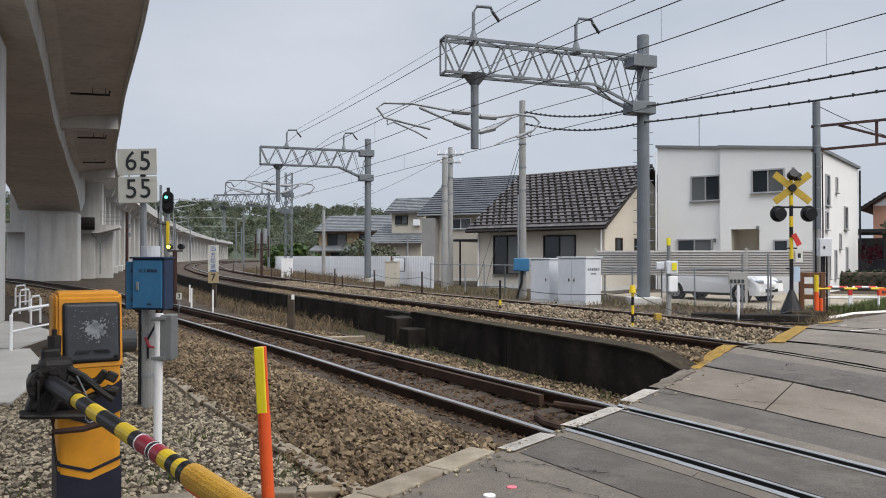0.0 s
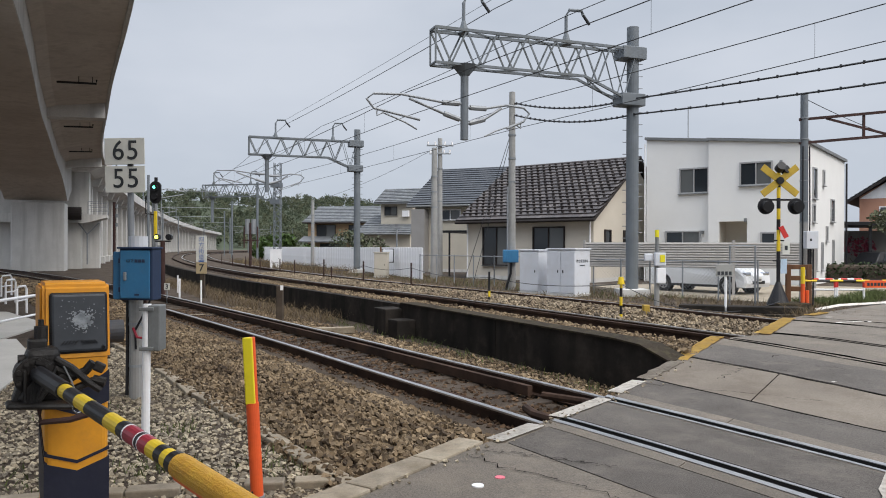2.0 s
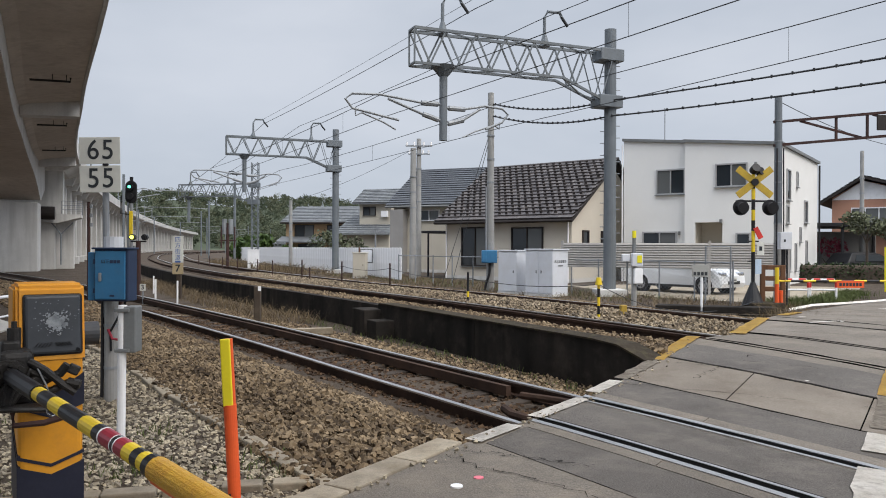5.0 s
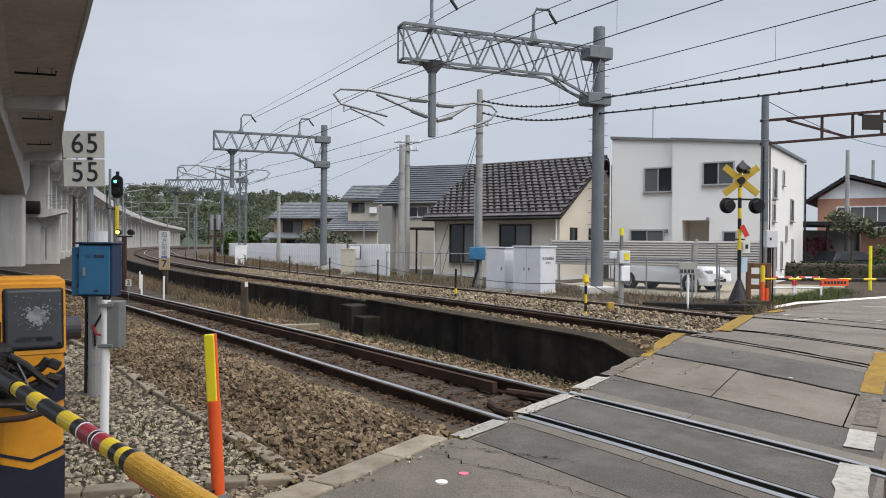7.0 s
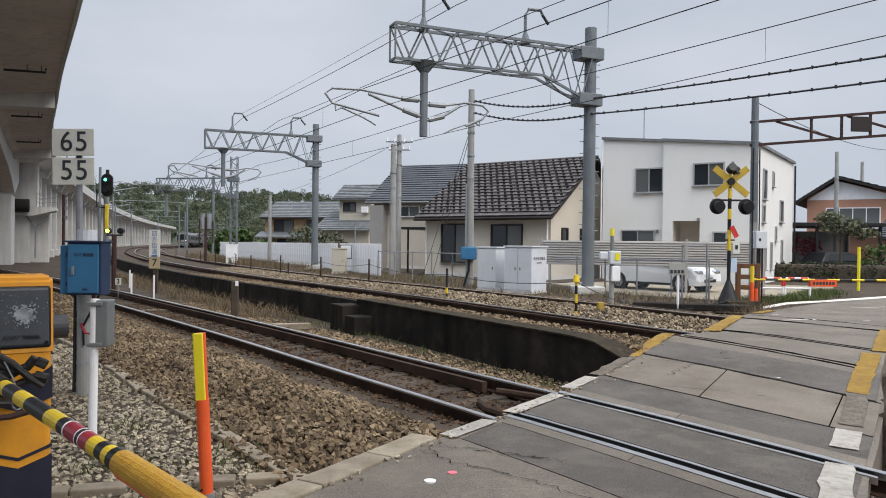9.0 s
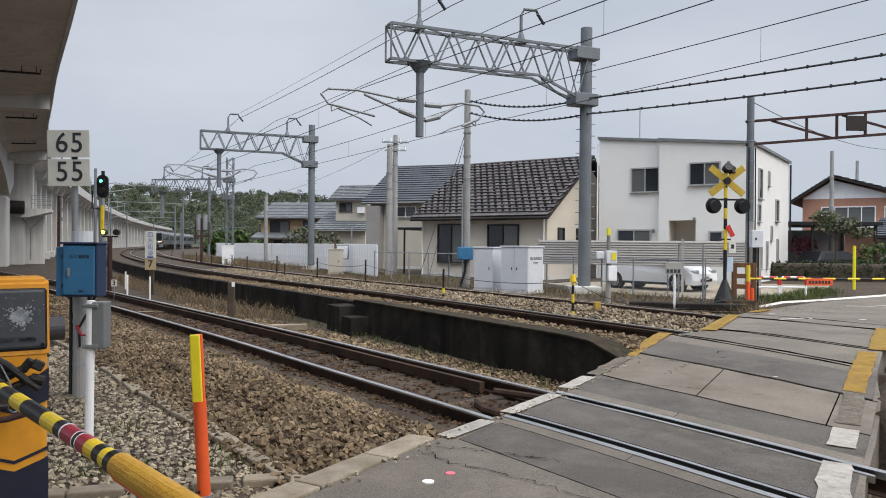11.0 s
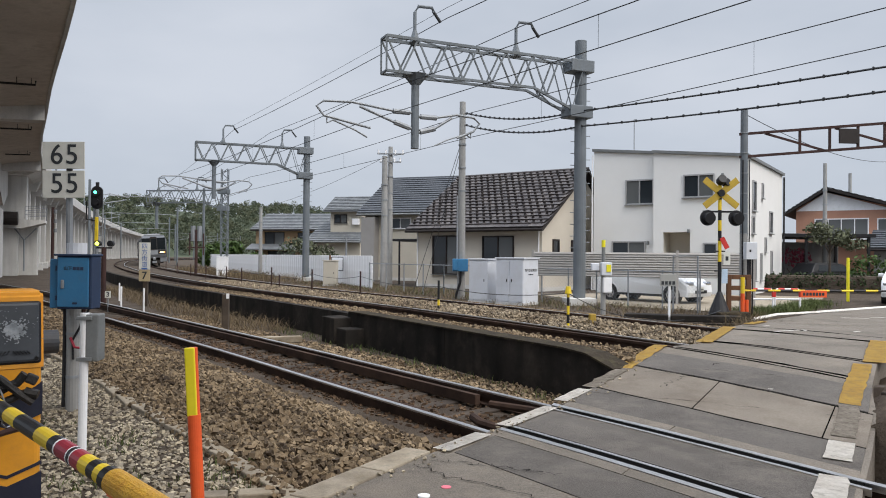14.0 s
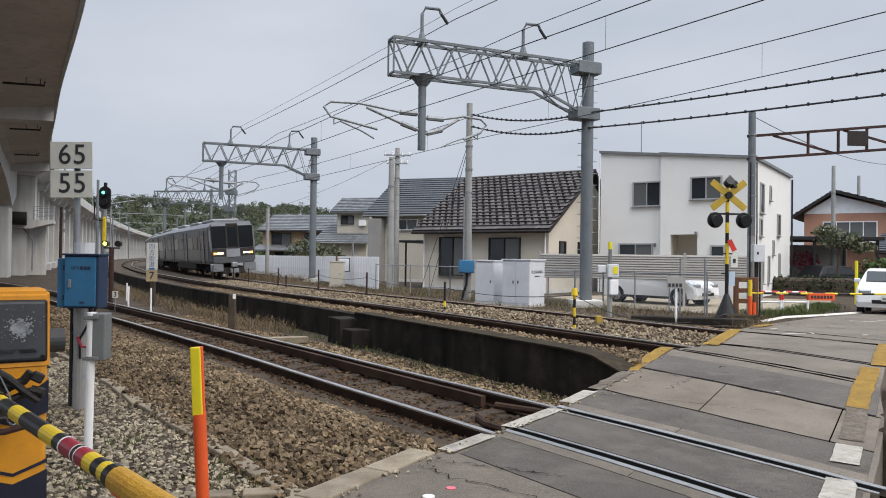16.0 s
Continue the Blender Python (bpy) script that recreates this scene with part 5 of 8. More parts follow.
    part("fork", pipe(bmesh.new(), [(-0.16, -0.3, 1.06), (-0.08, -0.33, 1.02), (-0.03, -0.34, 1.04), (0.0, -0.35, 1.08)], 0.02, 8), CAST_IRON, g)
    part("fork_tip", bx((0.025, -0.355, 1.055), (0.05, 0.03, 0.045), 0.008, Matrix.Rotation(0.5, 4, "Y")), CAST_IRON, g)
    part("cable", pipe(bmesh.new(), [(-0.12, -0.34, 1.07), (-0.09, -0.36, 1.0), (-0.07, -0.37, 0.93)], 0.004, 6), GALV, g)
    for k in range(9):
        a = k * 0.7
        part("bolt", rd((-0.235 + 0.068 * math.cos(a), -0.335, 1.03 + 0.068 * math.sin(a)), (-0.235 + 0.068 * math.cos(a), -0.35, 1.03 + 0.068 * math.sin(a)), 0.011, 6), CAST_IRON, g)
    for k in range(4):
        part("rib", bx((-0.275 + 0.03 * k, -0.29, 0.975 + 0.02 * (k % 2)), (0.012, 0.13, 0.17), 0.004, Matrix.Rotation(0.15 * k, 4, "Y")), CAST_IRON, g)
    part("link_arm", pipe(bmesh.new(), [(-0.15, -0.31, 1.1), (-0.09, -0.34, 1.06), (-0.02, -0.36, 0.99), (0.03, -0.37, 0.95)], 0.017, 8), CAST_IRON, g)
    part("link_pin", rd((0.0, -0.35, 1.0), (0.05, -0.37, 0.985), 0.022, 8), CAST_IRON, g)
    part("lower_bar", pipe(bmesh.new(), [(-0.22, -0.36, 0.9), (-0.215, -0.37, 0.83), (-0.1, -0.4, 0.835), (0.0, -0.42, 0.86)], 0.014, 8), RUST_BEAM, g)
    part("footing", bx((0, 0.02, -0.05), (0.5, 0.6, 0.16), 0.02), CONCRETE, t)


gate_machine()


def gate_arm(name, a, b, bands, r, label, group="crossing gate arms", tail=None):
    t = thing(name, Matrix.Translation(a), label, "gate arm", group)
    a, b = Vector(a), Vector(b)
    d = b - a
    for u0, u1, m_, k in bands:
        part("stripe", rd(d * u0, d * u1, r * k, 16), m_, t)
    return t


K = ((0.0, 0.085, YELLOW), (0.085, 0.2, BLACK), (0.2, 0.31, YELLOW), (0.31, 0.49, BLACK), (0.49, 0.6, YELLOW), (0.6, 0.655, BLACK), (0.655, 0.74, MAROON), (0.74, 0.765, BLACK),
     (0.765, 0.82, MAROON), (0.82, 0.875, YELLOW), (0.875, 0.915, BLACK), (0.915, 0.955, YELLOW))
arm = gate_arm("near_gate_arm", (-1.5, 3.05, 0.965), (-0.70, 2.10, 0.93), [(u0, u1, m_, 1.0) for u0, u1, m_ in K] + [(0.648, 0.656, WHITE, 1.03), (0.738, 0.742, WHITE, 1.03), (0.762, 0.766, WHITE, 1.03)], 0.029,
               "yellow and black striped lowered gate arm with red bands")
d = Vector((0.8, -0.95, -0.035))
part("clamp", rd(d * -0.33, d * 0.02, 0.036, 12), BLACK, arm, "black arm clamp")
part("collar", rd(d * 0.955, d * 1.0, 0.034, 16), BLACK, arm)
part("sleeve", rd(d * 0.99, d * 2.6, 0.036, 18), mat("amber_ribbed_sleeve", (0.70, 0.40, 0.04), 0.4, (0.6, 0.3, 0.03), 30, 120, grain=0.35, bump=0.6), arm, "amber ribbed reflective sleeve")
part("sleeve_underside", rd(d * 1.0 + Vector((0, 0, -0.012)), d * 2.6 + Vector((0, 0, -0.012)), 0.031, 14), VERMILION, arm)
part("ring", pipe(bmesh.new(), [(0.13 + 0.02 * math.cos(a), -0.15, -0.04 + 0.02 * math.sin(a)) for a in np.linspace(0, 6.2, 14)], 0.003, 6), CHROME, arm)

pole_ = thing("marker_post", Matrix.Translation((-1.105, 4.75, -0.1)) @ Matrix.Rotation(radians(-3.1), 4, "Y"), "orange plastic marker post with lemon reflector, standing in gravel", "marker post")
part("tube", rd((0, 0, 0), (0, 0, 0.66), 0.040, 20), VERMILION, pole_)
part("tube", rd((0.006, 0.004, 0.655), (0.006, 0.004, 1.075), 0.030, 20), VERMILION, pole_)
part("reflector", bx((-0.006, -0.02, 0.865), (0.062, 0.028, 0.425), 0.008), LEMON, pole_, "lemon yellow reflective sheet")
part("base_ring", rd((0, 0, 0.02), (0, 0, 0.07), 0.048, 16), GALV, pole_)
part("bolt", rd((-0.02, -0.03, 0.1), (-0.02, -0.05, 0.1), 0.008, 8), BLACK, pole_)


# ---- speed sign with the blue boxes ----
def sign_post():
    t = thing("speed_sign", Matrix.Translation((-3.2, 8.1, -0.1)), "grey post carrying two white speed limit plates", "railway sign")
    part("post", rd((0, 0, 0), (0.0, 0, 1.75), 0.072, 16), POLE_CONC, t)
    part("upper_post", rd((-0.04, -0.02, 0.9), (-0.06, -0.02, 2.75), 0.033, 12), GALV, t)
    part("terminal_can", rd((0.02, 0.0, 1.62), (0.02, 0.0, 1.76), 0.1, 14), CABINET, t)
    for body, z in (("65", 2.67), ("55", 2.37)):
        pl = part("plate", bx((-0.04, -0.08, z), (0.425, 0.012, 0.285), 0.004), SIGN_WHITE, t, "white speed limit plate")
        pl.matrix_basis = Matrix.Rotation(radians(-1.2), 4, "Y")
        for k, ch in enumerate(body):
            text(ch, 0.295, Matrix.Translation((-0.03 - 0.076 + 0.152 * k, -0.088, z)) @ Matrix.Rotation(math.pi / 2, 4, "X"), INK, "digit", pl, 0.001, 0.92)
    part("clip", bx((-0.03, -0.08, 2.52), (0.05, 0.03, 0.025)), BLACK, t)
    for z in (0.35, 0.8):
        part("band", rd((0, 0, z), (0, 0, z + 0.03), 0.077, 16), GALV, t)
    part("conduit", rd((0.09, 0.02, 0.0), (0.09, 0.02, 1.2), 0.022, 8), RUST_BEAM, t)
    part("conduit", pipe(bmesh.new(), [(-0.085, -0.03, 0.05), (-0.08, -0.03, 1.1)], 0.018, 8), BLACK, t)
    part("cable", pipe(bmesh.new(), [(0.2, -0.08, 1.12), (0.1, -0.08, 0.9), (0.02, -0.08, 0.75), (0.03, -0.08, 0.55)], 0.012, 6), BLACK, t)
    part("cable", pipe(bmesh.new(), [(0.0, -0.09, 0.78), (0.05, -0.1, 0.68), (0.12, -0.1, 0.67), (0.2, -0.06, 0.7)], 0.014, 6), MAROON, t)
    b = thing("blue_control_box", Matrix.Translation((-3.07, 7.86, 1.0)) @ Matrix.Rotation(radians(-6), 4, "Z"), "blue steel control box clamped on the sign post", "control box")
    part("case", bx((0, 0.02, 0.26), (0.36, 0.2, 0.54), 0.012), BLUE_DARK, b)
    part("door", bx((-0.005, -0.088, 0.26), (0.32, 0.02, 0.50), 0.008), BLUE, b, "blue front door")
    part("cap", bx((0, 0.01, 0.535), (0.385, 0.25, 0.02), 0.006), BLUE_DARK, b)
    part("handle", bx((-0.105, -0.106, 0.24), (0.03, 0.02, 0.09), 0.008), GALV, b)
    for k, ch in enumerate("山下"):
        text(ch, 0.042, Matrix.Translation((-0.075 + 0.042 * k, -0.1, 0.40)) @ Matrix.Rotation(math.pi / 2, 4, "X"), INK, "lettering", b)
    for k in range(3):
        part("lettering_bar", bx((0.012 + 0.038 * k, -0.1, 0.40), (0.032, 0.003, 0.032)), BLUE_DARK, b)
    part("lettering_bar", bx((0.02, -0.1, 0.05), (0.05, 0.003, 0.02)), BLUE_DARK, b)
    part("side_case", bx((-0.235, 0.06, 0.245), (0.085, 0.18, 0.50), 0.01), BLUE, b)
    for z in (0.1, 0.4):
        part("hinge", bx((-0.185, -0.06, z), (0.02, 0.03, 0.05), 0.004), BLUE_DARK, b)
    w = thing("white_post", Matrix.Translation((-2.39, 6.25, -0.1)), "white steel post with a grey junction box", "post")
    part("post", rd((0, 0, 0), (0.01, 0, 1.17), 0.034, 16), WHITE, w)
    part("junction_box", bx((0.075, 0.05, 0.97), (0.1, 0.16, 0.38), 0.01), GREYTRIM, w, "grey junction box")
    part("clamp", bx((0.02, 0, 1.13), (0.12, 0.1, 0.03), 0.005), GREYTRIM, w)
    part("clamp", bx((0.02, 0, 0.80), (0.12, 0.1, 0.03), 0.005), GREYTRIM, w)


sign_post()


# ---- signals and small railway signs ----
def signals():
    t = thing("colour_light_signal", Matrix.Translation((-9.6, 26.0, -0.25)), "black colour light signal showing green, on a yellow-banded mast", "railway signal")
    part("mast", rd((0, 0, 0), (0, 0, 3.4), 0.06, 10), GALV, t)
    bm = bmesh.new()
    prism(bm, [(0.19 * math.cos(a), 0.19 * math.sin(a) + (0.2 if math.sin(a) > 0 else -0.2)) for a in np.linspace(0, 2 * math.pi, 24, endpoint=False)], "y", -0.06, 0.02)
    h = part("head", bm, BLACK, t, "black oval signal head")
    h.matrix_basis = Matrix.Translation((0, 0, 3.68))
    for z in (3.83, 3.53):
        part("hood", rd((0, -0.2, z), (0, -0.05, z), 0.11, 14), BLACK, t)
    part("lens", rd((0, -0.21, 3.85), (0, -0.2, 3.85), 0.05, 14), LAMP_GREEN, t, "lit green lens")
    part("finial", rd((0, 0, 4.05), (0, 0, 4.2), 0.06, 8), BLACK, t)
    part("band", bx((0, -0.03, 2.55), (0.11, 0.1, 0.95), 0.02), YELLOW, t, "yellow plate")
    part("ladder", rd((0.14, 0.12, 0), (0.14, 0.12, 3.3), 0.02, 6), GALV, t)
    part("ladder", rd((-0.14, 0.12, 0), (-0.14, 0.12, 3.3), 0.02, 6), GALV, t)
    for k in range(10):
        part("rung", rd((-0.14, 0.12, 0.3 + 0.3 * k), (0.14, 0.12, 0.3 + 0.3 * k), 0.012, 6), GALV, t)
    part("bracket", pipe(bmesh.new(), [(-0.35, 0, 3.55), (-0.35, 0, 2.95), (0, 0, 2.9)], 0.03, 6), BLACK, t)
    t = thing("shunting_signal", Matrix.Translation((-9.0, 25.0, -0.25)), "small signal with a lit yellow-green lamp on a brown post", "railway signal")
    part("post", rd((0, 0, 0), (0, 0, 2.0), 0.075, 10), RUST_BEAM, t)
    for x, m_ in ((-0.2, LAMP_LIME), (0.2, BLACK)):
        part("lamp_case", rd((x, -0.05, 2.12), (x, 0.12, 2.12), 0.10, 14), BLACK, t)
        part("lens", rd((x, -0.07, 2.12), (x, -0.05, 2.12), 0.06, 14), m_, t)
    part("cross_bar", bx((0, 0.02, 1.98), (0.5, 0.05, 0.05)), BLACK, t)
    for z in (1.5, 1.7):
        part("relay_can", rd((-0.12, 0, z), (-0.12, 0, z + 0.14), 0.06, 8), GALV, t)
    t = thing("name_sign", Matrix.Translation((-8.3, 27.0, -0.25)), "white name plate over a tan plate with a black seven", "railway sign")
    part("post", bx((0.0, 0.05, 0.5), (0.16, 0.14, 1.1), 0.01), TIE_WOOD, t)
    pl = part("name_plate", bx((-0.02, -0.03, 1.72), (0.38, 0.03, 0.95), 0.005), SIGN_WHITE, t, "white plate with blue lettering")
    bl = mat("blue_lettering", (0.08, 0.16, 0.42), 0.6)
    for k, ch in enumerate("四方街道"):
        text(ch, 0.21, Matrix.Translation((-0.02, -0.048, 2.06 - 0.215 * k)) @ Matrix.Rotation(math.pi / 2, 4, "X"), bl, "lettering", pl)
    part("lettering_bar", bx((-0.02, -0.047, 1.28), (0.2, 0.003, 0.06)), bl, pl)
    pl = part("number_plate", bx((-0.02, -0.03, 1.03), (0.38, 0.03, 0.4), 0.005), mat("tan_plate", (0.45, 0.36, 0.22), 0.6), t, "tan plate")
    text("7", 0.36, Matrix.Translation((-0.02, -0.048, 1.03)) @ Matrix.Rotation(math.pi / 2, 4, "X"), INK, "digit", pl, 0.006)
    t = thing("distance_marker", Matrix.Translation((-8.15, 23.0, -0.2)), "small white plate with the number three", "railway sign")
    part("stake", rd((0, 0.02, 0), (0, 0.02, 0.4), 0.02, 6), GALV, t)
    pl = part("plate", bx((0, 0, 0.52), (0.17, 0.015, 0.2), 0.004), SIGN_WHITE, t)
    text("3", 0.2, Matrix.Translation((0, -0.01, 0.52)) @ Matrix.Rotation(math.pi / 2, 4, "X"), INK, "digit", pl, 0.004)
    for x, y, h in ((-7.9, 23.4, 0.85), (-7.6, 24.6, 0.75), (-10.2, 30, 0.7)):
        t = thing("white_stake", Matrix.Translation((x, y, -0.3)), "thin white marker stake in dry grass", "stake", "white stakes")
        part("stake", rd((0, 0, 0), (0, 0, h), 0.03, 8), WHITE, t)
    t = thing("wooden_post", Matrix.Translation((-3.75, 18.4, -0.45)), "square weathered post with a white mark, by the wall", "post")
    part("post", bx((0, 0, 0.52), (0.16, 0.16, 1.05), 0.02), TIE_WOOD, t)
    part("white_mark", bx((0.06, -0.085, 1.0), (0.07, 0.012, 0.12)), WHITE, t)
    t = thing("fallen_sleeper", frame_at(-2.2, 16.3, 0.92, 0.25, -0.3), "loose grey timber lying beside the wall", "timber")
    part("timber", bx((0, 0, 0.03), (1.0, 0.16, 0.14), 0.015), KERB, t)
    t = thing("fallen_board", frame_at(-5.6, 19.1, 0.9, 0.2, -0.22), "thin board lying on the ballast", "timber")
    part("board", bx((0, 0, 0.03), (1.1, 0.1, 0.05), 0.01), KERB, t)


signals()

# rope fence beside the main line
rope_pts = []
for x, y, h, striped in ((4.57, 15.85, 0.0, 0), (3.92, 15.4, 0.98, 2), (1.55, 20.2, 0.9, 1), (-0.75, 26.6, 1.0, 0), (-2.75, 29.8, 1.0, 0), (-4.4, 32.6, 0.7, 0), (-4.85, 33.4, 1.0, 0), (-7.0, 38.0, 0.9, 0), (-8.4, 41.2, 0.9, 0), (-10.6, 46, 0.9, 0), (-13, 52, 0.9, 0), (-15.5, 58, 0.9, 0), (-18.3, 65, 0.9, 0)):
    t = thing("rope_post" if h else "timber_stub", Matrix.Translation((x, y, 0.0)), "yellow-topped black steel rope post" if striped else ("yellow-painted timber stub in ballast" if not h else "short rusty steel rope post beside the track"), "post", "rope posts" if h else "")
    if not h:
        part("stub", bx((0, 0, 0.14), (0.14, 0.14, 0.4), 0.02), mat("yellow_painted_wood", (0.45, 0.30, 0.05), 0.8, (0.25, 0.17, 0.06), 5, 40, grain=0.4), t)
        continue
    r = 0.03
    if striped == 2:
        for k in range(5):
            part("band", rd((0, 0, 0.18 * k), (0, 0, 0.18 * k + 0.18), r, 10), (YELLOW, BLACK)[k % 2], t)
        part("cap", rd((0, 0, 0.8), (0, 0, 0.95), 0.075, 12, 0.05), YELLOW, t)
    else:
        part("rod", rd((0, 0, -0.1), (0, 0, h), r, 8), RUST_BEAM if not striped else BLACK, t)
        part("band", rd((0, 0, h * 0.25), (0, 0, h * 0.42), r * 1.1, 8), YELLOW if striped else RAIL_RUST, t)
    rope_pts.append(Vector((x, y, h * 0.82)))


def sagging(pts, sag, n=8):
    out = []
    for a, b in zip(pts[:-1], pts[1:]):
        for k in range(n):
            u = k / n
            out.append(a.lerp(b, u) - Vector((0, 0, sag * 4 * u * (1 - u))))
    return out + [pts[-1]]


rope = thing("rope", Matrix(), "thin dark rope strung between the rope posts", "rope")
part("strand", pipe(bmesh.new(), sagging([Vector((9.2, 19.6, 0.15)), Vector((6.3, 17.2, 0.1))] + rope_pts, 0.12), 0.009, 5), WIRE, rope)


# ---- things along the far side of the tracks ----
def cabinet_thing(m, w, dp, h, label, mat_=CABINET, doors=2, lettered=False):
    t = thing("equipment_cabinet", m, label, "equipment cabinet", "trackside cabinets")
    part("case", bx((w / 2, dp / 2, h / 2 + 0.06), (w, dp, h), 0.015), mat_, t)
    part("roof", bx((w / 2, dp / 2, h + 0.085), (w + 0.08, dp + 0.08, 0.05), 0.01), mat_, t)
    for k in range(doors):
        dw = w / doors
        dr = part("door", bx((dw * (k + 0.5), -0.012, h / 2 + 0.06), (dw - 0.03, 0.02, h - 0.1), 0.006), mat_, t)
        part("handle", bx((dw * (k + 0.5) + dw * (0.32 if k == 0 else -0.32), -0.03, h * 0.55), (0.03, 0.02, 0.1), 0.004), BLACK, dr)
    part("plinth", bx((w / 2, dp / 2, 0.02), (w + 0.06, dp + 0.06, 0.12)), CONCRETE, t)
    if lettered:
        for k, ch in enumerate("四方街道踏切"):
            text(ch, 0.115, Matrix.Translation((w + 0.004, 0.15 + 0.125 * k, h * 0.78)) @ Matrix.Rotation(math.pi / 2, 4, "Z") @ Matrix.Rotation(math.pi / 2, 4, "X"), INK, "lettering", t)
        part("lettering_bar", bx((w + 0.012, 0.45, h * 0.69), (0.004, 0.3, 0.03)), INK, t)
    return t


cabinet_thing(frame_at(4.05, 26.2, 0.72, -0.70), 1.15, 0.95, 1.55, "large pale grey trackside cabinet with lettering", lettered=True)
cabinet_thing(frame_at(3.2, 27.2, 0.80, -0.60), 0.78, 0.7, 1.5, "smaller pale grey trackside cabinet", doors=1)
cabinet_thing(frame_at(-3.2, 41.0, 0.98, -0.2), 0.72, 0.5, 1.3, "beige trackside cabinet on a concrete plinth", BEIGE, 1)

pole2 = utility_pole(3.14, 29.4, 7.7, 0.165, "round concrete pole with a blue box and cables")
bb = thing("blue_bucket_box", Matrix.Translation((2.8, 29.15, 0.95)), "bright blue box hung on the concrete pole", "control box")
part("case", bx((0.27, 0, 0.27), (0.6, 0.3, 0.5), 0.03), BLUE, bb)
part("flap", bx((0.05, -0.17, 0.28), (0.18, 0.03, 0.46), 0.02), BLUE, bb)
part("conduit", pipe(bmesh.new(), [(0.3, 0, 0.05), (0.28, 0, -0.4), (0.15, 0, -0.8), (0.1, 0, -1.05)], 0.05, 8), BLACK, bb)
part("conduit", rd((0.15, 0.1, 0.5), (0.15, 0.1, 3.0), 0.03, 8), GALV, bb)
for k in range(2):
    part("stay_wire", pipe(bmesh.new(), [(-0.05 * k, 0, 6.2), (-1.5 - 0.4 * k, 0.5, 0.2)], 0.012, 5), WIRE, pole2)
utility_pole(0.1, 40.0, 6.9, 0.2, "stout concrete pole beside the tracks")
pole4 = utility_pole(0.42, 42.0, 7.7, 0.17, "concrete pole with crossarms and insulators")
for z, hw_ in ((7.4, 0.75), (6.95, 0.6)):
    part("crossarm", bx((0, -0.15, z), (hw_ * 2, 0.08, 0.08)), GALV, pole4)
    for k in (-1, -0.4, 0.4, 1):
        part("insulator", rd((hw_ * k * 0.9, -0.15, z), (hw_ * k * 0.9, -0.15, z + 0.22), 0.05, 8), WHITE, pole4)
part("transformer_can", rd((-0.3, 0, 6.1), (-0.3, 0, 6.6), 0.15, 10), GALV, pole4)
utility_pole(-9.3, 58.0, 5.2, 0.16, "short pale concrete pole by the white fence")
utility_pole(27.6, 44.5, 7.6, 0.15, "slim pale concrete pole by the annex")
utility_pole(34.5, 52.5, 8.0, 0.15, "slim pale concrete pole behind the car park")
utility_pole(-5.3, 52.0, 7.0, 0.13, "slim pole standing behind the gantry post")
utility_pole(-2.05, 43.0, 2.6, 0.06, "thin metal post beside the beige cabinet", GALV)
t = thing("meter_box", Matrix.Translation((-2.6, 42.0, -0.12)), "small white box on a short post", "meter box")
part("post", rd((-0.3, 0, 0), (-0.3, 0, 1.7), 0.05, 8), WOOD, t)
part("case", bx((0.1, 0, 1.2), (0.6, 0.2, 0.7), 0.02), CABINET, t)
part("frame", bx((0.1, 0.05, 1.2), (0.68, 0.16, 0.78), 0.02), BLACK, t)
t = thing("relay_mast", Matrix.Translation((-14.6, 60.0, -0.12)), "brown post carrying grey relay cans", "mast")
part("post", rd((0, 0, 0), (0, 0, 3.6), 0.12, 8), RUST_BEAM, t)
for x in (-0.25, 0.25):
    part("can", rd((x, 0, 2.7), (x, 0, 3.9), 0.18, 10), GALV, t)
for x in (-0.5, 0.55):
    part("rod", rd((x, 0, 1.6), (x, 0, 3.3), 0.06, 8), RUST_BEAM, t)
part("arm", bx((0, 0, 2.2), (1.3, 0.1, 0.1)), RUST_BEAM, t)
cabinet_thing(frame_at(-12.6, 58.0, 1, 0), 0.8, 0.6, 1.4, "white trackside cabinet near the lattice mast", WHITE, 1)

# tall white slat fence
fence = thing("white_slat_fence", Matrix(), "long white corrugated panel fence with a serrated top", "fence")
SLAT = finish(bx((0, 0, 0), (0.215, 0.03, 1.62), 0.006))
SLAT.materials.append(WHITE)
fl = [(-0.45, 37.2), (-4.2, 49.3), (-9.5, 62.0), (-16.3, 80.0), (-22, 95)]
for a, b in zip(fl[:-1], fl[1:]):
    a, b = Vector((*a, 0)), Vector((*b, 0))
    n = int((b - a).length / 0.25)
    for k in range(n):
        p = a.lerp(b, (k + 0.5) / n)
        ob = new("slat", SLAT)
        ob.parent = fence
        ob.matrix_basis = Matrix.Translation((p.x, p.y, 0.72 + 0.03 * (k % 2))) @ Matrix.Rotation(math.atan2(b.y - a.y, b.x - a.x) + (0.18 if k % 2 else -0.18), 4, "Z")
    part("fence_rail", bar(bmesh.new(), a + Vector((0.05, 0.05, 0.3)), b + Vector((0.05, 0.05, 0.3)), 0.05, 0.06), GALV, fence)


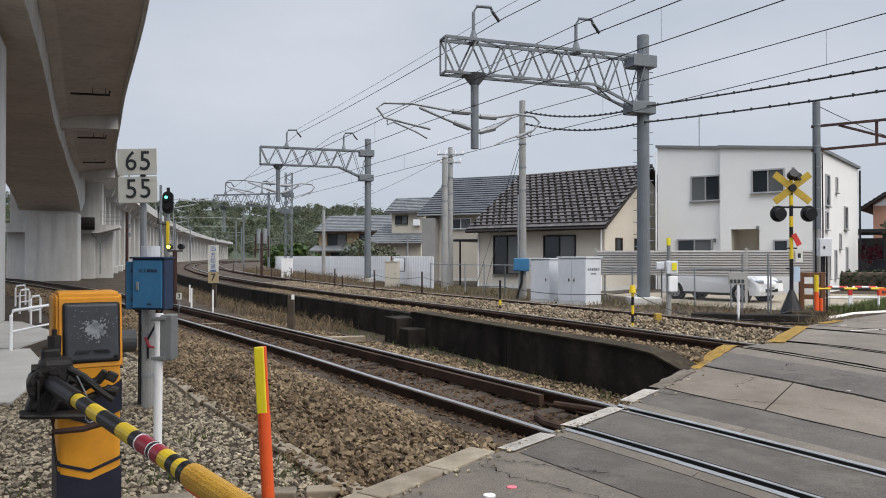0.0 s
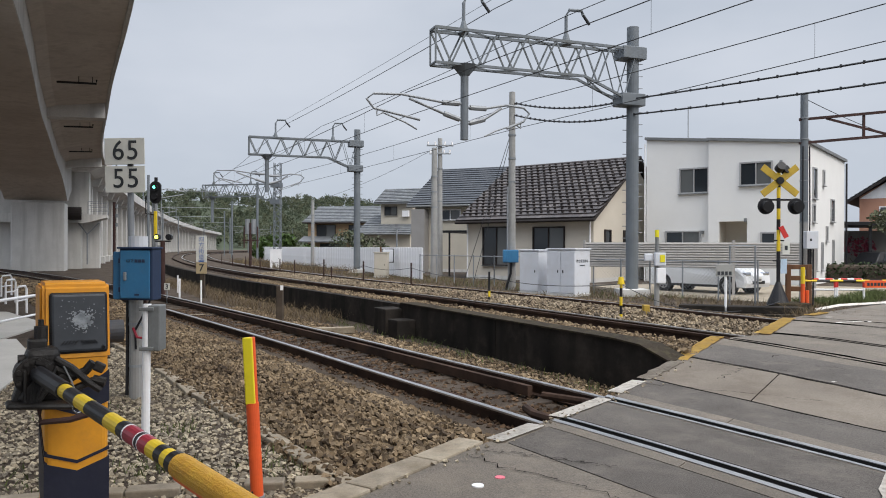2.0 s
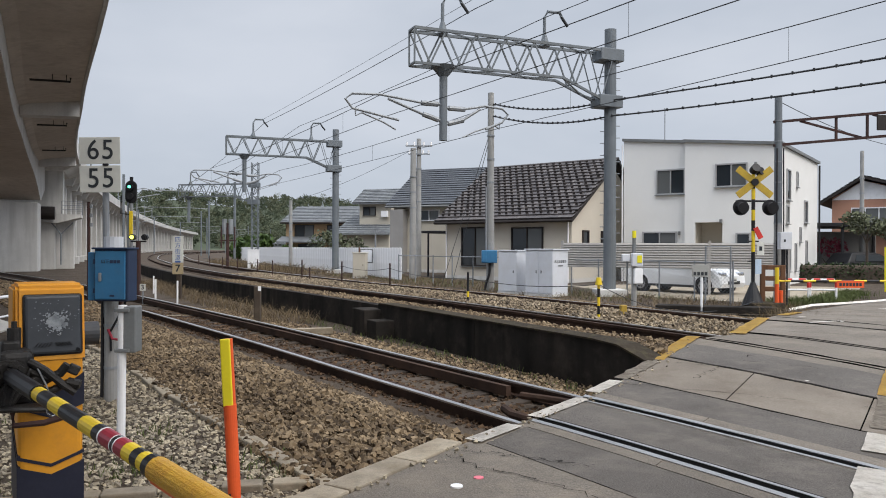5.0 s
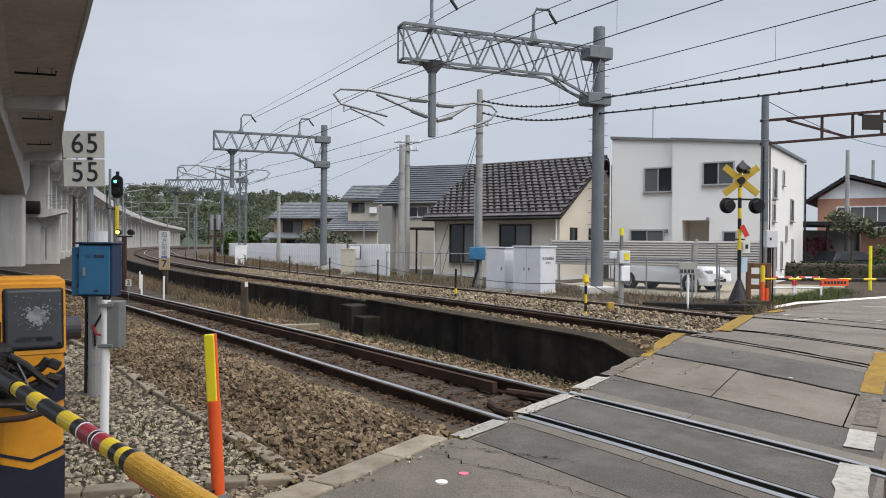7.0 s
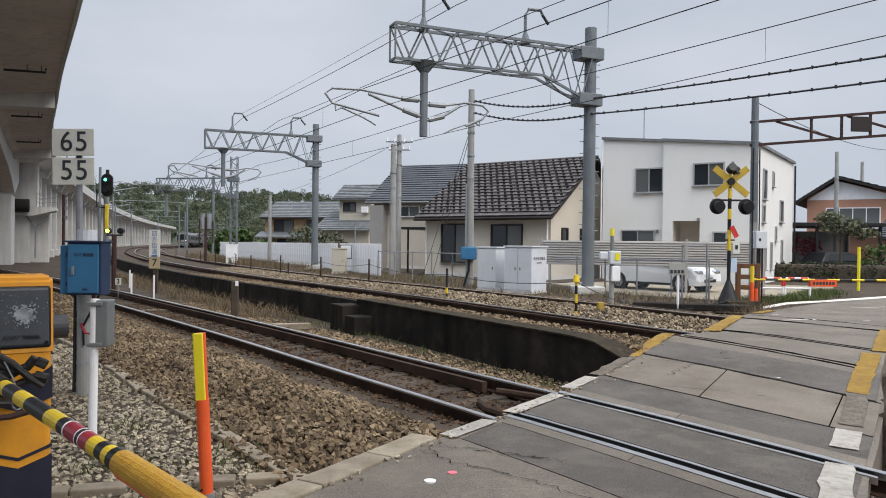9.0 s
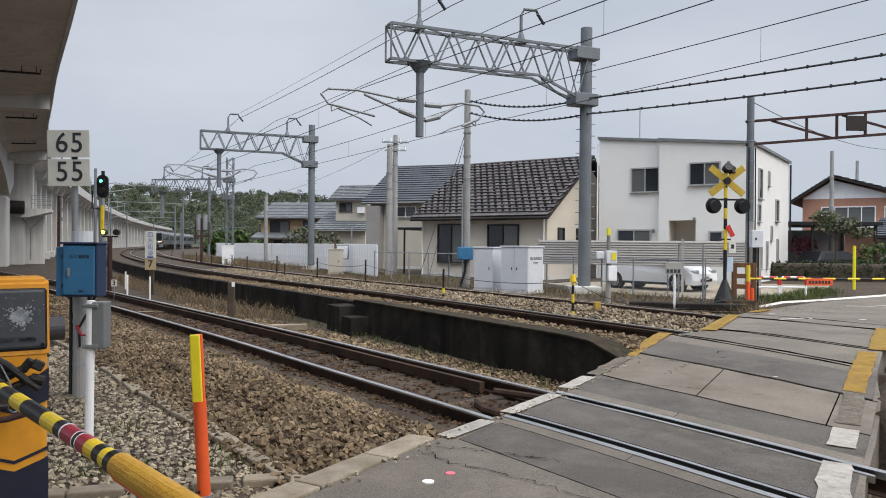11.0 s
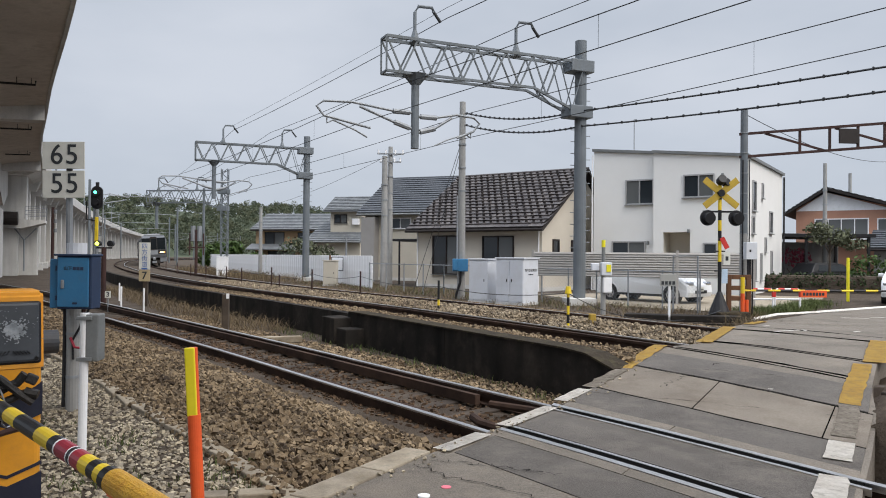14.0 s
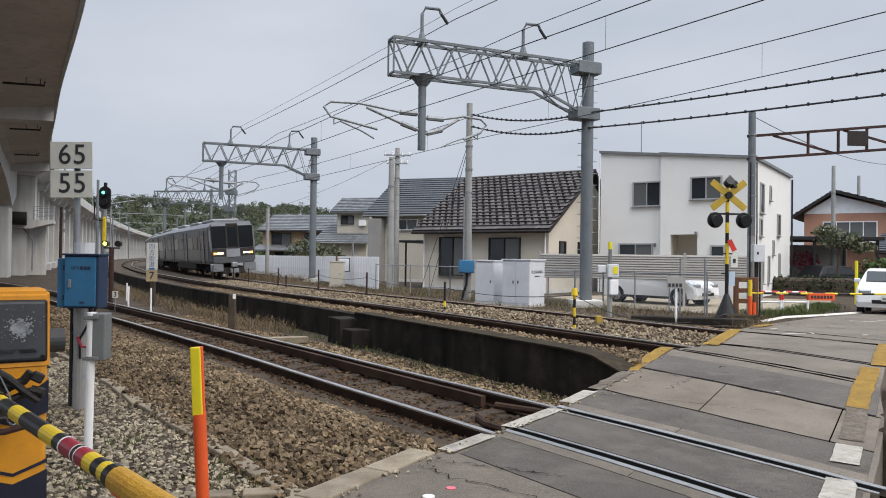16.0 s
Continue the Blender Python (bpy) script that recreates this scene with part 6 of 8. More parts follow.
def pipe_fence(pts, h, step, label, mesh_on=False):
    t = thing("wire_fence", Matrix(), label, "fence", "trackside fences")
    wires = bmesh.new()
    for a, b in zip(pts[:-1], pts[1:]):
        a, b = Vector((*a, -0.12)), Vector((*b, -0.12))
        L = (b - a).length
        n = max(1, round(L / step))
        for k in range(n + 1):
            p = a.lerp(b, k / n)
            part("fence_post", rd(p, p + Vector((0, 0, h)), 0.028, 8), GALV, t)
        part("top_rail", rd(a + Vector((0, 0, h - 0.05)), b + Vector((0, 0, h - 0.05)), 0.02, 8), GALV, t)
        if mesh_on:
            u = -h
            while u < L:
                for sg in (1, -1):
                    x0, x1 = (u, u + h) if sg > 0 else (u + h, u)
                    z0, z1 = 0.05, h - 0.06
                    c0, c1 = min(max(x0, 0), L), min(max(x1, 0), L)
                    if abs(c1 - c0) > 0.02:
                        za = z0 + (z1 - z0) * (c0 - x0) / (x1 - x0)
                        zb = z0 + (z1 - z0) * (c1 - x0) / (x1 - x0)
                        rod(wires, a.lerp(b, c0 / L) + Vector((0, 0, za)), a.lerp(b, c1 / L) + Vector((0, 0, zb)), 0.0032, 3)
                u += 0.14
    if mesh_on:
        part("wire_mesh", wires, GALV, t, "diamond wire mesh")
    return t


pipe_fence([(-0.6, 36.3), (2.6, 31.2), (5.2, 28.2)], 1.35, 1.7, "grey pipe fence in front of the cream house")
pipe_fence([(6.0, 27.6), (7.6, 25.9), (9.9, 22.5)], 1.3, 1.25, "rusting chain-link fence along the parking strip", True)
t = thing("fence_gate_frame", frame_at(9.0, 22.4, 0.75, -0.66), "tall narrow grey pipe gate frame", "gate frame")
part("frame", pipe(bmesh.new(), [(0, 0, 0), (0, 0, 1.75), (0.75, 0, 1.75), (0.75, 0, 0)], 0.03, 8), GALV, t)

# louvred privacy fence before the white house
lf = thing("louvre_fence", frame_at(5.75, 27.6, 0.955, -0.297), "grey-beige horizontal louvre privacy fence", "fence")
LS = finish(bx((0, 0, 0), (2.52, 0.03, 0.075), 0.004))
LS.materials.append(LOUVRE)
for k in range(3):
    for j in range(10):
        ob = new("slat", LS)
        ob.parent = lf
        ob.matrix_basis = Matrix.Translation((1.2 + 2.6 * k, 0, 1.03 + 0.09 * j)) @ Matrix.Rotation(radians(-25), 4, "X")
    part("fence_post", bx((-0.1 + 2.6 * k, 0.02, 0.98), (0.09, 0.09, 1.96), 0.006), LOUVRE, lf)
    part("backing", bx((1.2 + 2.6 * k, 0.05, 1.43), (2.5, 0.01, 0.9)), LOUVRE, lf)
part("fence_post", bx((-0.1 + 7.8, 0.02, 0.98), (0.09, 0.09, 1.96), 0.006), LOUVRE, lf)


pk = thing("parking_strip", Matrix(), "pale concrete parking strip beside the white house", "parking", kind="structure")
part("slab", prism(bmesh.new(), [(8.3, 25.2), (10.6, 22.3), (15.5, 25.5), (19.5, 31.5), (13.0, 34.5), (6.8, 33.0)], "z", -0.3, -0.09), KERB, pk)


# ---- cars ----
def car(m, label, paint, length=3.9, width=1.68, height=1.5, name="car", dark=False):
    """Local y is forward, z up from the ground."""
    t = thing(name, m, label, "car")
    h = length / 2
    prof = [(-h, 0.35), (-h + 0.02, 0.75), (-h + 0.18, 0.98), (-h + 0.55, height - 0.06), (-h + 0.95, height), (0.05, height - 0.01), (0.45, height - 0.1), (h - 0.95, 0.98), (h - 0.35, 0.86), (h - 0.04, 0.66), (h, 0.4), (h - 0.06, 0.24), (-h + 0.05, 0.24)]
    bm = bmesh.new()
    rings = []
    for fx in (-1.0, -0.94, -0.5, 0.5, 0.94, 1.0):
        ring = []
        for y, z in prof:
            k = fx
            x = k * width / 2
            if z > 0.95:
                x *= 1 - 0.22 * (z - 0.95) / (height - 0.95)
            pull = 0.10 if abs(fx) == 1.0 else 0.0
            ring.append(bm.verts.new((x, y * (1 - pull * 0.35) if abs(y) > h - 0.5 else y, z - pull * (0.25 if z > 0.6 else -0.2))))
        rings.append(ring)
    n = len(prof)
    for a, b in zip(rings[:-1], rings[1:]):
        for k in range(n):
            bm.faces.new((a[k], a[(k + 1) % n], b[(k + 1) % n], b[k]))
    bm.faces.new(rings[0])
    bm.faces.new(rings[-1])
    part("body", bm, paint, t, smooth=False)
    gw = width * 0.76
    part("windscreen", prism(bmesh.new(), [(0.50, height - 0.115), (h - 0.98, 1.0), (h - 0.97, 1.03), (0.50, height - 0.085)], "x", -gw / 2, gw / 2), WINDSHIELD, t, "dark raked windscreen")
    for sx in (-1, 1):
        bm = bmesh.new()
        x0 = sx * width / 2
        q = [(-h + 0.62, 1.0), (h - 1.15, 1.0), (0.42, height - 0.14), (-h + 0.85, height - 0.12)]
        vs = [[bm.verts.new((x0 * (1 - 0.22 * (z - 0.95) / (height - 0.95)) + sx * o, y, z - 0.02)) for y, z in q] for o in (-0.03, 0.012)]
        bm.faces.new(vs[0]), bm.faces.new(vs[1])
        for k in range(4):
            bm.faces.new((vs[0][k], vs[0][(k + 1) % 4], vs[1][(k + 1) % 4], vs[1][k]))
        part("side_window", bm, WINDSHIELD, t)
        part("mirror", bx((sx * (width / 2 + 0.06), h - 1.2, 1.03), (0.18, 0.1, 0.13), 0.03), paint, t)
        part("headlight", bx((sx * (width / 2 - 0.24), h - 0.13, 0.72), (0.36, 0.2, 0.15), 0.05), CHROME, t, "clear headlight")
        part("sill_strip", bx((sx * (width / 2 - 0.005), 0, 0.27), (0.03, length * 0.56, 0.09), 0.01), BLACK, t)
        for y in (-h + 0.68, h - 0.72):
            wh = part("wheel", rd((sx * (width / 2 - 0.17), y, 0.3), (sx * (width / 2 + 0.01), y, 0.3), 0.3, 24), RUBBER, t, "black tyre")
            part("rim", rd((sx * (width / 2 + 0.005), y, 0.3), (sx * (width / 2 + 0.018), y, 0.3), 0.2, 20), CHROME, wh, "silver wheel cover")
            for k in range(6):
                a = k * math.pi / 3
                part("slot", rd((sx * (width / 2 + 0.016), y + 0.13 * math.cos(a), 0.3 + 0.13 * math.sin(a)), (sx * (width / 2 + 0.021), y + 0.13 * math.cos(a), 0.3 + 0.13 * math.sin(a)), 0.035, 8), BLACK, wh)
            part("arch", rd((sx * (width / 2 - 0.2), y, 0.31), (sx * (width / 2 + 0.002), y, 0.31), 0.35, 24), BLACK, t, "dark wheel arch")
    part("grille", bx((0, h - 0.015, 0.42), (width * 0.5, 0.04, 0.12), 0.02), BLACK, t)
    part("number_bar", bx((0, h + 0.012, 0.52), (0.33, 0.012, 0.16), 0.004), SIGN_WHITE, t)
    part("number_bar", bx((0, h + 0.02, 0.51), (0.26, 0.006, 0.06)), GREYTRIM, t)
    return t


car(frame_at(10.0, 27.9, 0.62, 0.78, -0.1) @ pose(0, 0, 0, 0, 0, 165), "white compact car parked behind the chain-link fence", CARWHITE, 4.1, name="parked_car") .matrix_basis = \
    Matrix.Translation((10.45, 28.1, -0.085)) @ Matrix.Rotation(math.atan2(-1.66, -2.2), 4, "Z")
car(Matrix.Translation((26.5, 42.5, -0.1)) @ Matrix.Rotation(radians(-75), 4, "Z"), "black car parked under the dark carport", BLACK, 4.3, name="parked_black_car")
ROADCAR = car(Matrix.Translation((15.2, 22.6, -0.02)), "white hatchback waiting at the closed crossing gate", CARWHITE, 3.9, height=1.42, name="white_hatchback")


# ---- far side of the crossing ----
def crossing_signal():
    t = thing("crossing_signal", Matrix.Translation((9.45, 20.2, 0.02)), "level crossing signal with yellow crossbuck and two round lamps", "crossing signal")
    n = 12
    for k in range(n):
        part("band", rd((0, 0, 0.3 + 0.29 * k), (0, 0, 0.3 + 0.29 * (k + 1)), 0.05, 12), (BLACK, YELLOW)[k % 2] if k > 5 else (BLACK if k < 4 else YELLOW), t)
    part("skirt", rd((0, 0, 0), (0, 0, 0.62), 0.30, 16, 0.06), BLACK, t, "black conical base")
    part("base_block", bx((0.25, -0.1, -0.04), (0.9, 0.7, 0.22), 0.03), MOSSY, t)
    for a in (38, -38):
        part("crossbuck_arm", bx((0, -0.07, 3.38), (1.22, 0.02, 0.19), 0.005, Matrix.Rotation(radians(a), 4, "Y")), DULL_YELLOW, t, "yellow crossbuck board")
    part("hub", rd((0, -0.12, 3.38), (0, 0.02, 3.38), 0.1, 12), BLACK, t)
    part("bell", rd((0, 0, 3.7), (0, -0.18, 3.78), 0.12, 14), BLACK, t)
    part("bell", rd((0.14, 0.05, 3.66), (0.2, -0.08, 3.7), 0.11, 14), BLACK, t)
    part("lamp_bar", bx((0, -0.02, 2.86), (1.0, 0.05, 0.05)), BLACK, t)
    for x in (-0.40, 0.42):
        part("lamp_plate", rd((x, -0.12, 2.68), (x, -0.09, 2.68), 0.22, 24), BLACK, t, "round black lamp plate")
        part("lamp_hood", rd((x, -0.3, 2.66), (x, -0.1, 2.68), 0.15, 18), BLACK, t)
        part("hanger", rd((x, -0.05, 2.68), (x, -0.03, 2.88), 0.025, 6), BLACK, t)
    part("small_plate", bx((0.18, -0.06, 1.55), (0.2, 0.02, 0.36), 0.004), SIGN_WHITE, t)
    part("lettering_bar", bx((0.18, -0.075, 1.55), (0.08, 0.004, 0.12)), INK, t)
    part("small_plate", bx((0.12, -0.06, 1.05), (0.17, 0.02, 0.4), 0.004), mat("pale_blue_plate", (0.5, 0.62, 0.75), 0.5), t)
    part("red_arrow_plate", bx((0.1, -0.09, 1.98), (0.14, 0.02, 0.34), 0.004, Matrix.Rotation(radians(-28), 4, "Y")), RED, t, "red arrow plate")
    for z in (1.75, 1.2):
        part("clamp", bx((0, 0, z), (0.3, 0.06, 0.04), 0.005), BLACK, t)


crossing_signal()
bd = thing("wooden_guard_frame", Matrix.Translation((10.15, 20.6, -0.02)) @ Matrix.Rotation(radians(-12), 4, "Z"), "brown timber guard frame by the gate", "guard frame")
for x in (-0.22, 0.32):
    part("upright", bx((x, 0, 0.56), (0.13, 0.12, 1.14), 0.015), WOOD, bd)
for z in (1.06, 0.75, 0.45):
    part("rail_board", bx((0.05, -0.01, z), (0.62, 0.07, 0.13), 0.01), WOOD, bd)
mp = thing("orange_bollard", Matrix.Translation((10.05, 20.05, 0.0)), "orange and yellow bollard at the road edge", "bollard")
part("tube", rd((0, 0, 0), (0, 0, 0.6), 0.055, 12), VERMILION, mp)
part("tube", rd((0, 0, 0.6), (0, 0, 1.05), 0.055, 12), YELLOW, mp)
part("tube", rd((0.12, 0, 0), (0.12, 0, 0.42), 0.05, 12), VERMILION, mp)
far_arm = thing("far_gate_arm", Matrix.Translation((10.3, 20.5, 0.66)), "thin black and yellow lowered arm across the far lane", "gate arm", "crossing gate arms")
for k in range(22):
    u = 0.36 * k
    part("stripe", rd((u * 0.985, -0.05 * u, 0.004 * u), ((u + 0.36) * 0.985, -0.05 * (u + 0.36), 0.004 * (u + 0.36)), 0.03, 8), (YELLOW, BLACK)[k % 2], far_arm)
sg = part("sign", bx((2.0, -0.16, -0.08), (0.78, 0.02, 0.2), 0.004), VERMILION, far_arm, "orange sign hung on the arm")
for k in range(7):
    part("lettering_bar", bx((1.71 + 0.095 * k, -0.172, -0.085), (0.07, 0.004, 0.085)), INK, sg)
t = thing("gate_box", Matrix.Translation((10.75, 21.1, -0.05)), "grey control box strapped to the dark pole", "control box")
part("case", bx((-0.05, -0.2, 1.85), (0.34, 0.2, 0.5), 0.015), CABINET, t)
part("latch", bx((-0.1, -0.305, 1.85), (0.05, 0.01, 0.07)), BLACK, t)
for k in range(3):
    part("conduit", rd((-0.1 + 0.07 * k, -0.16, 0), (-0.1 + 0.07 * k, -0.16, 1.6), 0.025, 6), BLACK, t)
tp = thing("warning_beam_pole", Matrix.Translation((10.75, 21.4, -0.1)), "dark wooden pole carrying a rusty height-limit truss", "height limit frame")
part("pole", rd((0, 0, 0), (0, 0, 2.4), 0.12, 14, 0.115), POLE_CONC, tp)
part("pole", rd((0, 0, 2.4), (0, 0, 6.1), 0.115, 14, 0.105), POLE_GREY, tp)
for x_ in (-0.09, 0.1):
    part("cable", pipe(bmesh.new(), [(x_, -0.11, 0.3), (x_ * 1.1, -0.125, 2.6), (x_, -0.115, 4.6)], 0.022, 6), BLACK, tp, "dark cable strapped to the pole")
for k in range(9):
    part("pole_band", rd((0, 0, 0.6 + 0.6 * k), (0, 0, 0.63 + 0.6 * k), 0.123, 14), GALV, tp)
TRUSS_D = Vector((0.985, -0.17, 0.075))
for z in (5.38, 4.70):
    part("chord", bar(bmesh.new(), Vector((-0.15, 0, z)), Vector((0, 0, z)) + TRUSS_D * 9, 0.06, 0.075), RUST_BEAM, tp, "rusty brown chord")
for u, v in ((0.6, 2.3), (2.6, 4.3), (5.0, 6.6)):
    part("diagonal", bar(bmesh.new(), Vector((0, 0, 5.36)) + TRUSS_D * u, Vector((0, 0, 4.72)) + TRUSS_D * v, 0.06, 0.06), RUST_BEAM, tp)
for u in (1.6, 2.45, 3.25, 4.0):
    part("hanger_bar", bar(bmesh.new(), Vector((0, 0, 5.36)) + TRUSS_D * u, Vector((0, 0, 4.72)) + TRUSS_D * u, 0.06, 0.06), RUST_BEAM, tp)
part("height_board", bx(Vector((0, -0.08, 5.08)) + TRUSS_D * 2.95, (0.62, 0.05, 0.44), 0.01), TRIM_DARK, tp, "dark sign board")
for x0 in (11.7, 12.6):
    t = thing("guard_pipe", frame_at(x0, 23.0, 0.98, -0.1, -0.1), "red and white striped guard pipe hoop", "guard rail", "guard pipes")
    part("hoop", pipe(bmesh.new(), [(0, 0, 0), (0, 0, 0.62), (0.06, 0, 0.7), (0.74, 0, 0.7), (0.8, 0, 0.62), (0.8, 0, 0)], 0.035, 10), WHITE, t)
    part("mid_rail", rd((0, 0, 0.38), (0.8, 0, 0.38), 0.03, 8), WHITE, t)
    for a, b in (((0, 0, 0.45), (0, 0, 0.62)), ((0.8, 0, 0.45), (0.8, 0, 0.62)), ((0.1, 0, 0.7), (0.3, 0, 0.7)), ((0.5, 0, 0.7), (0.72, 0, 0.7))):
        part("red_band", rd(a, b, 0.039, 10), RED, t)
t = thing("notice_board", Matrix.Translation((7.35, 18.55, -0.02)), "white post with a grey notice plate", "notice")
part("post", rd((0, 0, 0), (0, 0, 0.95), 0.035, 8), WHITE, t)
part("plate", bx((-0.05, -0.04, 1.02), (0.42, 0.015, 0.3), 0.004), mat("grey_plate", (0.36, 0.36, 0.34), 0.6), t)
for k in range(4):
    part("lettering_bar", bx((-0.19 + 0.095 * k, -0.05, 0.95), (0.07, 0.004, 0.09)), INK, t)
t = thing("terminal_box_post", Matrix.Translation((6.15, 20.3, -0.05)), "post with white and yellow terminal boxes", "terminal box")
part("post", rd((0, 0, 0), (0, 0, 1.3), 0.07, 10), POLE_CONC, t)
part("post", rd((0, 0, 1.3), (0, 0, 1.9), 0.05, 10), GREYTRIM, t)
part("cap", rd((0, 0, 1.9), (0, 0, 2.1), 0.055, 10), LEMON, t)
part("case", bx((0.05, -0.1, 1.3), (0.3, 0.14, 0.36), 0.02), CABINET, t)
part("label_plate", bx((0.1, -0.18, 1.32), (0.13, 0.01, 0.2)), LEMON, t)
part("case", bx((0.08, -0.1, 0.85), (0.24, 0.12, 0.42), 0.02), WHITE, t)
part("case", bx((-0.24, -0.02, 1.35), (0.22, 0.1, 0.2), 0.02), CABINET, t)
tr = thing("drain_lids", Matrix(), "row of worn concrete trough lids by the far rail", "trough lid", kind="structure")
for x, y, w, an in ((7.9, 18.5, 1.0, -0.3), (6.9, 18.9, 1.1, -0.5), (8.7, 18.3, 0.8, -0.2)):
    part("lid", bx((x, y, 0.03), (w, 0.5, 0.16), 0.02, Matrix.Rotation(an, 4, "Z")), BLACKWALL, tr)
t = thing("yellow_pole", Matrix.Translation((18.6, 28.4, -0.1)), "tall lemon-yellow guard pole at the roadside", "pole")
part("pole", rd((0, 0, 0), (0, 0, 1.75), 0.06, 10), LEMON, t)
cp = thing("dark_carport", frame_at(21.8, 43.0, 0.97, -0.2, -0.1), "dark open carport beside the white house", "carport")
part("roof", bx((3.5, 2.5, 3.1), (7.4, 5.4, 0.22), 0.02), BLACK, cp)
for x in (0.1, 3.4, 6.9):
    for y in (0.1, 4.9):
        part("post", bx((x, y, 1.5), (0.14, 0.14, 3.0)), BLACK, cp)
part("back_wall", bx((3.5, 5.1, 1.4), (7.2, 0.12, 2.8)), GREYSIDE, cp)


# ---- foliage ----
def leaf_mesh(name, groups, size, material, parent=None, seed=1):
    """groups: (centre, radii, count) of leaf clumps, written in one go."""
    rng = np.random.RandomState(seed)
    cs = []
    for c, r, n in groups:
        v = rng.normal(size=(n, 3))
        v /= np.linalg.norm(v, axis=1, keepdims=True)
        cs.append(np.array(c) + v * np.array(r) * rng.uniform(0.5, 1.0, (n, 1)))
    c = np.concatenate(cs)
    n = len(c)
    a = rng.normal(size=(n, 3))
    a /= np.linalg.norm(a, axis=1, keepdims=True)
    b = np.cross(a, rng.normal(size=(n, 3)))
    b /= np.linalg.norm(b, axis=1, keepdims=True)
    s_ = size * rng.uniform(0.55, 1.35, (n, 1))
    v = np.stack([c - a * s_ - 0.5 * b * s_, c - 0.9 * b * s_, c + a * s_ + 0.1 * b * s_, c + 0.1 * a * s_ + 0.9 * b * s_], 1).reshape(-1, 3)
    me = bpy.data.meshes.new(name)
    me.from_pydata(v.tolist(), [], np.arange(4 * n).reshape(n, 4).tolist())
    me.materials.append(material)
    ob = new(name, me)
    ob.parent = parent
    return ob


def hill_height(x, y):
    d = math.hypot(x, y)
    az = math.degrees(math.atan2(x, y))
    d /= 1.9
    base = smooth01((d - 230) / 130)
    prof = 16.4 - 0.16 * az + 0.9 * math.sin(az * 0.63) + 0.5 * math.sin(az * 1.7)
    left = smooth01((11 - az) / 10)
    return 1.9 * base * prof * left * (1.0 + 0.12 * math.sin(d * 0.02))


def build_hill():
    bm = bmesh.new()
    rows = []
    for i in range(44):
        az = radians(-52 + 62 * i / 43)
        rows.append([bm.verts.new((d * math.sin(az), d * math.cos(az), hill_height(d * math.sin(az), d * math.cos(az)) - 0.6)) for d in (428, 475, 522, 570, 627, 684, 798, 990)])
    for a, b in zip(rows[:-1], rows[1:]):
        for k in range(7):
            bm.faces.new((a[k], a[k + 1], b[k + 1], b[k]))
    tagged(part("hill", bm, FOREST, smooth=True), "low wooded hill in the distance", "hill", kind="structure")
    rng = random.Random(11)
    dark, light, trunks = [], [], bmesh.new()
    for _ in range(2300):
        az, d = radians(rng.uniform(-40, 9)), rng.uniform(430, 705)
        x, y = d * math.sin(az), d * math.cos(az)
        z = hill_height(x, y)
        if z < 0.4 and rng.random() < 0.5:
            continue
        h, r = rng.uniform(7, 11), rng.uniform(2.8, 4.8)
        lst = light if rng.random() < 0.38 else dark
        for k in range(4):
            rr = r * rng.uniform(0.45, 0.75)
            lst.append(((x + rng.uniform(-r, r) * 0.55, y + rng.uniform(-r, r) * 0.55, z + h * rng.uniform(0.45, 0.95)), (rr, rr, rr * 0.85), 26))
        lst.append(((x, y, z + h * 0.45), (r * 0.9, r * 0.9, h * 0.4), 30))
    tagged(leaf_mesh("hill_forest", dark, 0.5, FOREST, seed=2), "dark green mixed woodland on the hill, greyed by painted haze", "woods", kind="stuff")
    tagged(leaf_mesh("budding_forest", light, 0.48, FOREST_OLIVE, seed=3), "olive and brownish budding trees on the hill, greyed by painted haze", "woods", kind="stuff")


build_hill()


def bush(name, x, y, groups, label, material=GREEN_LEAF, size=0.09, seed=5, trunk=0.6):
    t = thing(name, Matrix.Translation((x, y, -0.1)), label, "bush" if "bush" in name or "hedge" in name else "tree")
    leaf_mesh("crown", groups, size, material, t, seed)
    part("trunk", rd((0, 0, 0), (0, 0, trunk), 0.08, 8, 0.05), BARK, t)
    for k in range(3):
        part("limb", rd((0, 0, trunk * 0.9), (0.4 * math.cos(k * 2.1), 0.4 * math.sin(k * 2.1), trunk + 0.5), 0.04, 6, 0.02), BARK, t)
    return t


bush("round_bush", -19.5, 92, [((0, 0, 1.6), (2.6, 2.0, 1.7), 900), ((1.4, 0, 2.4), (1.4, 1.2, 1.0), 350), ((-1.2, 0, 1.2), (1.6, 1.4, 1.2), 350)], "fresh green rounded bush by the white fence", size=0.2)
bush("round_bush", -13.4, 82, [((0, 0, 0.9), (1.5, 1.2, 1.1), 500)], "green garden bush near the country house", size=0.16, seed=6)
bush("garden_tree", -5.0, 60, [((0, 0, 1.6), (1.5, 1.2, 1.1), 500), ((0.9, 0, 1.1), (1.2, 1, 0.8), 300), ((-1.2, 0, 2.3), (0.9, 0.8, 0.6), 220)], "clipped garden tree behind the white fence", FOREST_OLIVE, 0.12, 7, 1.2)
bush("garden_tree", -7.6, 66, [((0, 0, 2.0), (1.6, 1.2, 1.3), 500), ((1.4, 0, 1.4), (1.0, 1, 0.8), 250)], "layered dark garden pine behind the fence", FOREST, 0.12, 8, 1.4)
bush("garden_tree", 23.6, 37.6, [((0, 0, 2.9), (1.3, 1.1, 0.5), 420), ((1.2, 0, 2.5), (0.9, 0.8, 0.35), 220), ((-0.6, 0, 3.3), (0.8, 0.7, 0.35), 200)], "layered garden pine beside the white house", FOREST_OLIVE, 0.09, 9, 2.2)
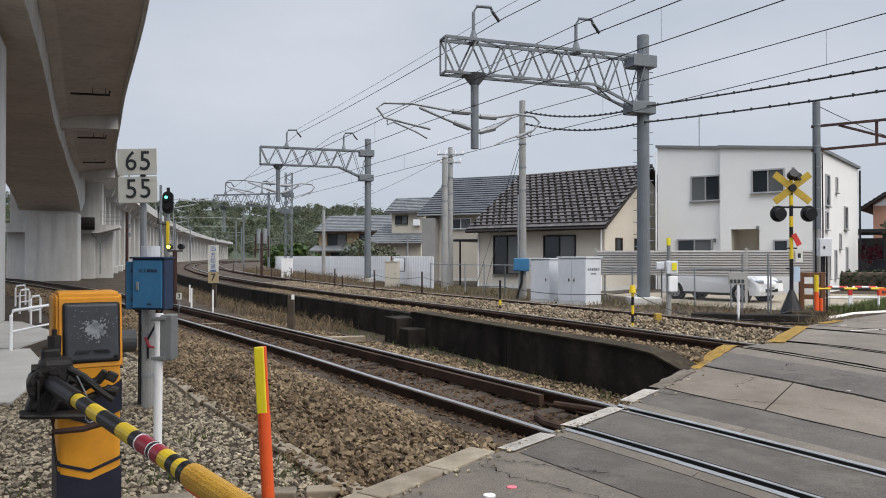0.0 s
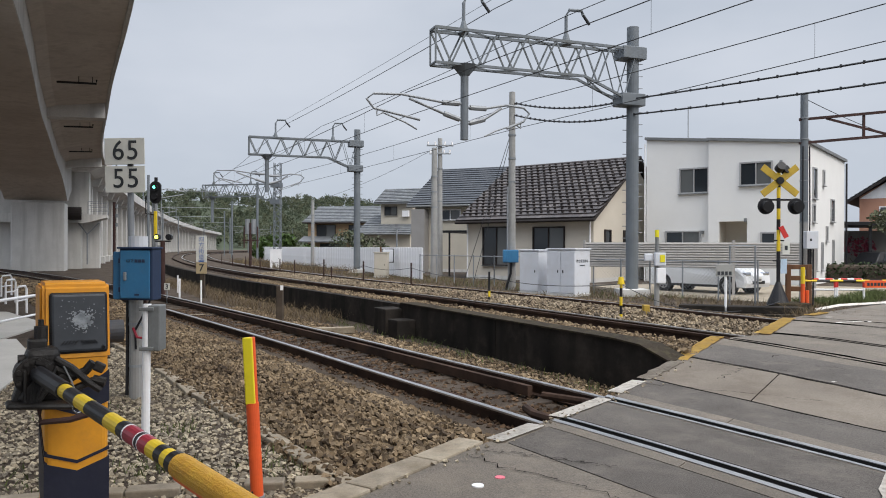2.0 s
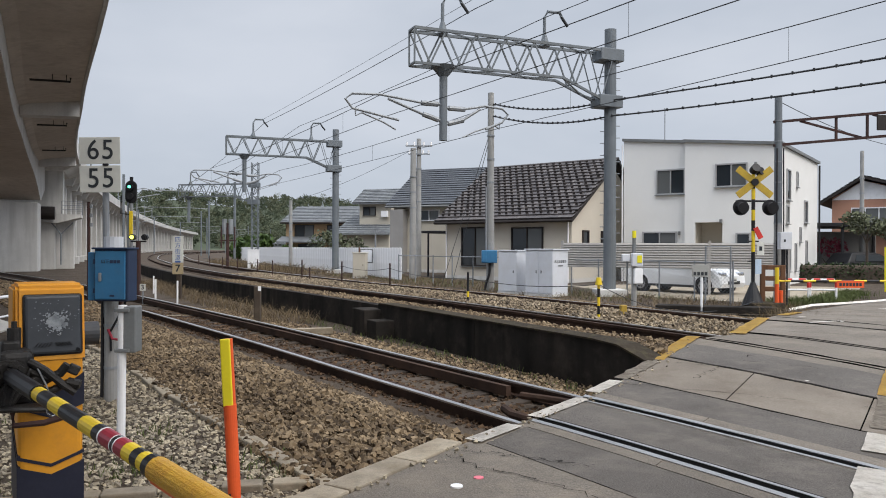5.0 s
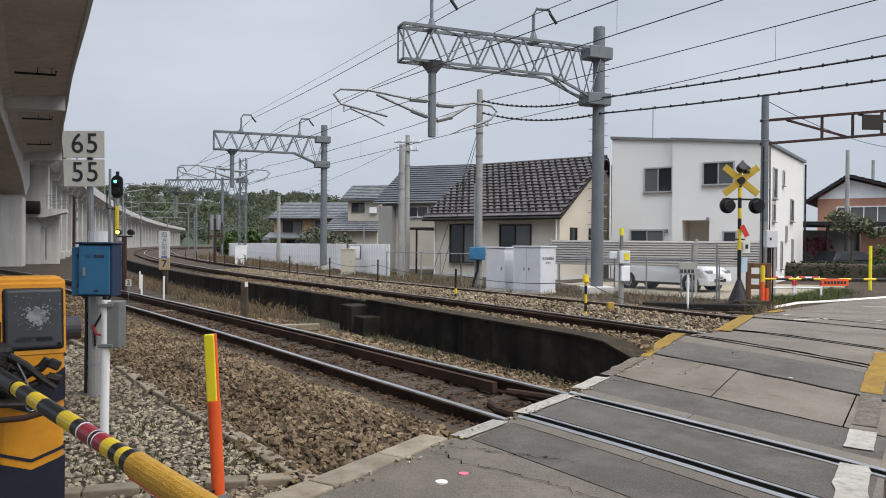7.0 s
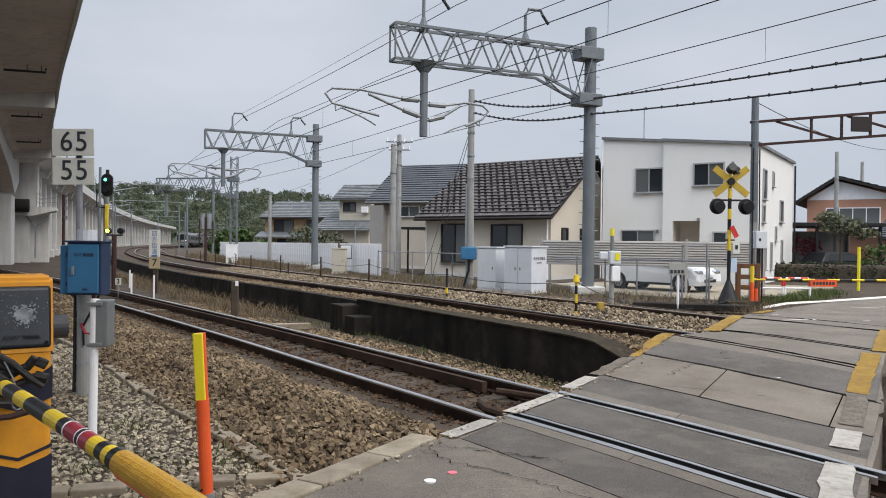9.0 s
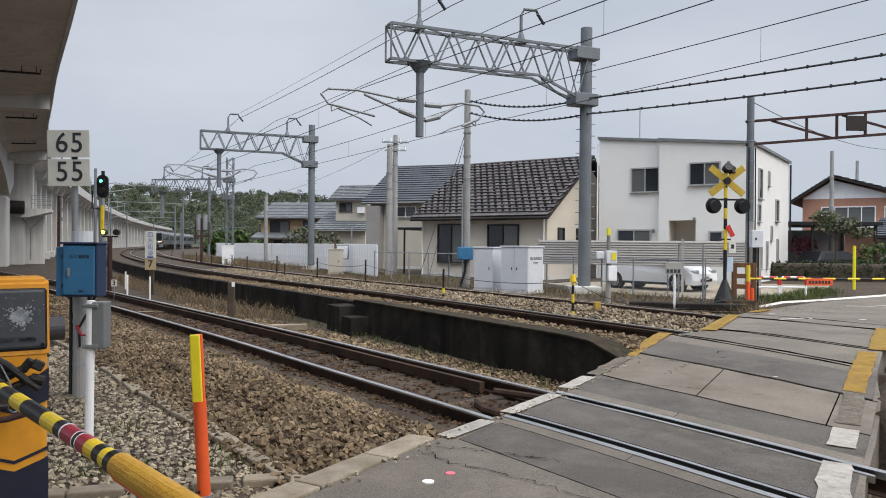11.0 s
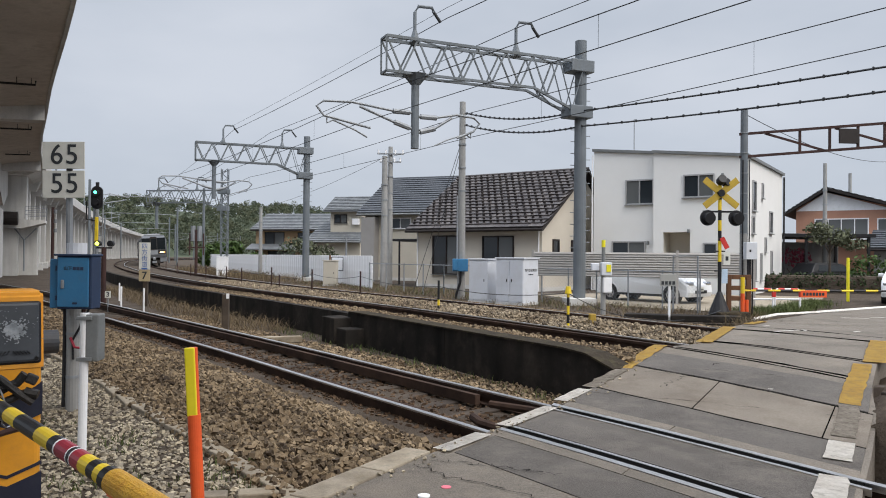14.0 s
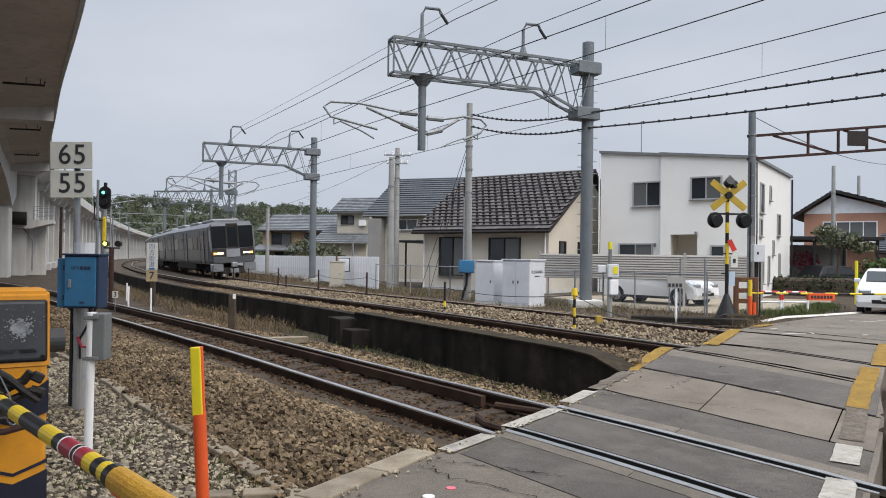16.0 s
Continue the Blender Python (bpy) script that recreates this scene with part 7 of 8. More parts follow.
bush("flowering_bush", 25.6, 44.6, [((0, 0, 1.8), (1.3, 0.8, 0.6), 300)], "bush with pink blossom in the carport's shade", mat("pink_blossom", (0.45, 0.08, 0.14), 0.8, bump=0, island=0.5), 0.09, 10)
hedge = thing("clipped_hedge", frame_at(19.6, 36.6, 0.98, -0.16, -0.1), "clipped dark green box hedge along the garden", "hedge")
leaf_mesh("foliage", [((0.4 * k, 0.0, 0.52), (0.42, 0.5, 0.52), 260) for k in range(26)], 0.055, mat("dark_hedge_leaf", (0.035, 0.065, 0.018), 0.75, (0.022, 0.042, 0.012), 1, 20, bump=0, island=0.5), hedge, 12)
part("core", bx((5.0, 0, 0.45), (10.2, 0.55, 0.85), 0.15), BARK, hedge, "dark twiggy inside")
bush("round_bush", 27.5, 40.0, [((0, 0, 1.1), (1.3, 1.0, 1.0), 500)], "light green bush beside the hedge", GREEN_LEAF, 0.09, 13)


def blades(name, label, n, place, h, material, seed, w=0.008, lean=0.5):
    rng = random.Random(seed)
    vs, fs = [], []
    for _ in range(n):
        p = place(rng)
        if not p:
            continue
        x, y, z = p
        a, hh = rng.uniform(0, 6.28), h * rng.uniform(0.4, 1.2)
        lx, ly = rng.gauss(0, lean) * hh, rng.gauss(0, lean) * hh
        cx, cy = math.cos(a) * w, math.sin(a) * w
        i = len(vs)
        vs += [(x - cx, y - cy, z), (x + cx, y + cy, z), (x + cx * 0.7 + lx * 0.4, y + cy * 0.7 + ly * 0.4, z + hh * 0.65), (x - cx * 0.7 + lx * 0.4, y - cy * 0.7 + ly * 0.4, z + hh * 0.65), (x + lx, y + ly, z + hh)]
        fs += [(i, i + 1, i + 2, i + 3), (i + 3, i + 2, i + 4)]
    me = bpy.data.meshes.new(name)
    me.from_pydata(vs, [], fs)
    me.materials.append(material)
    return tagged(new(name, me), label, "grass", kind="stuff")


def along(line, s0, s1, o0, o1, dz=0.0):
    def place(rng):
        p = line.at(rng.uniform(s0, s1), rng.uniform(o0, o1))
        return (p.x, p.y, ground_z(p.x, p.y) + dz)
    return place


def patch(x0, x1, y0, y1, dz=0.0):
    def place(rng):
        x, y = rng.uniform(x0, x1), rng.uniform(y0, y1)
        return None if inside_road(x, y) else (x, y, ground_z(x, y) + dz)
    return place


def tufts(spots, r, dz=0.0):
    def place(rng):
        x, y = rng.choice(spots)
        x, y = x + rng.gauss(0, r), y + rng.gauss(0, r)
        return None if inside_road(x, y) else (x, y, ground_z(x, y) + dz)
    return place


SM = MAINLINE.near(-4.0, 22)[0]
blades("dry_grass", "tangled dry straw grass under the platform wall", 3000, along(MAINLINE, SM - 3.5, SM + 22, -3.4, -2.0), 0.3, DRYGRASS, 21, 0.007, 0.8)
blades("dry_grass_bank", "dry grass beside the far rails", 3000, along(MAINLINE, SM + 22, SM + 60, 5.6, 8.5), 0.55, DRYGRASS, 22, 0.014)
blades("verge_grass", "short green verge grass behind the far track", 1500, along(MAINLINE, 40, 66, 7.2, 11.0), 0.16, GRASS, 23, 0.01)
blades("dry_verge", "dry brown verge behind the far track", 6000, along(MAINLINE, 33, 66, 6.6, 10.5), 0.2, DRYGRASS, 28, 0.009, 0.9)
blades("dead_vines", "tangled dead vines at the foot of the fence", 4200, along(MAINLINE, 24.5, 35, 6.2, 7.8), 0.45, DRYGRASS, 24, 0.006, 0.9)
blades("roadside_grass", "bright green grass at the roadside", 5000, tufts([(11.4, 21.9), (12.1, 22.1), (12.9, 22.7), (13.8, 24.0), (11.0, 21.6), (14.8, 25), (16, 26.5)], 0.3), 0.24, GRASS, 25, 0.008)
blades("yard_weeds", "small weeds among the yard gravel", 550, tufts([(-2.3, 6.6), (-2.0, 5.5), (-3.4, 7.2), (-1.0, 5.6), (-2.7, 5.2)], 0.2), 0.07, GRASS, 26, 0.005)
blades("wall_weeds", "small weeds on the platform wall ledge", 500, along(MAINLINE, SW - 1, SW + 12, -2.5, -2.0), 0.13, GRASS, 27, 0.006)

# ---- loose stones ----
def off_road(p):
    return None if inside_road(p[0], p[1], 0.25) else p


scatter("shoulder_ballast", "brown-grey crushed stone ballast shoulder", STONE, 27000, lambda r: off_road(along(NEARLINE, SN - 2.5, SN + 14, -3.5, -1.62, 0.01)(r)), 0.03, 0.072, 31, 0.95, 0.05)
scatter("track_ballast", "dark rusty ballast between the near rails", STONE_RUST, 4200, lambda r: along(NEARLINE, SN + 0.1, SN + 16, -1.35, 0.3, 0.005)(r), 0.03, 0.07, 32)
scatter("cess_ballast", "grey-brown ballast below the platform wall", STONE, 8000, lambda r: along(NEARLINE, SN + 0.2, SN + 18, 0.15, 2.0, 0.01)(r), 0.035, 0.085, 33, 0.9, 0.03)
scatter("platform_ballast", "tan ballast behind the platform wall", STONE, 9000, lambda r: along(MAINLINE, SW, SW + 26, -1.5, -0.1, 0.01)(r), 0.04, 0.085, 34, 0.9, 0.04)
scatter("main_ballast", "pale tan ballast heaped between the main tracks", STONE_TAN, 19000, lambda r: along(MAINLINE, SW - 0.1, SW + 34, 1.25, 3.75, 0.015)(r), 0.045, 0.09, 35, 0.95, 0.08)
scatter("far_ballast", "brown ballast beyond the far rail", STONE, 5000, lambda r: along(MAINLINE, SW + 2, SW + 30, 5.1, 6.6, 0.01)(r), 0.045, 0.09, 36)


def yard(r):
    x, y = r.uniform(-6.5, -0.4), r.uniform(2.6, 12)
    if inside_road(x, y, 0.3) or NEARLINE.near(x, y)[1] > -3.2:
        return None
    return (x, y, ground_z(x, y) + 0.004)


scatter("yard_gravel", "grey angular gravel of the yard", STONE_GREY, 24000, yard, 0.018, 0.058, 37, 0.7, 0.008)
scatter("cess_gravel", "brown stones beside the far near-line rails", STONE, 7000, lambda r: along(NEARLINE, SN + 14, SN + 42, -3.8, -1.4, 0.01)(r), 0.06, 0.14, 40, 0.8, 0.05)
scatter("right_ballast", "brown ballast on the far side of the road", STONE, 9000, lambda r: along(NEARLINE, SN - 9, SN - 3.9, -3.0, 4.5, 0.02)(r), 0.035, 0.08, 38)
scatter("road_grit", "loose stones along the crossing edge", STONE_GREY, 120, lambda r: (lambda p: (p.x, p.y, p.z + 0.01))(road_point(r.uniform(2, 8), abs(r.gauss(0, 0.03)))), 0.01, 0.04, 39)

# ---- yard on the near left: path, ramp rails ----
walkp = thing("concrete_path", Matrix(), "pale concrete path beside the viaduct pier", "path", kind="structure")
part("slab", prism(bmesh.new(), [(-9.0, 8.0), (-4.75, 8.2), (-5.6, 10.6), (-7.2, 13.0), (-9.5, 12.6)], "z", -0.2, -0.055), PATHCONC, walkp)
part("slab", prism(bmesh.new(), [(-11.5, 13.0), (-7.5, 13.1), (-8.0, 15.6), (-10.4, 18.4), (-14.5, 19.5)], "z", -0.2, -0.06), PATHCONC, walkp)
rl = thing("ramp_railing", Matrix(), "white pipe railing along the ramp", "railing")
for x, y, ln, h in ((-7.36, 12.7, 2.6, 0.72), (-9.9, 17.9, 0.5, 0.68), (-12.1, 21.3, 0.6, 0.68), (-14.0, 24.4, 0.7, 0.68)):
    a = Vector((x, y, -0.1))
    b = a + Vector((-0.09 * ln, ln, 0.0))
    part("hoop", pipe(bmesh.new(), [a, a + Vector((0, 0, h - 0.08)), a + Vector((0, 0.07, h)), b + Vector((0, -0.07, h)), b + Vector((0, 0, h - 0.08)), b], 0.028, 8), WHITE, rl)
    part("mid_rail", rd(a + Vector((0, 0, h * 0.5)), b + Vector((0, 0, h * 0.5)), 0.02, 8), WHITE, rl)


# ---- overhead wires ----
def wire(name, pts, sag, r, label, hangers=0):
    t = thing(name, Matrix(), label, "overhead wire", "overhead wires")
    P = sagging([Vector(p) for p in pts], sag, 14)
    part("strand", pipe(bmesh.new(), P, r, 5), WIRE, t)
    return t, P


BACK = Vector((24, -44, 0.0))
G1a, G1b = (2.05, 24.2, 9.35), (4.45, 25.05, 9.35)
G2a, G2b = (-9.35, 47.5, 9.35), (-7.2, 48.2, 9.35)
G3a, G3b = (-19.2, 69.4, 8.2), (-17, 68.8, 8.2)
for a, b, c in ((G1a, G2a, G3a), (G1b, G2b, G3b)):
    wire("feeder_wire", [Vector(a) + BACK, a, b, c, (c[0] - 25, c[1] + 60, 8.2)], 0.1, 0.014, "thin dark feeder wire above the tracks")
wire("feeder_wire", [Vector(G1a) + BACK + Vector((0, 0, 0.6)), Vector(G1a) + Vector((0, 0, 0.35)), Vector(G2a) + Vector((0, 0, 0.3))], 0.05, 0.008, "thin dark feeder wire above the tracks")
for ax, ay, cz, mz in ((-0.86, 24.0, 5.77, 6.54), (3.05, 25.3, 5.66, 6.5)):
    s_, o_ = MAINLINE.near(ax, ay)
    spans = [(s_ + 25.2, o_), (s_ + 49, o_ - 0.2), (150, o_), (200, o_), (260, o_)]
    msg = [Vector((ax, ay, mz)) + BACK, Vector((ax, ay, mz))] + [MAINLINE.at(q, o, 6.4) for q, o in spans]
    con = [Vector((ax, ay, cz)) + BACK, Vector((ax, ay, cz))] + [MAINLINE.at(q, o, 5.6) for q, o in spans]
    _, P1 = wire("messenger_wire", msg, 0.16, 0.012, "sagging messenger wire over the main line")
    t2, P2 = wire("contact_wire", con, 0.02, 0.011, "contact wire over the main line")
    for i in list(range(1, 14, 2)) + list(range(16, len(P1) - 28, 4)):
        part("dropper", rd(P1[i], P2[i], 0.004, 4), WIRE, t2)
for z0, z1, zp, sg_ in ((6.75, 6.6, 7.28, 0.8), (6.2, 6.05, 6.81, 0.86)):
    t3 = thing("signal_cable", Matrix(), "thick black bundled cable with hanger rings", "overhead cable", "signal cables")
    P = sagging([Vector((3.14, 29.4, zp)), Vector((7.0, 25.8, z0))], 0.28, 8)[:-1] + sagging([Vector((7.0, 25.8, z0)), Vector((29, -13, z1 + 0.25))], sg_, 24)
    part("strand", pipe(bmesh.new(), P, 0.028, 6), WIRE, t3)
    for i in range(len(P) - 1):
        for u in (0.0, 0.33, 0.67):
            q = P[i].lerp(P[i + 1], u)
            part("hanger_ring", rd(q - Vector((0.01, 0, 0.03)), q + Vector((0.01, 0, 0.045)), 0.036, 6), BLACK, t3)
wire("telephone_wire", [(10.75, 21.4, 5.9), (29, 40, 7.2), (60, 70, 7.5)], 0.5, 0.012, "thin dark telephone wire to the far houses")
wire("telephone_wire", [(0.42, 42, 7.3), (-9.3, 58, 5.1)], 0.3, 0.01, "thin dark service wire by the fence")


# ---- cracks and marks in the road ----
def crack(x0, y0, x1, y1, n, seed, w=0.012):
    rng = random.Random(seed)
    bm = bmesh.new()
    rows = []
    for k in range(n + 1):
        u = k / n
        x, y = x0 + (x1 - x0) * u + rng.gauss(0, 0.03), y0 + (y1 - y0) * u + rng.gauss(0, 0.03)
        if not inside_road(x, y, -0.02):
            continue
        ww = w * rng.uniform(0.4, 1.5)
        z = crack_z(x, y) + 0.003
        d = Vector((y1 - y0, x0 - x1, 0)).normalized() * ww / 2
        rows.append((bm.verts.new(Vector((x, y, z)) - d), bm.verts.new(Vector((x, y, z)) + d)))
    for a, b in zip(rows[:-1], rows[1:]):
        bm.faces.new((a[0], a[1], b[1], b[0]))
    if len(rows) > 1:
        part("crack", bm, GROOVE, road, "dark wandering crack")
    else:
        bm.free()


def crack_z(x, y):
    dn = NEARLINE.near(x, y)[1]
    z = road_height(x, y) + 0.006
    return max(z, z + 0.006 if -2 < dn < 1.95 else 0.0)


for k, c in enumerate(((2.2, 8.3, 6.3, 5.6), (3.0, 9.4, 5.9, 7.0), (4.0, 9.2, 5.2, 8.1), (0.2, 5.6, 2.4, 3.2), (0.3, 5.75, 1.3, 5.2), (6.5, 12.6, 9.5, 12.3), (5.6, 11.9, 9.0, 9.9), (8.6, 16.6, 12.5, 15.2), (9.0, 17.4, 14, 16.9), (3.2, 8.3, 4.4, 9.4))):
    crack(*c, 44, 60 + k, 0.009)
part("paint_spot", rd((0.46, 5.0, 0.0), (0.46, 5.0, 0.008), 0.035, 12), mat("pink_spray_paint", (0.75, 0.2, 0.25), 0.8), road, "pink spray mark")
part("survey_disc", rd((0.30, 4.82, 0.0), (0.30, 4.82, 0.012), 0.04, 14), WHITE, road, "white survey disc")
for x, y in ((4.4, 8.0), (9.3, 13.9), (8.2, 15.3)):
    part("paint_spot", bx((x, y, road_height(x, y) + 0.006), (0.16, 0.05, 0.006), 0, Matrix.Rotation(0.3, 4, "Z")), PAINT_WHITE, road)
for a, b in (((7.4, 13.5), (8.3, 14.1)), ((8.3, 14.1), (8.2, 13.8)), ((12.0, 18.6), (12.7, 18.5)), ((13.0, 18.9), (13.6, 18.7))):
    part("paint_scrawl", seg_strip(bmesh.new(), a, b, 0.05, road_height(*a) + 0.008, road_height(*b) + 0.008, 0.004), PAINT_WHITE, road, "faint white chalk line")

# ---- masts on and beside the far viaduct and line ----
k = 0
for s_ in range(96, 330, 34):
    p = MAINLINE.at(s_, -2.6, -0.1)
    t = thing("far_catenary_mast", Matrix.Translation(p), "grey catenary mast with bracket arms in the distance", "catenary mast", "far catenary masts")
    part("post", rd((0, 0, 0), (0, 0, 8.2), 0.12, 8), POLE_GREY, t)
    part("arm", pipe(bmesh.new(), [(0, 0, 6.6), (1.6, 0.4, 7.0), (3.1, 0.9, 6.7)], 0.04, 6), GALV, t)
    part("arm", pipe(bmesh.new(), [(0, 0, 5.9), (2.9, 0.9, 6.5)], 0.05, 6), GALV, t)
    q = MAINLINE.at(s_ + 6, 8.0, -0.1)
    t = thing("far_catenary_mast", Matrix.Translation(q), "grey catenary mast with bracket arms in the distance", "catenary mast", "far catenary masts")
    part("post", rd((0, 0, 0), (0, 0, 8.4), 0.13, 8), POLE_GREY, t)
    part("arm", pipe(bmesh.new(), [(0, 0, 7.2), (-3.0, -1.0, 7.3), (-8.5, -2.8, 7.3)], 0.04, 6), GALV, t)
for s_ in range(48, 300, 24):
    p = VIADUCT.at(s_, -0.6, 9.7)
    t = thing("viaduct_mast", Matrix.Translation(p), "slim grey mast on the viaduct deck", "catenary mast", "viaduct masts")
    part("post", rd((0, 0, -1.0), (0, 0, 2.2 if s_ < 60 else 3.4), 0.11, 8), POLE_GREY, t)
    part("hook", pipe(bmesh.new(), [(0, 0, 2.1 if s_ < 60 else 3.3), (0.05, 0, 2.7 if s_ < 60 else 3.8), (0.25, 0, 2.7 if s_ < 60 else 3.8), (0.3, 0, 2.45 if s_ < 60 else 3.6)], 0.03, 6), GALV, t)
p = (-10.4, 24.5)
t = thing("trackside_post", Matrix.Translation((*p, -0.2)), "thin dark post with insulators behind the sign", "post")
part("post", rd((0, 0, 0), (0, 0, 3.2), 0.05, 8), RUST_BEAM, t)
for z in (2.4, 2.7, 3.0):
    part("insulator", rd((0.08, 0, z), (0.08, 0, z + 0.12), 0.05, 8), GALV, t)


# ---- train ----
def carriage(name, lead, label):
    """Local y is forward; the origin is at rail height in the middle."""
    t = thing(name, Matrix(), label, "train", "train cars")
    L, W = 19.4, 2.86
    prof = [(-W / 2 + 0.06, 0.95), (-W / 2, 1.15), (-W / 2, 3.0), (-W / 2 + 0.06, 3.25), (-W / 2 + 0.3, 3.5), (-W / 2 + 0.8, 3.62), (0, 3.66),
            (W / 2 - 0.8, 3.62), (W / 2 - 0.3, 3.5), (W / 2 - 0.06, 3.25), (W / 2, 3.0), (W / 2, 1.15), (W / 2 - 0.06, 0.95)]
    front = L / 2 - (0.5 if lead else 0.0)
    part("body", prism(bmesh.new(), prof, "y", -L / 2, front), TRAIN_BODY, t, "dark grey car body")
    part("roof", prism(bmesh.new(), [(x * 1.004, z + 0.012) for x, z in prof[3:10]], "y", -L / 2 + 0.02, front + (0.12 if lead else 0)), TRAIN_SILVER, t, "silver roof")
    for y in (-5.5, 0.6, 6.0):
        part("roof_unit", bx((0, y, 3.70), (1.7, 3.6, 0.2), 0.08), TRAIN_SILVER, t)
    for sx in (-1, 1):
        x = sx * W / 2
        for y0, y1 in ((-8.6, -7.2), (-5.0, -3.0), (-2.6, -0.8), (1.9, 3.7), (4.0, 5.6)):
            part("side_window", bx((x + sx * 0.006, (y0 + y1) / 2, 2.3), (0.03, y1 - y0, 0.85), 0.01), PANE, t)
        for y in (-6.1, 0.5, 7.4):
            dr = part("door", bx((x + sx * 0.008, y, 2.05), (0.03, 1.25, 1.95), 0.01), TRAIN_BODY, t, "grey sliding door")
            for k in (-1, 1):
                part("door_window", bx((x + sx * 0.026, y + 0.3 * k, 2.35), (0.01, 0.42, 0.9), 0.004), PANE, dr)
            for k in (-0.66, 0.66):
                part("door_edge", bx((x + sx * 0.012, y + k, 2.05), (0.05, 0.06, 2.05)), BLACK, dr)
        part("side_skirt", bx((sx * (W / 2 - 0.1), 0, 0.78), (0.12, 8.2, 0.45), 0.02), TRAIN_UNDER, t)
    for y in (-6.8, 6.8):
        bg = part("bogie", bx((0, y, 0.55), (1.9, 2.9, 0.35), 0.05), TRAIN_UNDER, t)
        for dy in (-1.05, 1.05):
            for sx in (-1, 1):
                part("wheel", rd((sx * 0.5, y + dy, 0.43), (sx * 0.62, y + dy, 0.43), 0.43, 20), TRAIN_UNDER, bg)
                part("axle_box", bx((sx * 0.95, y + dy, 0.45), (0.2, 0.35, 0.3), 0.03), TRAIN_UNDER, bg)
    for y, ln in ((-3.2, 2.2), (0.0, 2.6), (3.2, 2.0)):
        part("underfloor_box", bx((0, y, 0.68), (2.3, ln, 0.5), 0.04), TRAIN_UNDER, t)
    if lead:
        # sloped cab front
        bm = bmesh.new()
        side = [(front - 0.02, 0.95), (front + 0.52, 1.0), (front + 0.56, 1.35), (front + 0.50, 1.9), (front + 0.36, 3.3), (front + 0.1, 3.56)]
        prism(bm, side, "x", -W / 2 + 0.05, W / 2 - 0.05)
        bmesh.ops.bevel(bm, geom=[e for e in bm.edges if abs(e.verts[0].co.x - e.verts[1].co.x) < 1e-4], offset=0.16, segments=3, affect="EDGES")
        part("cab", bm, TRAIN_BODY, t, "grey cab front")

        def face_panel(nm, x0, x1, z0, z1, m_, out, lab=""):
            def fy(z):
                for (ya, za), (yb, zb) in zip(side[1:-1], side[2:]):
                    if za <= z <= zb:
                        return ya + (yb - ya) * (z - za) / (zb - za)
                return front + 0.5
            b_ = bmesh.new()
            prism(b_, [(fy(z0) - 0.04, z0), (fy(z0) + out, z0), (fy(z1) + out, z1), (fy(z1) - 0.04, z1)], "x", x0, x1)
            return part(nm, b_, m_, t, lab)
        face_panel("windscreen", -1.27, -0.385, 1.93, 3.29, CAB_GLASS, 0.015, "black windscreen")
        face_panel("windscreen", 0.385, 1.27, 1.93, 3.29, CAB_GLASS, 0.015, "black windscreen")
        face_panel("gangway_door", -0.39, 0.39, 1.9, 3.28, TRAIN_UNDER, 0.02, "dark central gangway door")
        face_panel("door_glass", -0.30, 0.30, 2.0, 3.2, CAB_GLASS, 0.03)
        face_panel("nose_panel", -0.40, 0.40, 1.36, 1.85, TRAIN_SILVER, 0.035, "silver nose panel")
        for sx in (-1, 1):
            face_panel("lamp_panel", min(sx * 0.44, sx * 1.28), max(sx * 0.44, sx * 1.28), 1.40, 1.90, TRAIN_UNDER, 0.02, "dark lamp panel")
            b_ = face_panel("headlamp", min(sx * 0.62, sx * 1.02), max(sx * 0.62, sx * 1.02), 1.55, 1.65, LAMP_WARM, 0.05, "lit warm headlamp")
            # the front's orange reflection, added as a glowing patch; not a separate lamp
            face_panel("marker_lamp", min(sx * 1.04, sx * 1.2), max(sx * 1.04, sx * 1.2), 1.53, 1.67, GLOW_AMBER, 0.04, "amber glow beside the headlamp, drawn as emission")
            part("skirt_plate", bx((sx * 1.0, front + 0.32, 0.72), (0.75, 0.3, 0.5), 0.04), TRAIN_SILVER, t, "silver front skirt")
        part("coupler", bx((0, front + 0.6, 0.88), (0.34, 0.5, 0.3), 0.05), GALV, t, "grey coupler")
        part("coupler_box", bx((0, front + 0.62, 0.5), (0.5, 0.2, 0.26), 0.03), GALV, t)
        part("plow", bx((0, front + 0.3, 0.5), (1.4, 0.3, 0.4), 0.03), TRAIN_UNDER, t)
        for y in (-2.4,):
            part("destination_board", bx((0, front + 0.36, 3.36), (0.7, 0.12, 0.16), 0.01), TRAIN_UNDER, t)
    else:
        part("gangway", bx((0, L / 2 + 0.1, 2.2), (1.2, 0.4, 2.3), 0.05), TRAIN_UNDER, t)
    return t


TRAIN = [carriage("train_car", True, "dark grey and silver electric train car with lit headlamps"),
         carriage("train_car", False, "dark grey and silver following train car"),
         carriage("train_car", False, "dark grey and silver rear train car")]


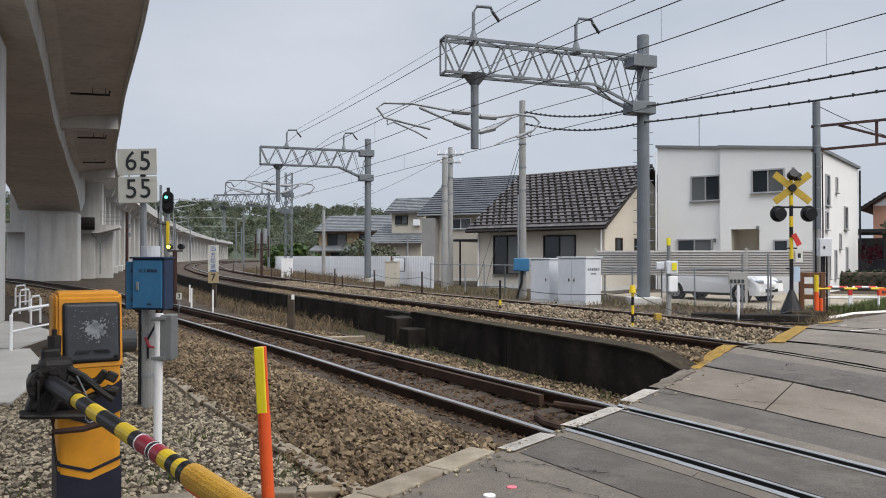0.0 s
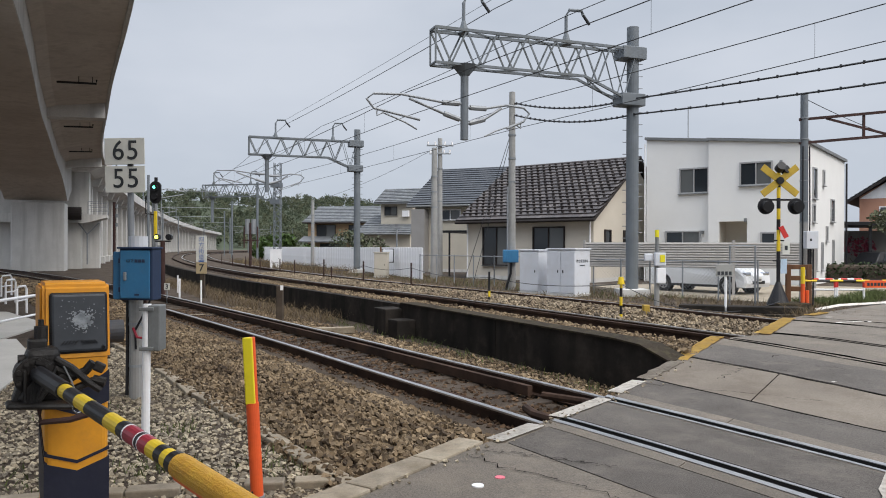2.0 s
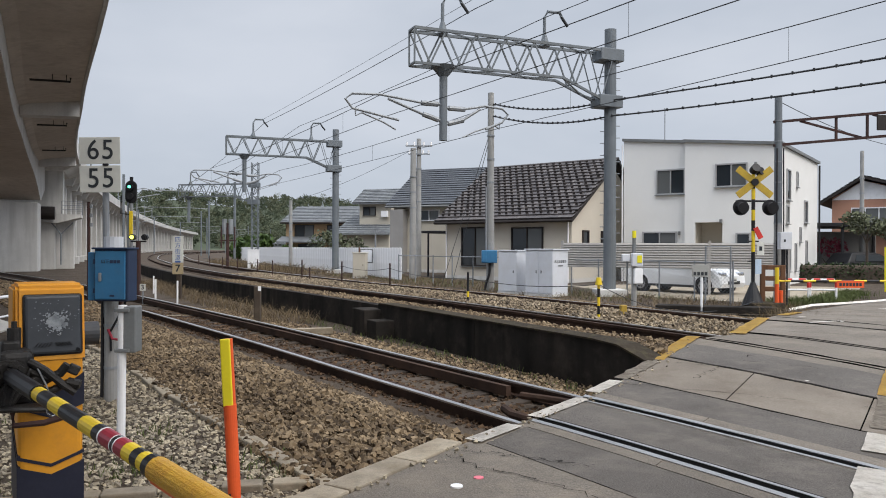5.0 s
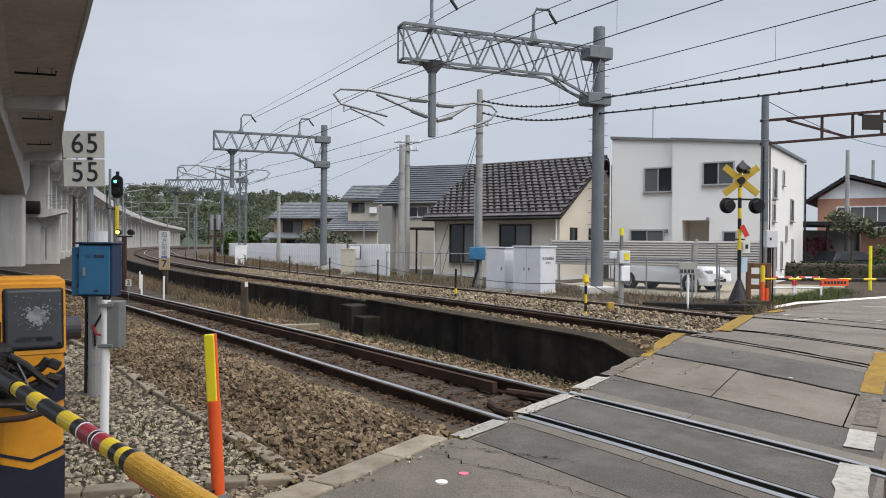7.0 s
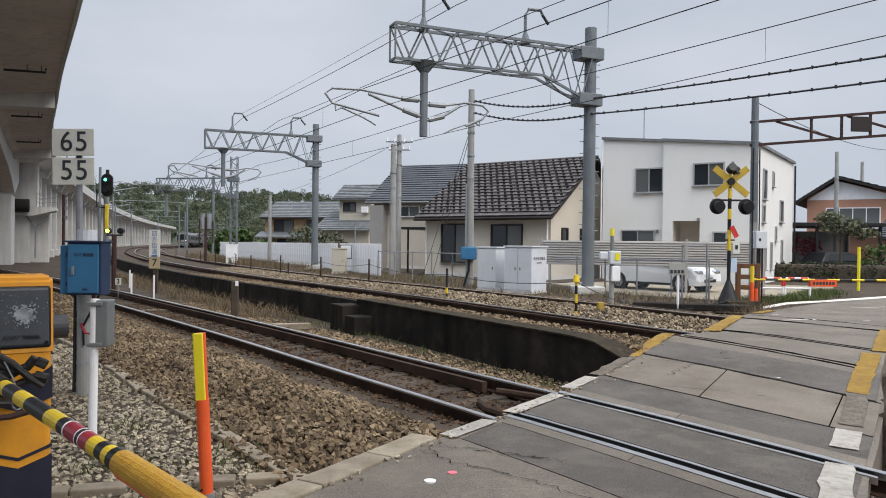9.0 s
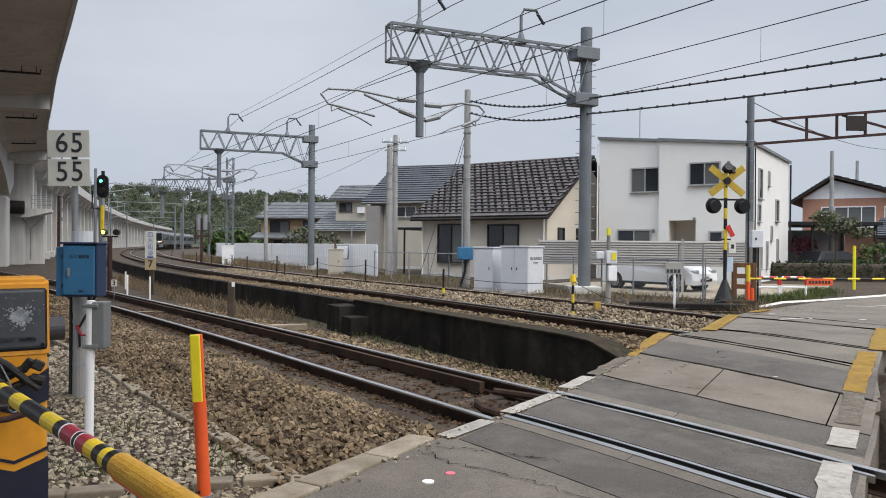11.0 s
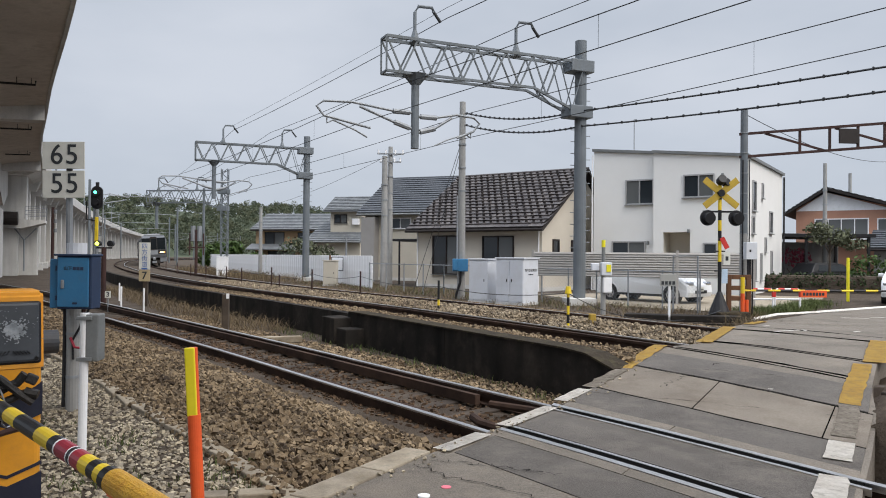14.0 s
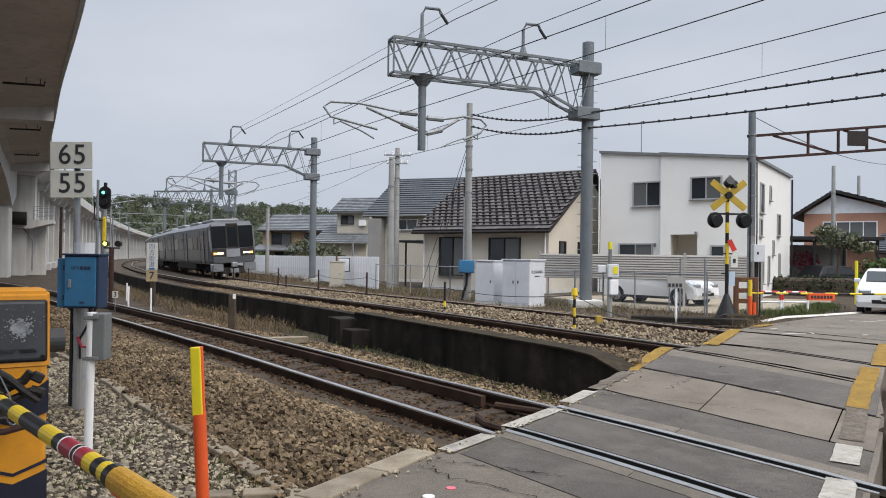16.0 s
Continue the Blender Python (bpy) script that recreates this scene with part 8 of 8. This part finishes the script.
# ---- what moves ----
def motions():
    off = GAP + 0.565
    s_end = MAINLINE.near(-10.1 - 3.9, 48.4 - 1.7)[0] - 1.6      # the leading end at the clip's end
    speed = 22.7
    for k, ob in enumerate(TRAIN):
        rows = []
        for i in range(33):
            t_ = i * 0.5
            mid = s_end + speed * (16.0 - t_) + 10.0 + 20.2 * k
            a, b = MAINLINE.at(mid - 6.8, off), MAINLINE.at(mid + 6.8, off)
            c, d = (a + b) / 2, (a - b).normalized()
            rows.append((t_, Matrix.Translation((c.x, c.y, ZB - CANT / 2)) @ Matrix.Rotation(math.atan2(-d.x, d.y), 4, "Z") @ Matrix.Rotation(0.07, 4, "Y")))
        walk(ob, rows)
    rows = []
    for t_, x, y in ((0, 68, 83), (6, 47, 59), (10, 33, 43), (12, 25.5, 34.5), (13, 21.8, 30.1), (14, 18.28, 25.9), (14.5, 16.4, 23.75), (15, 15.45, 22.85), (15.5, 14.85, 22.3), (16, 14.36, 21.87)):
        rows.append((t_, Matrix.Translation((x + 1.84, y + 1.06, -0.03)) @ Matrix.Rotation(radians(142), 4, "Z")))
    walk(ROADCAR, rows)


motions()
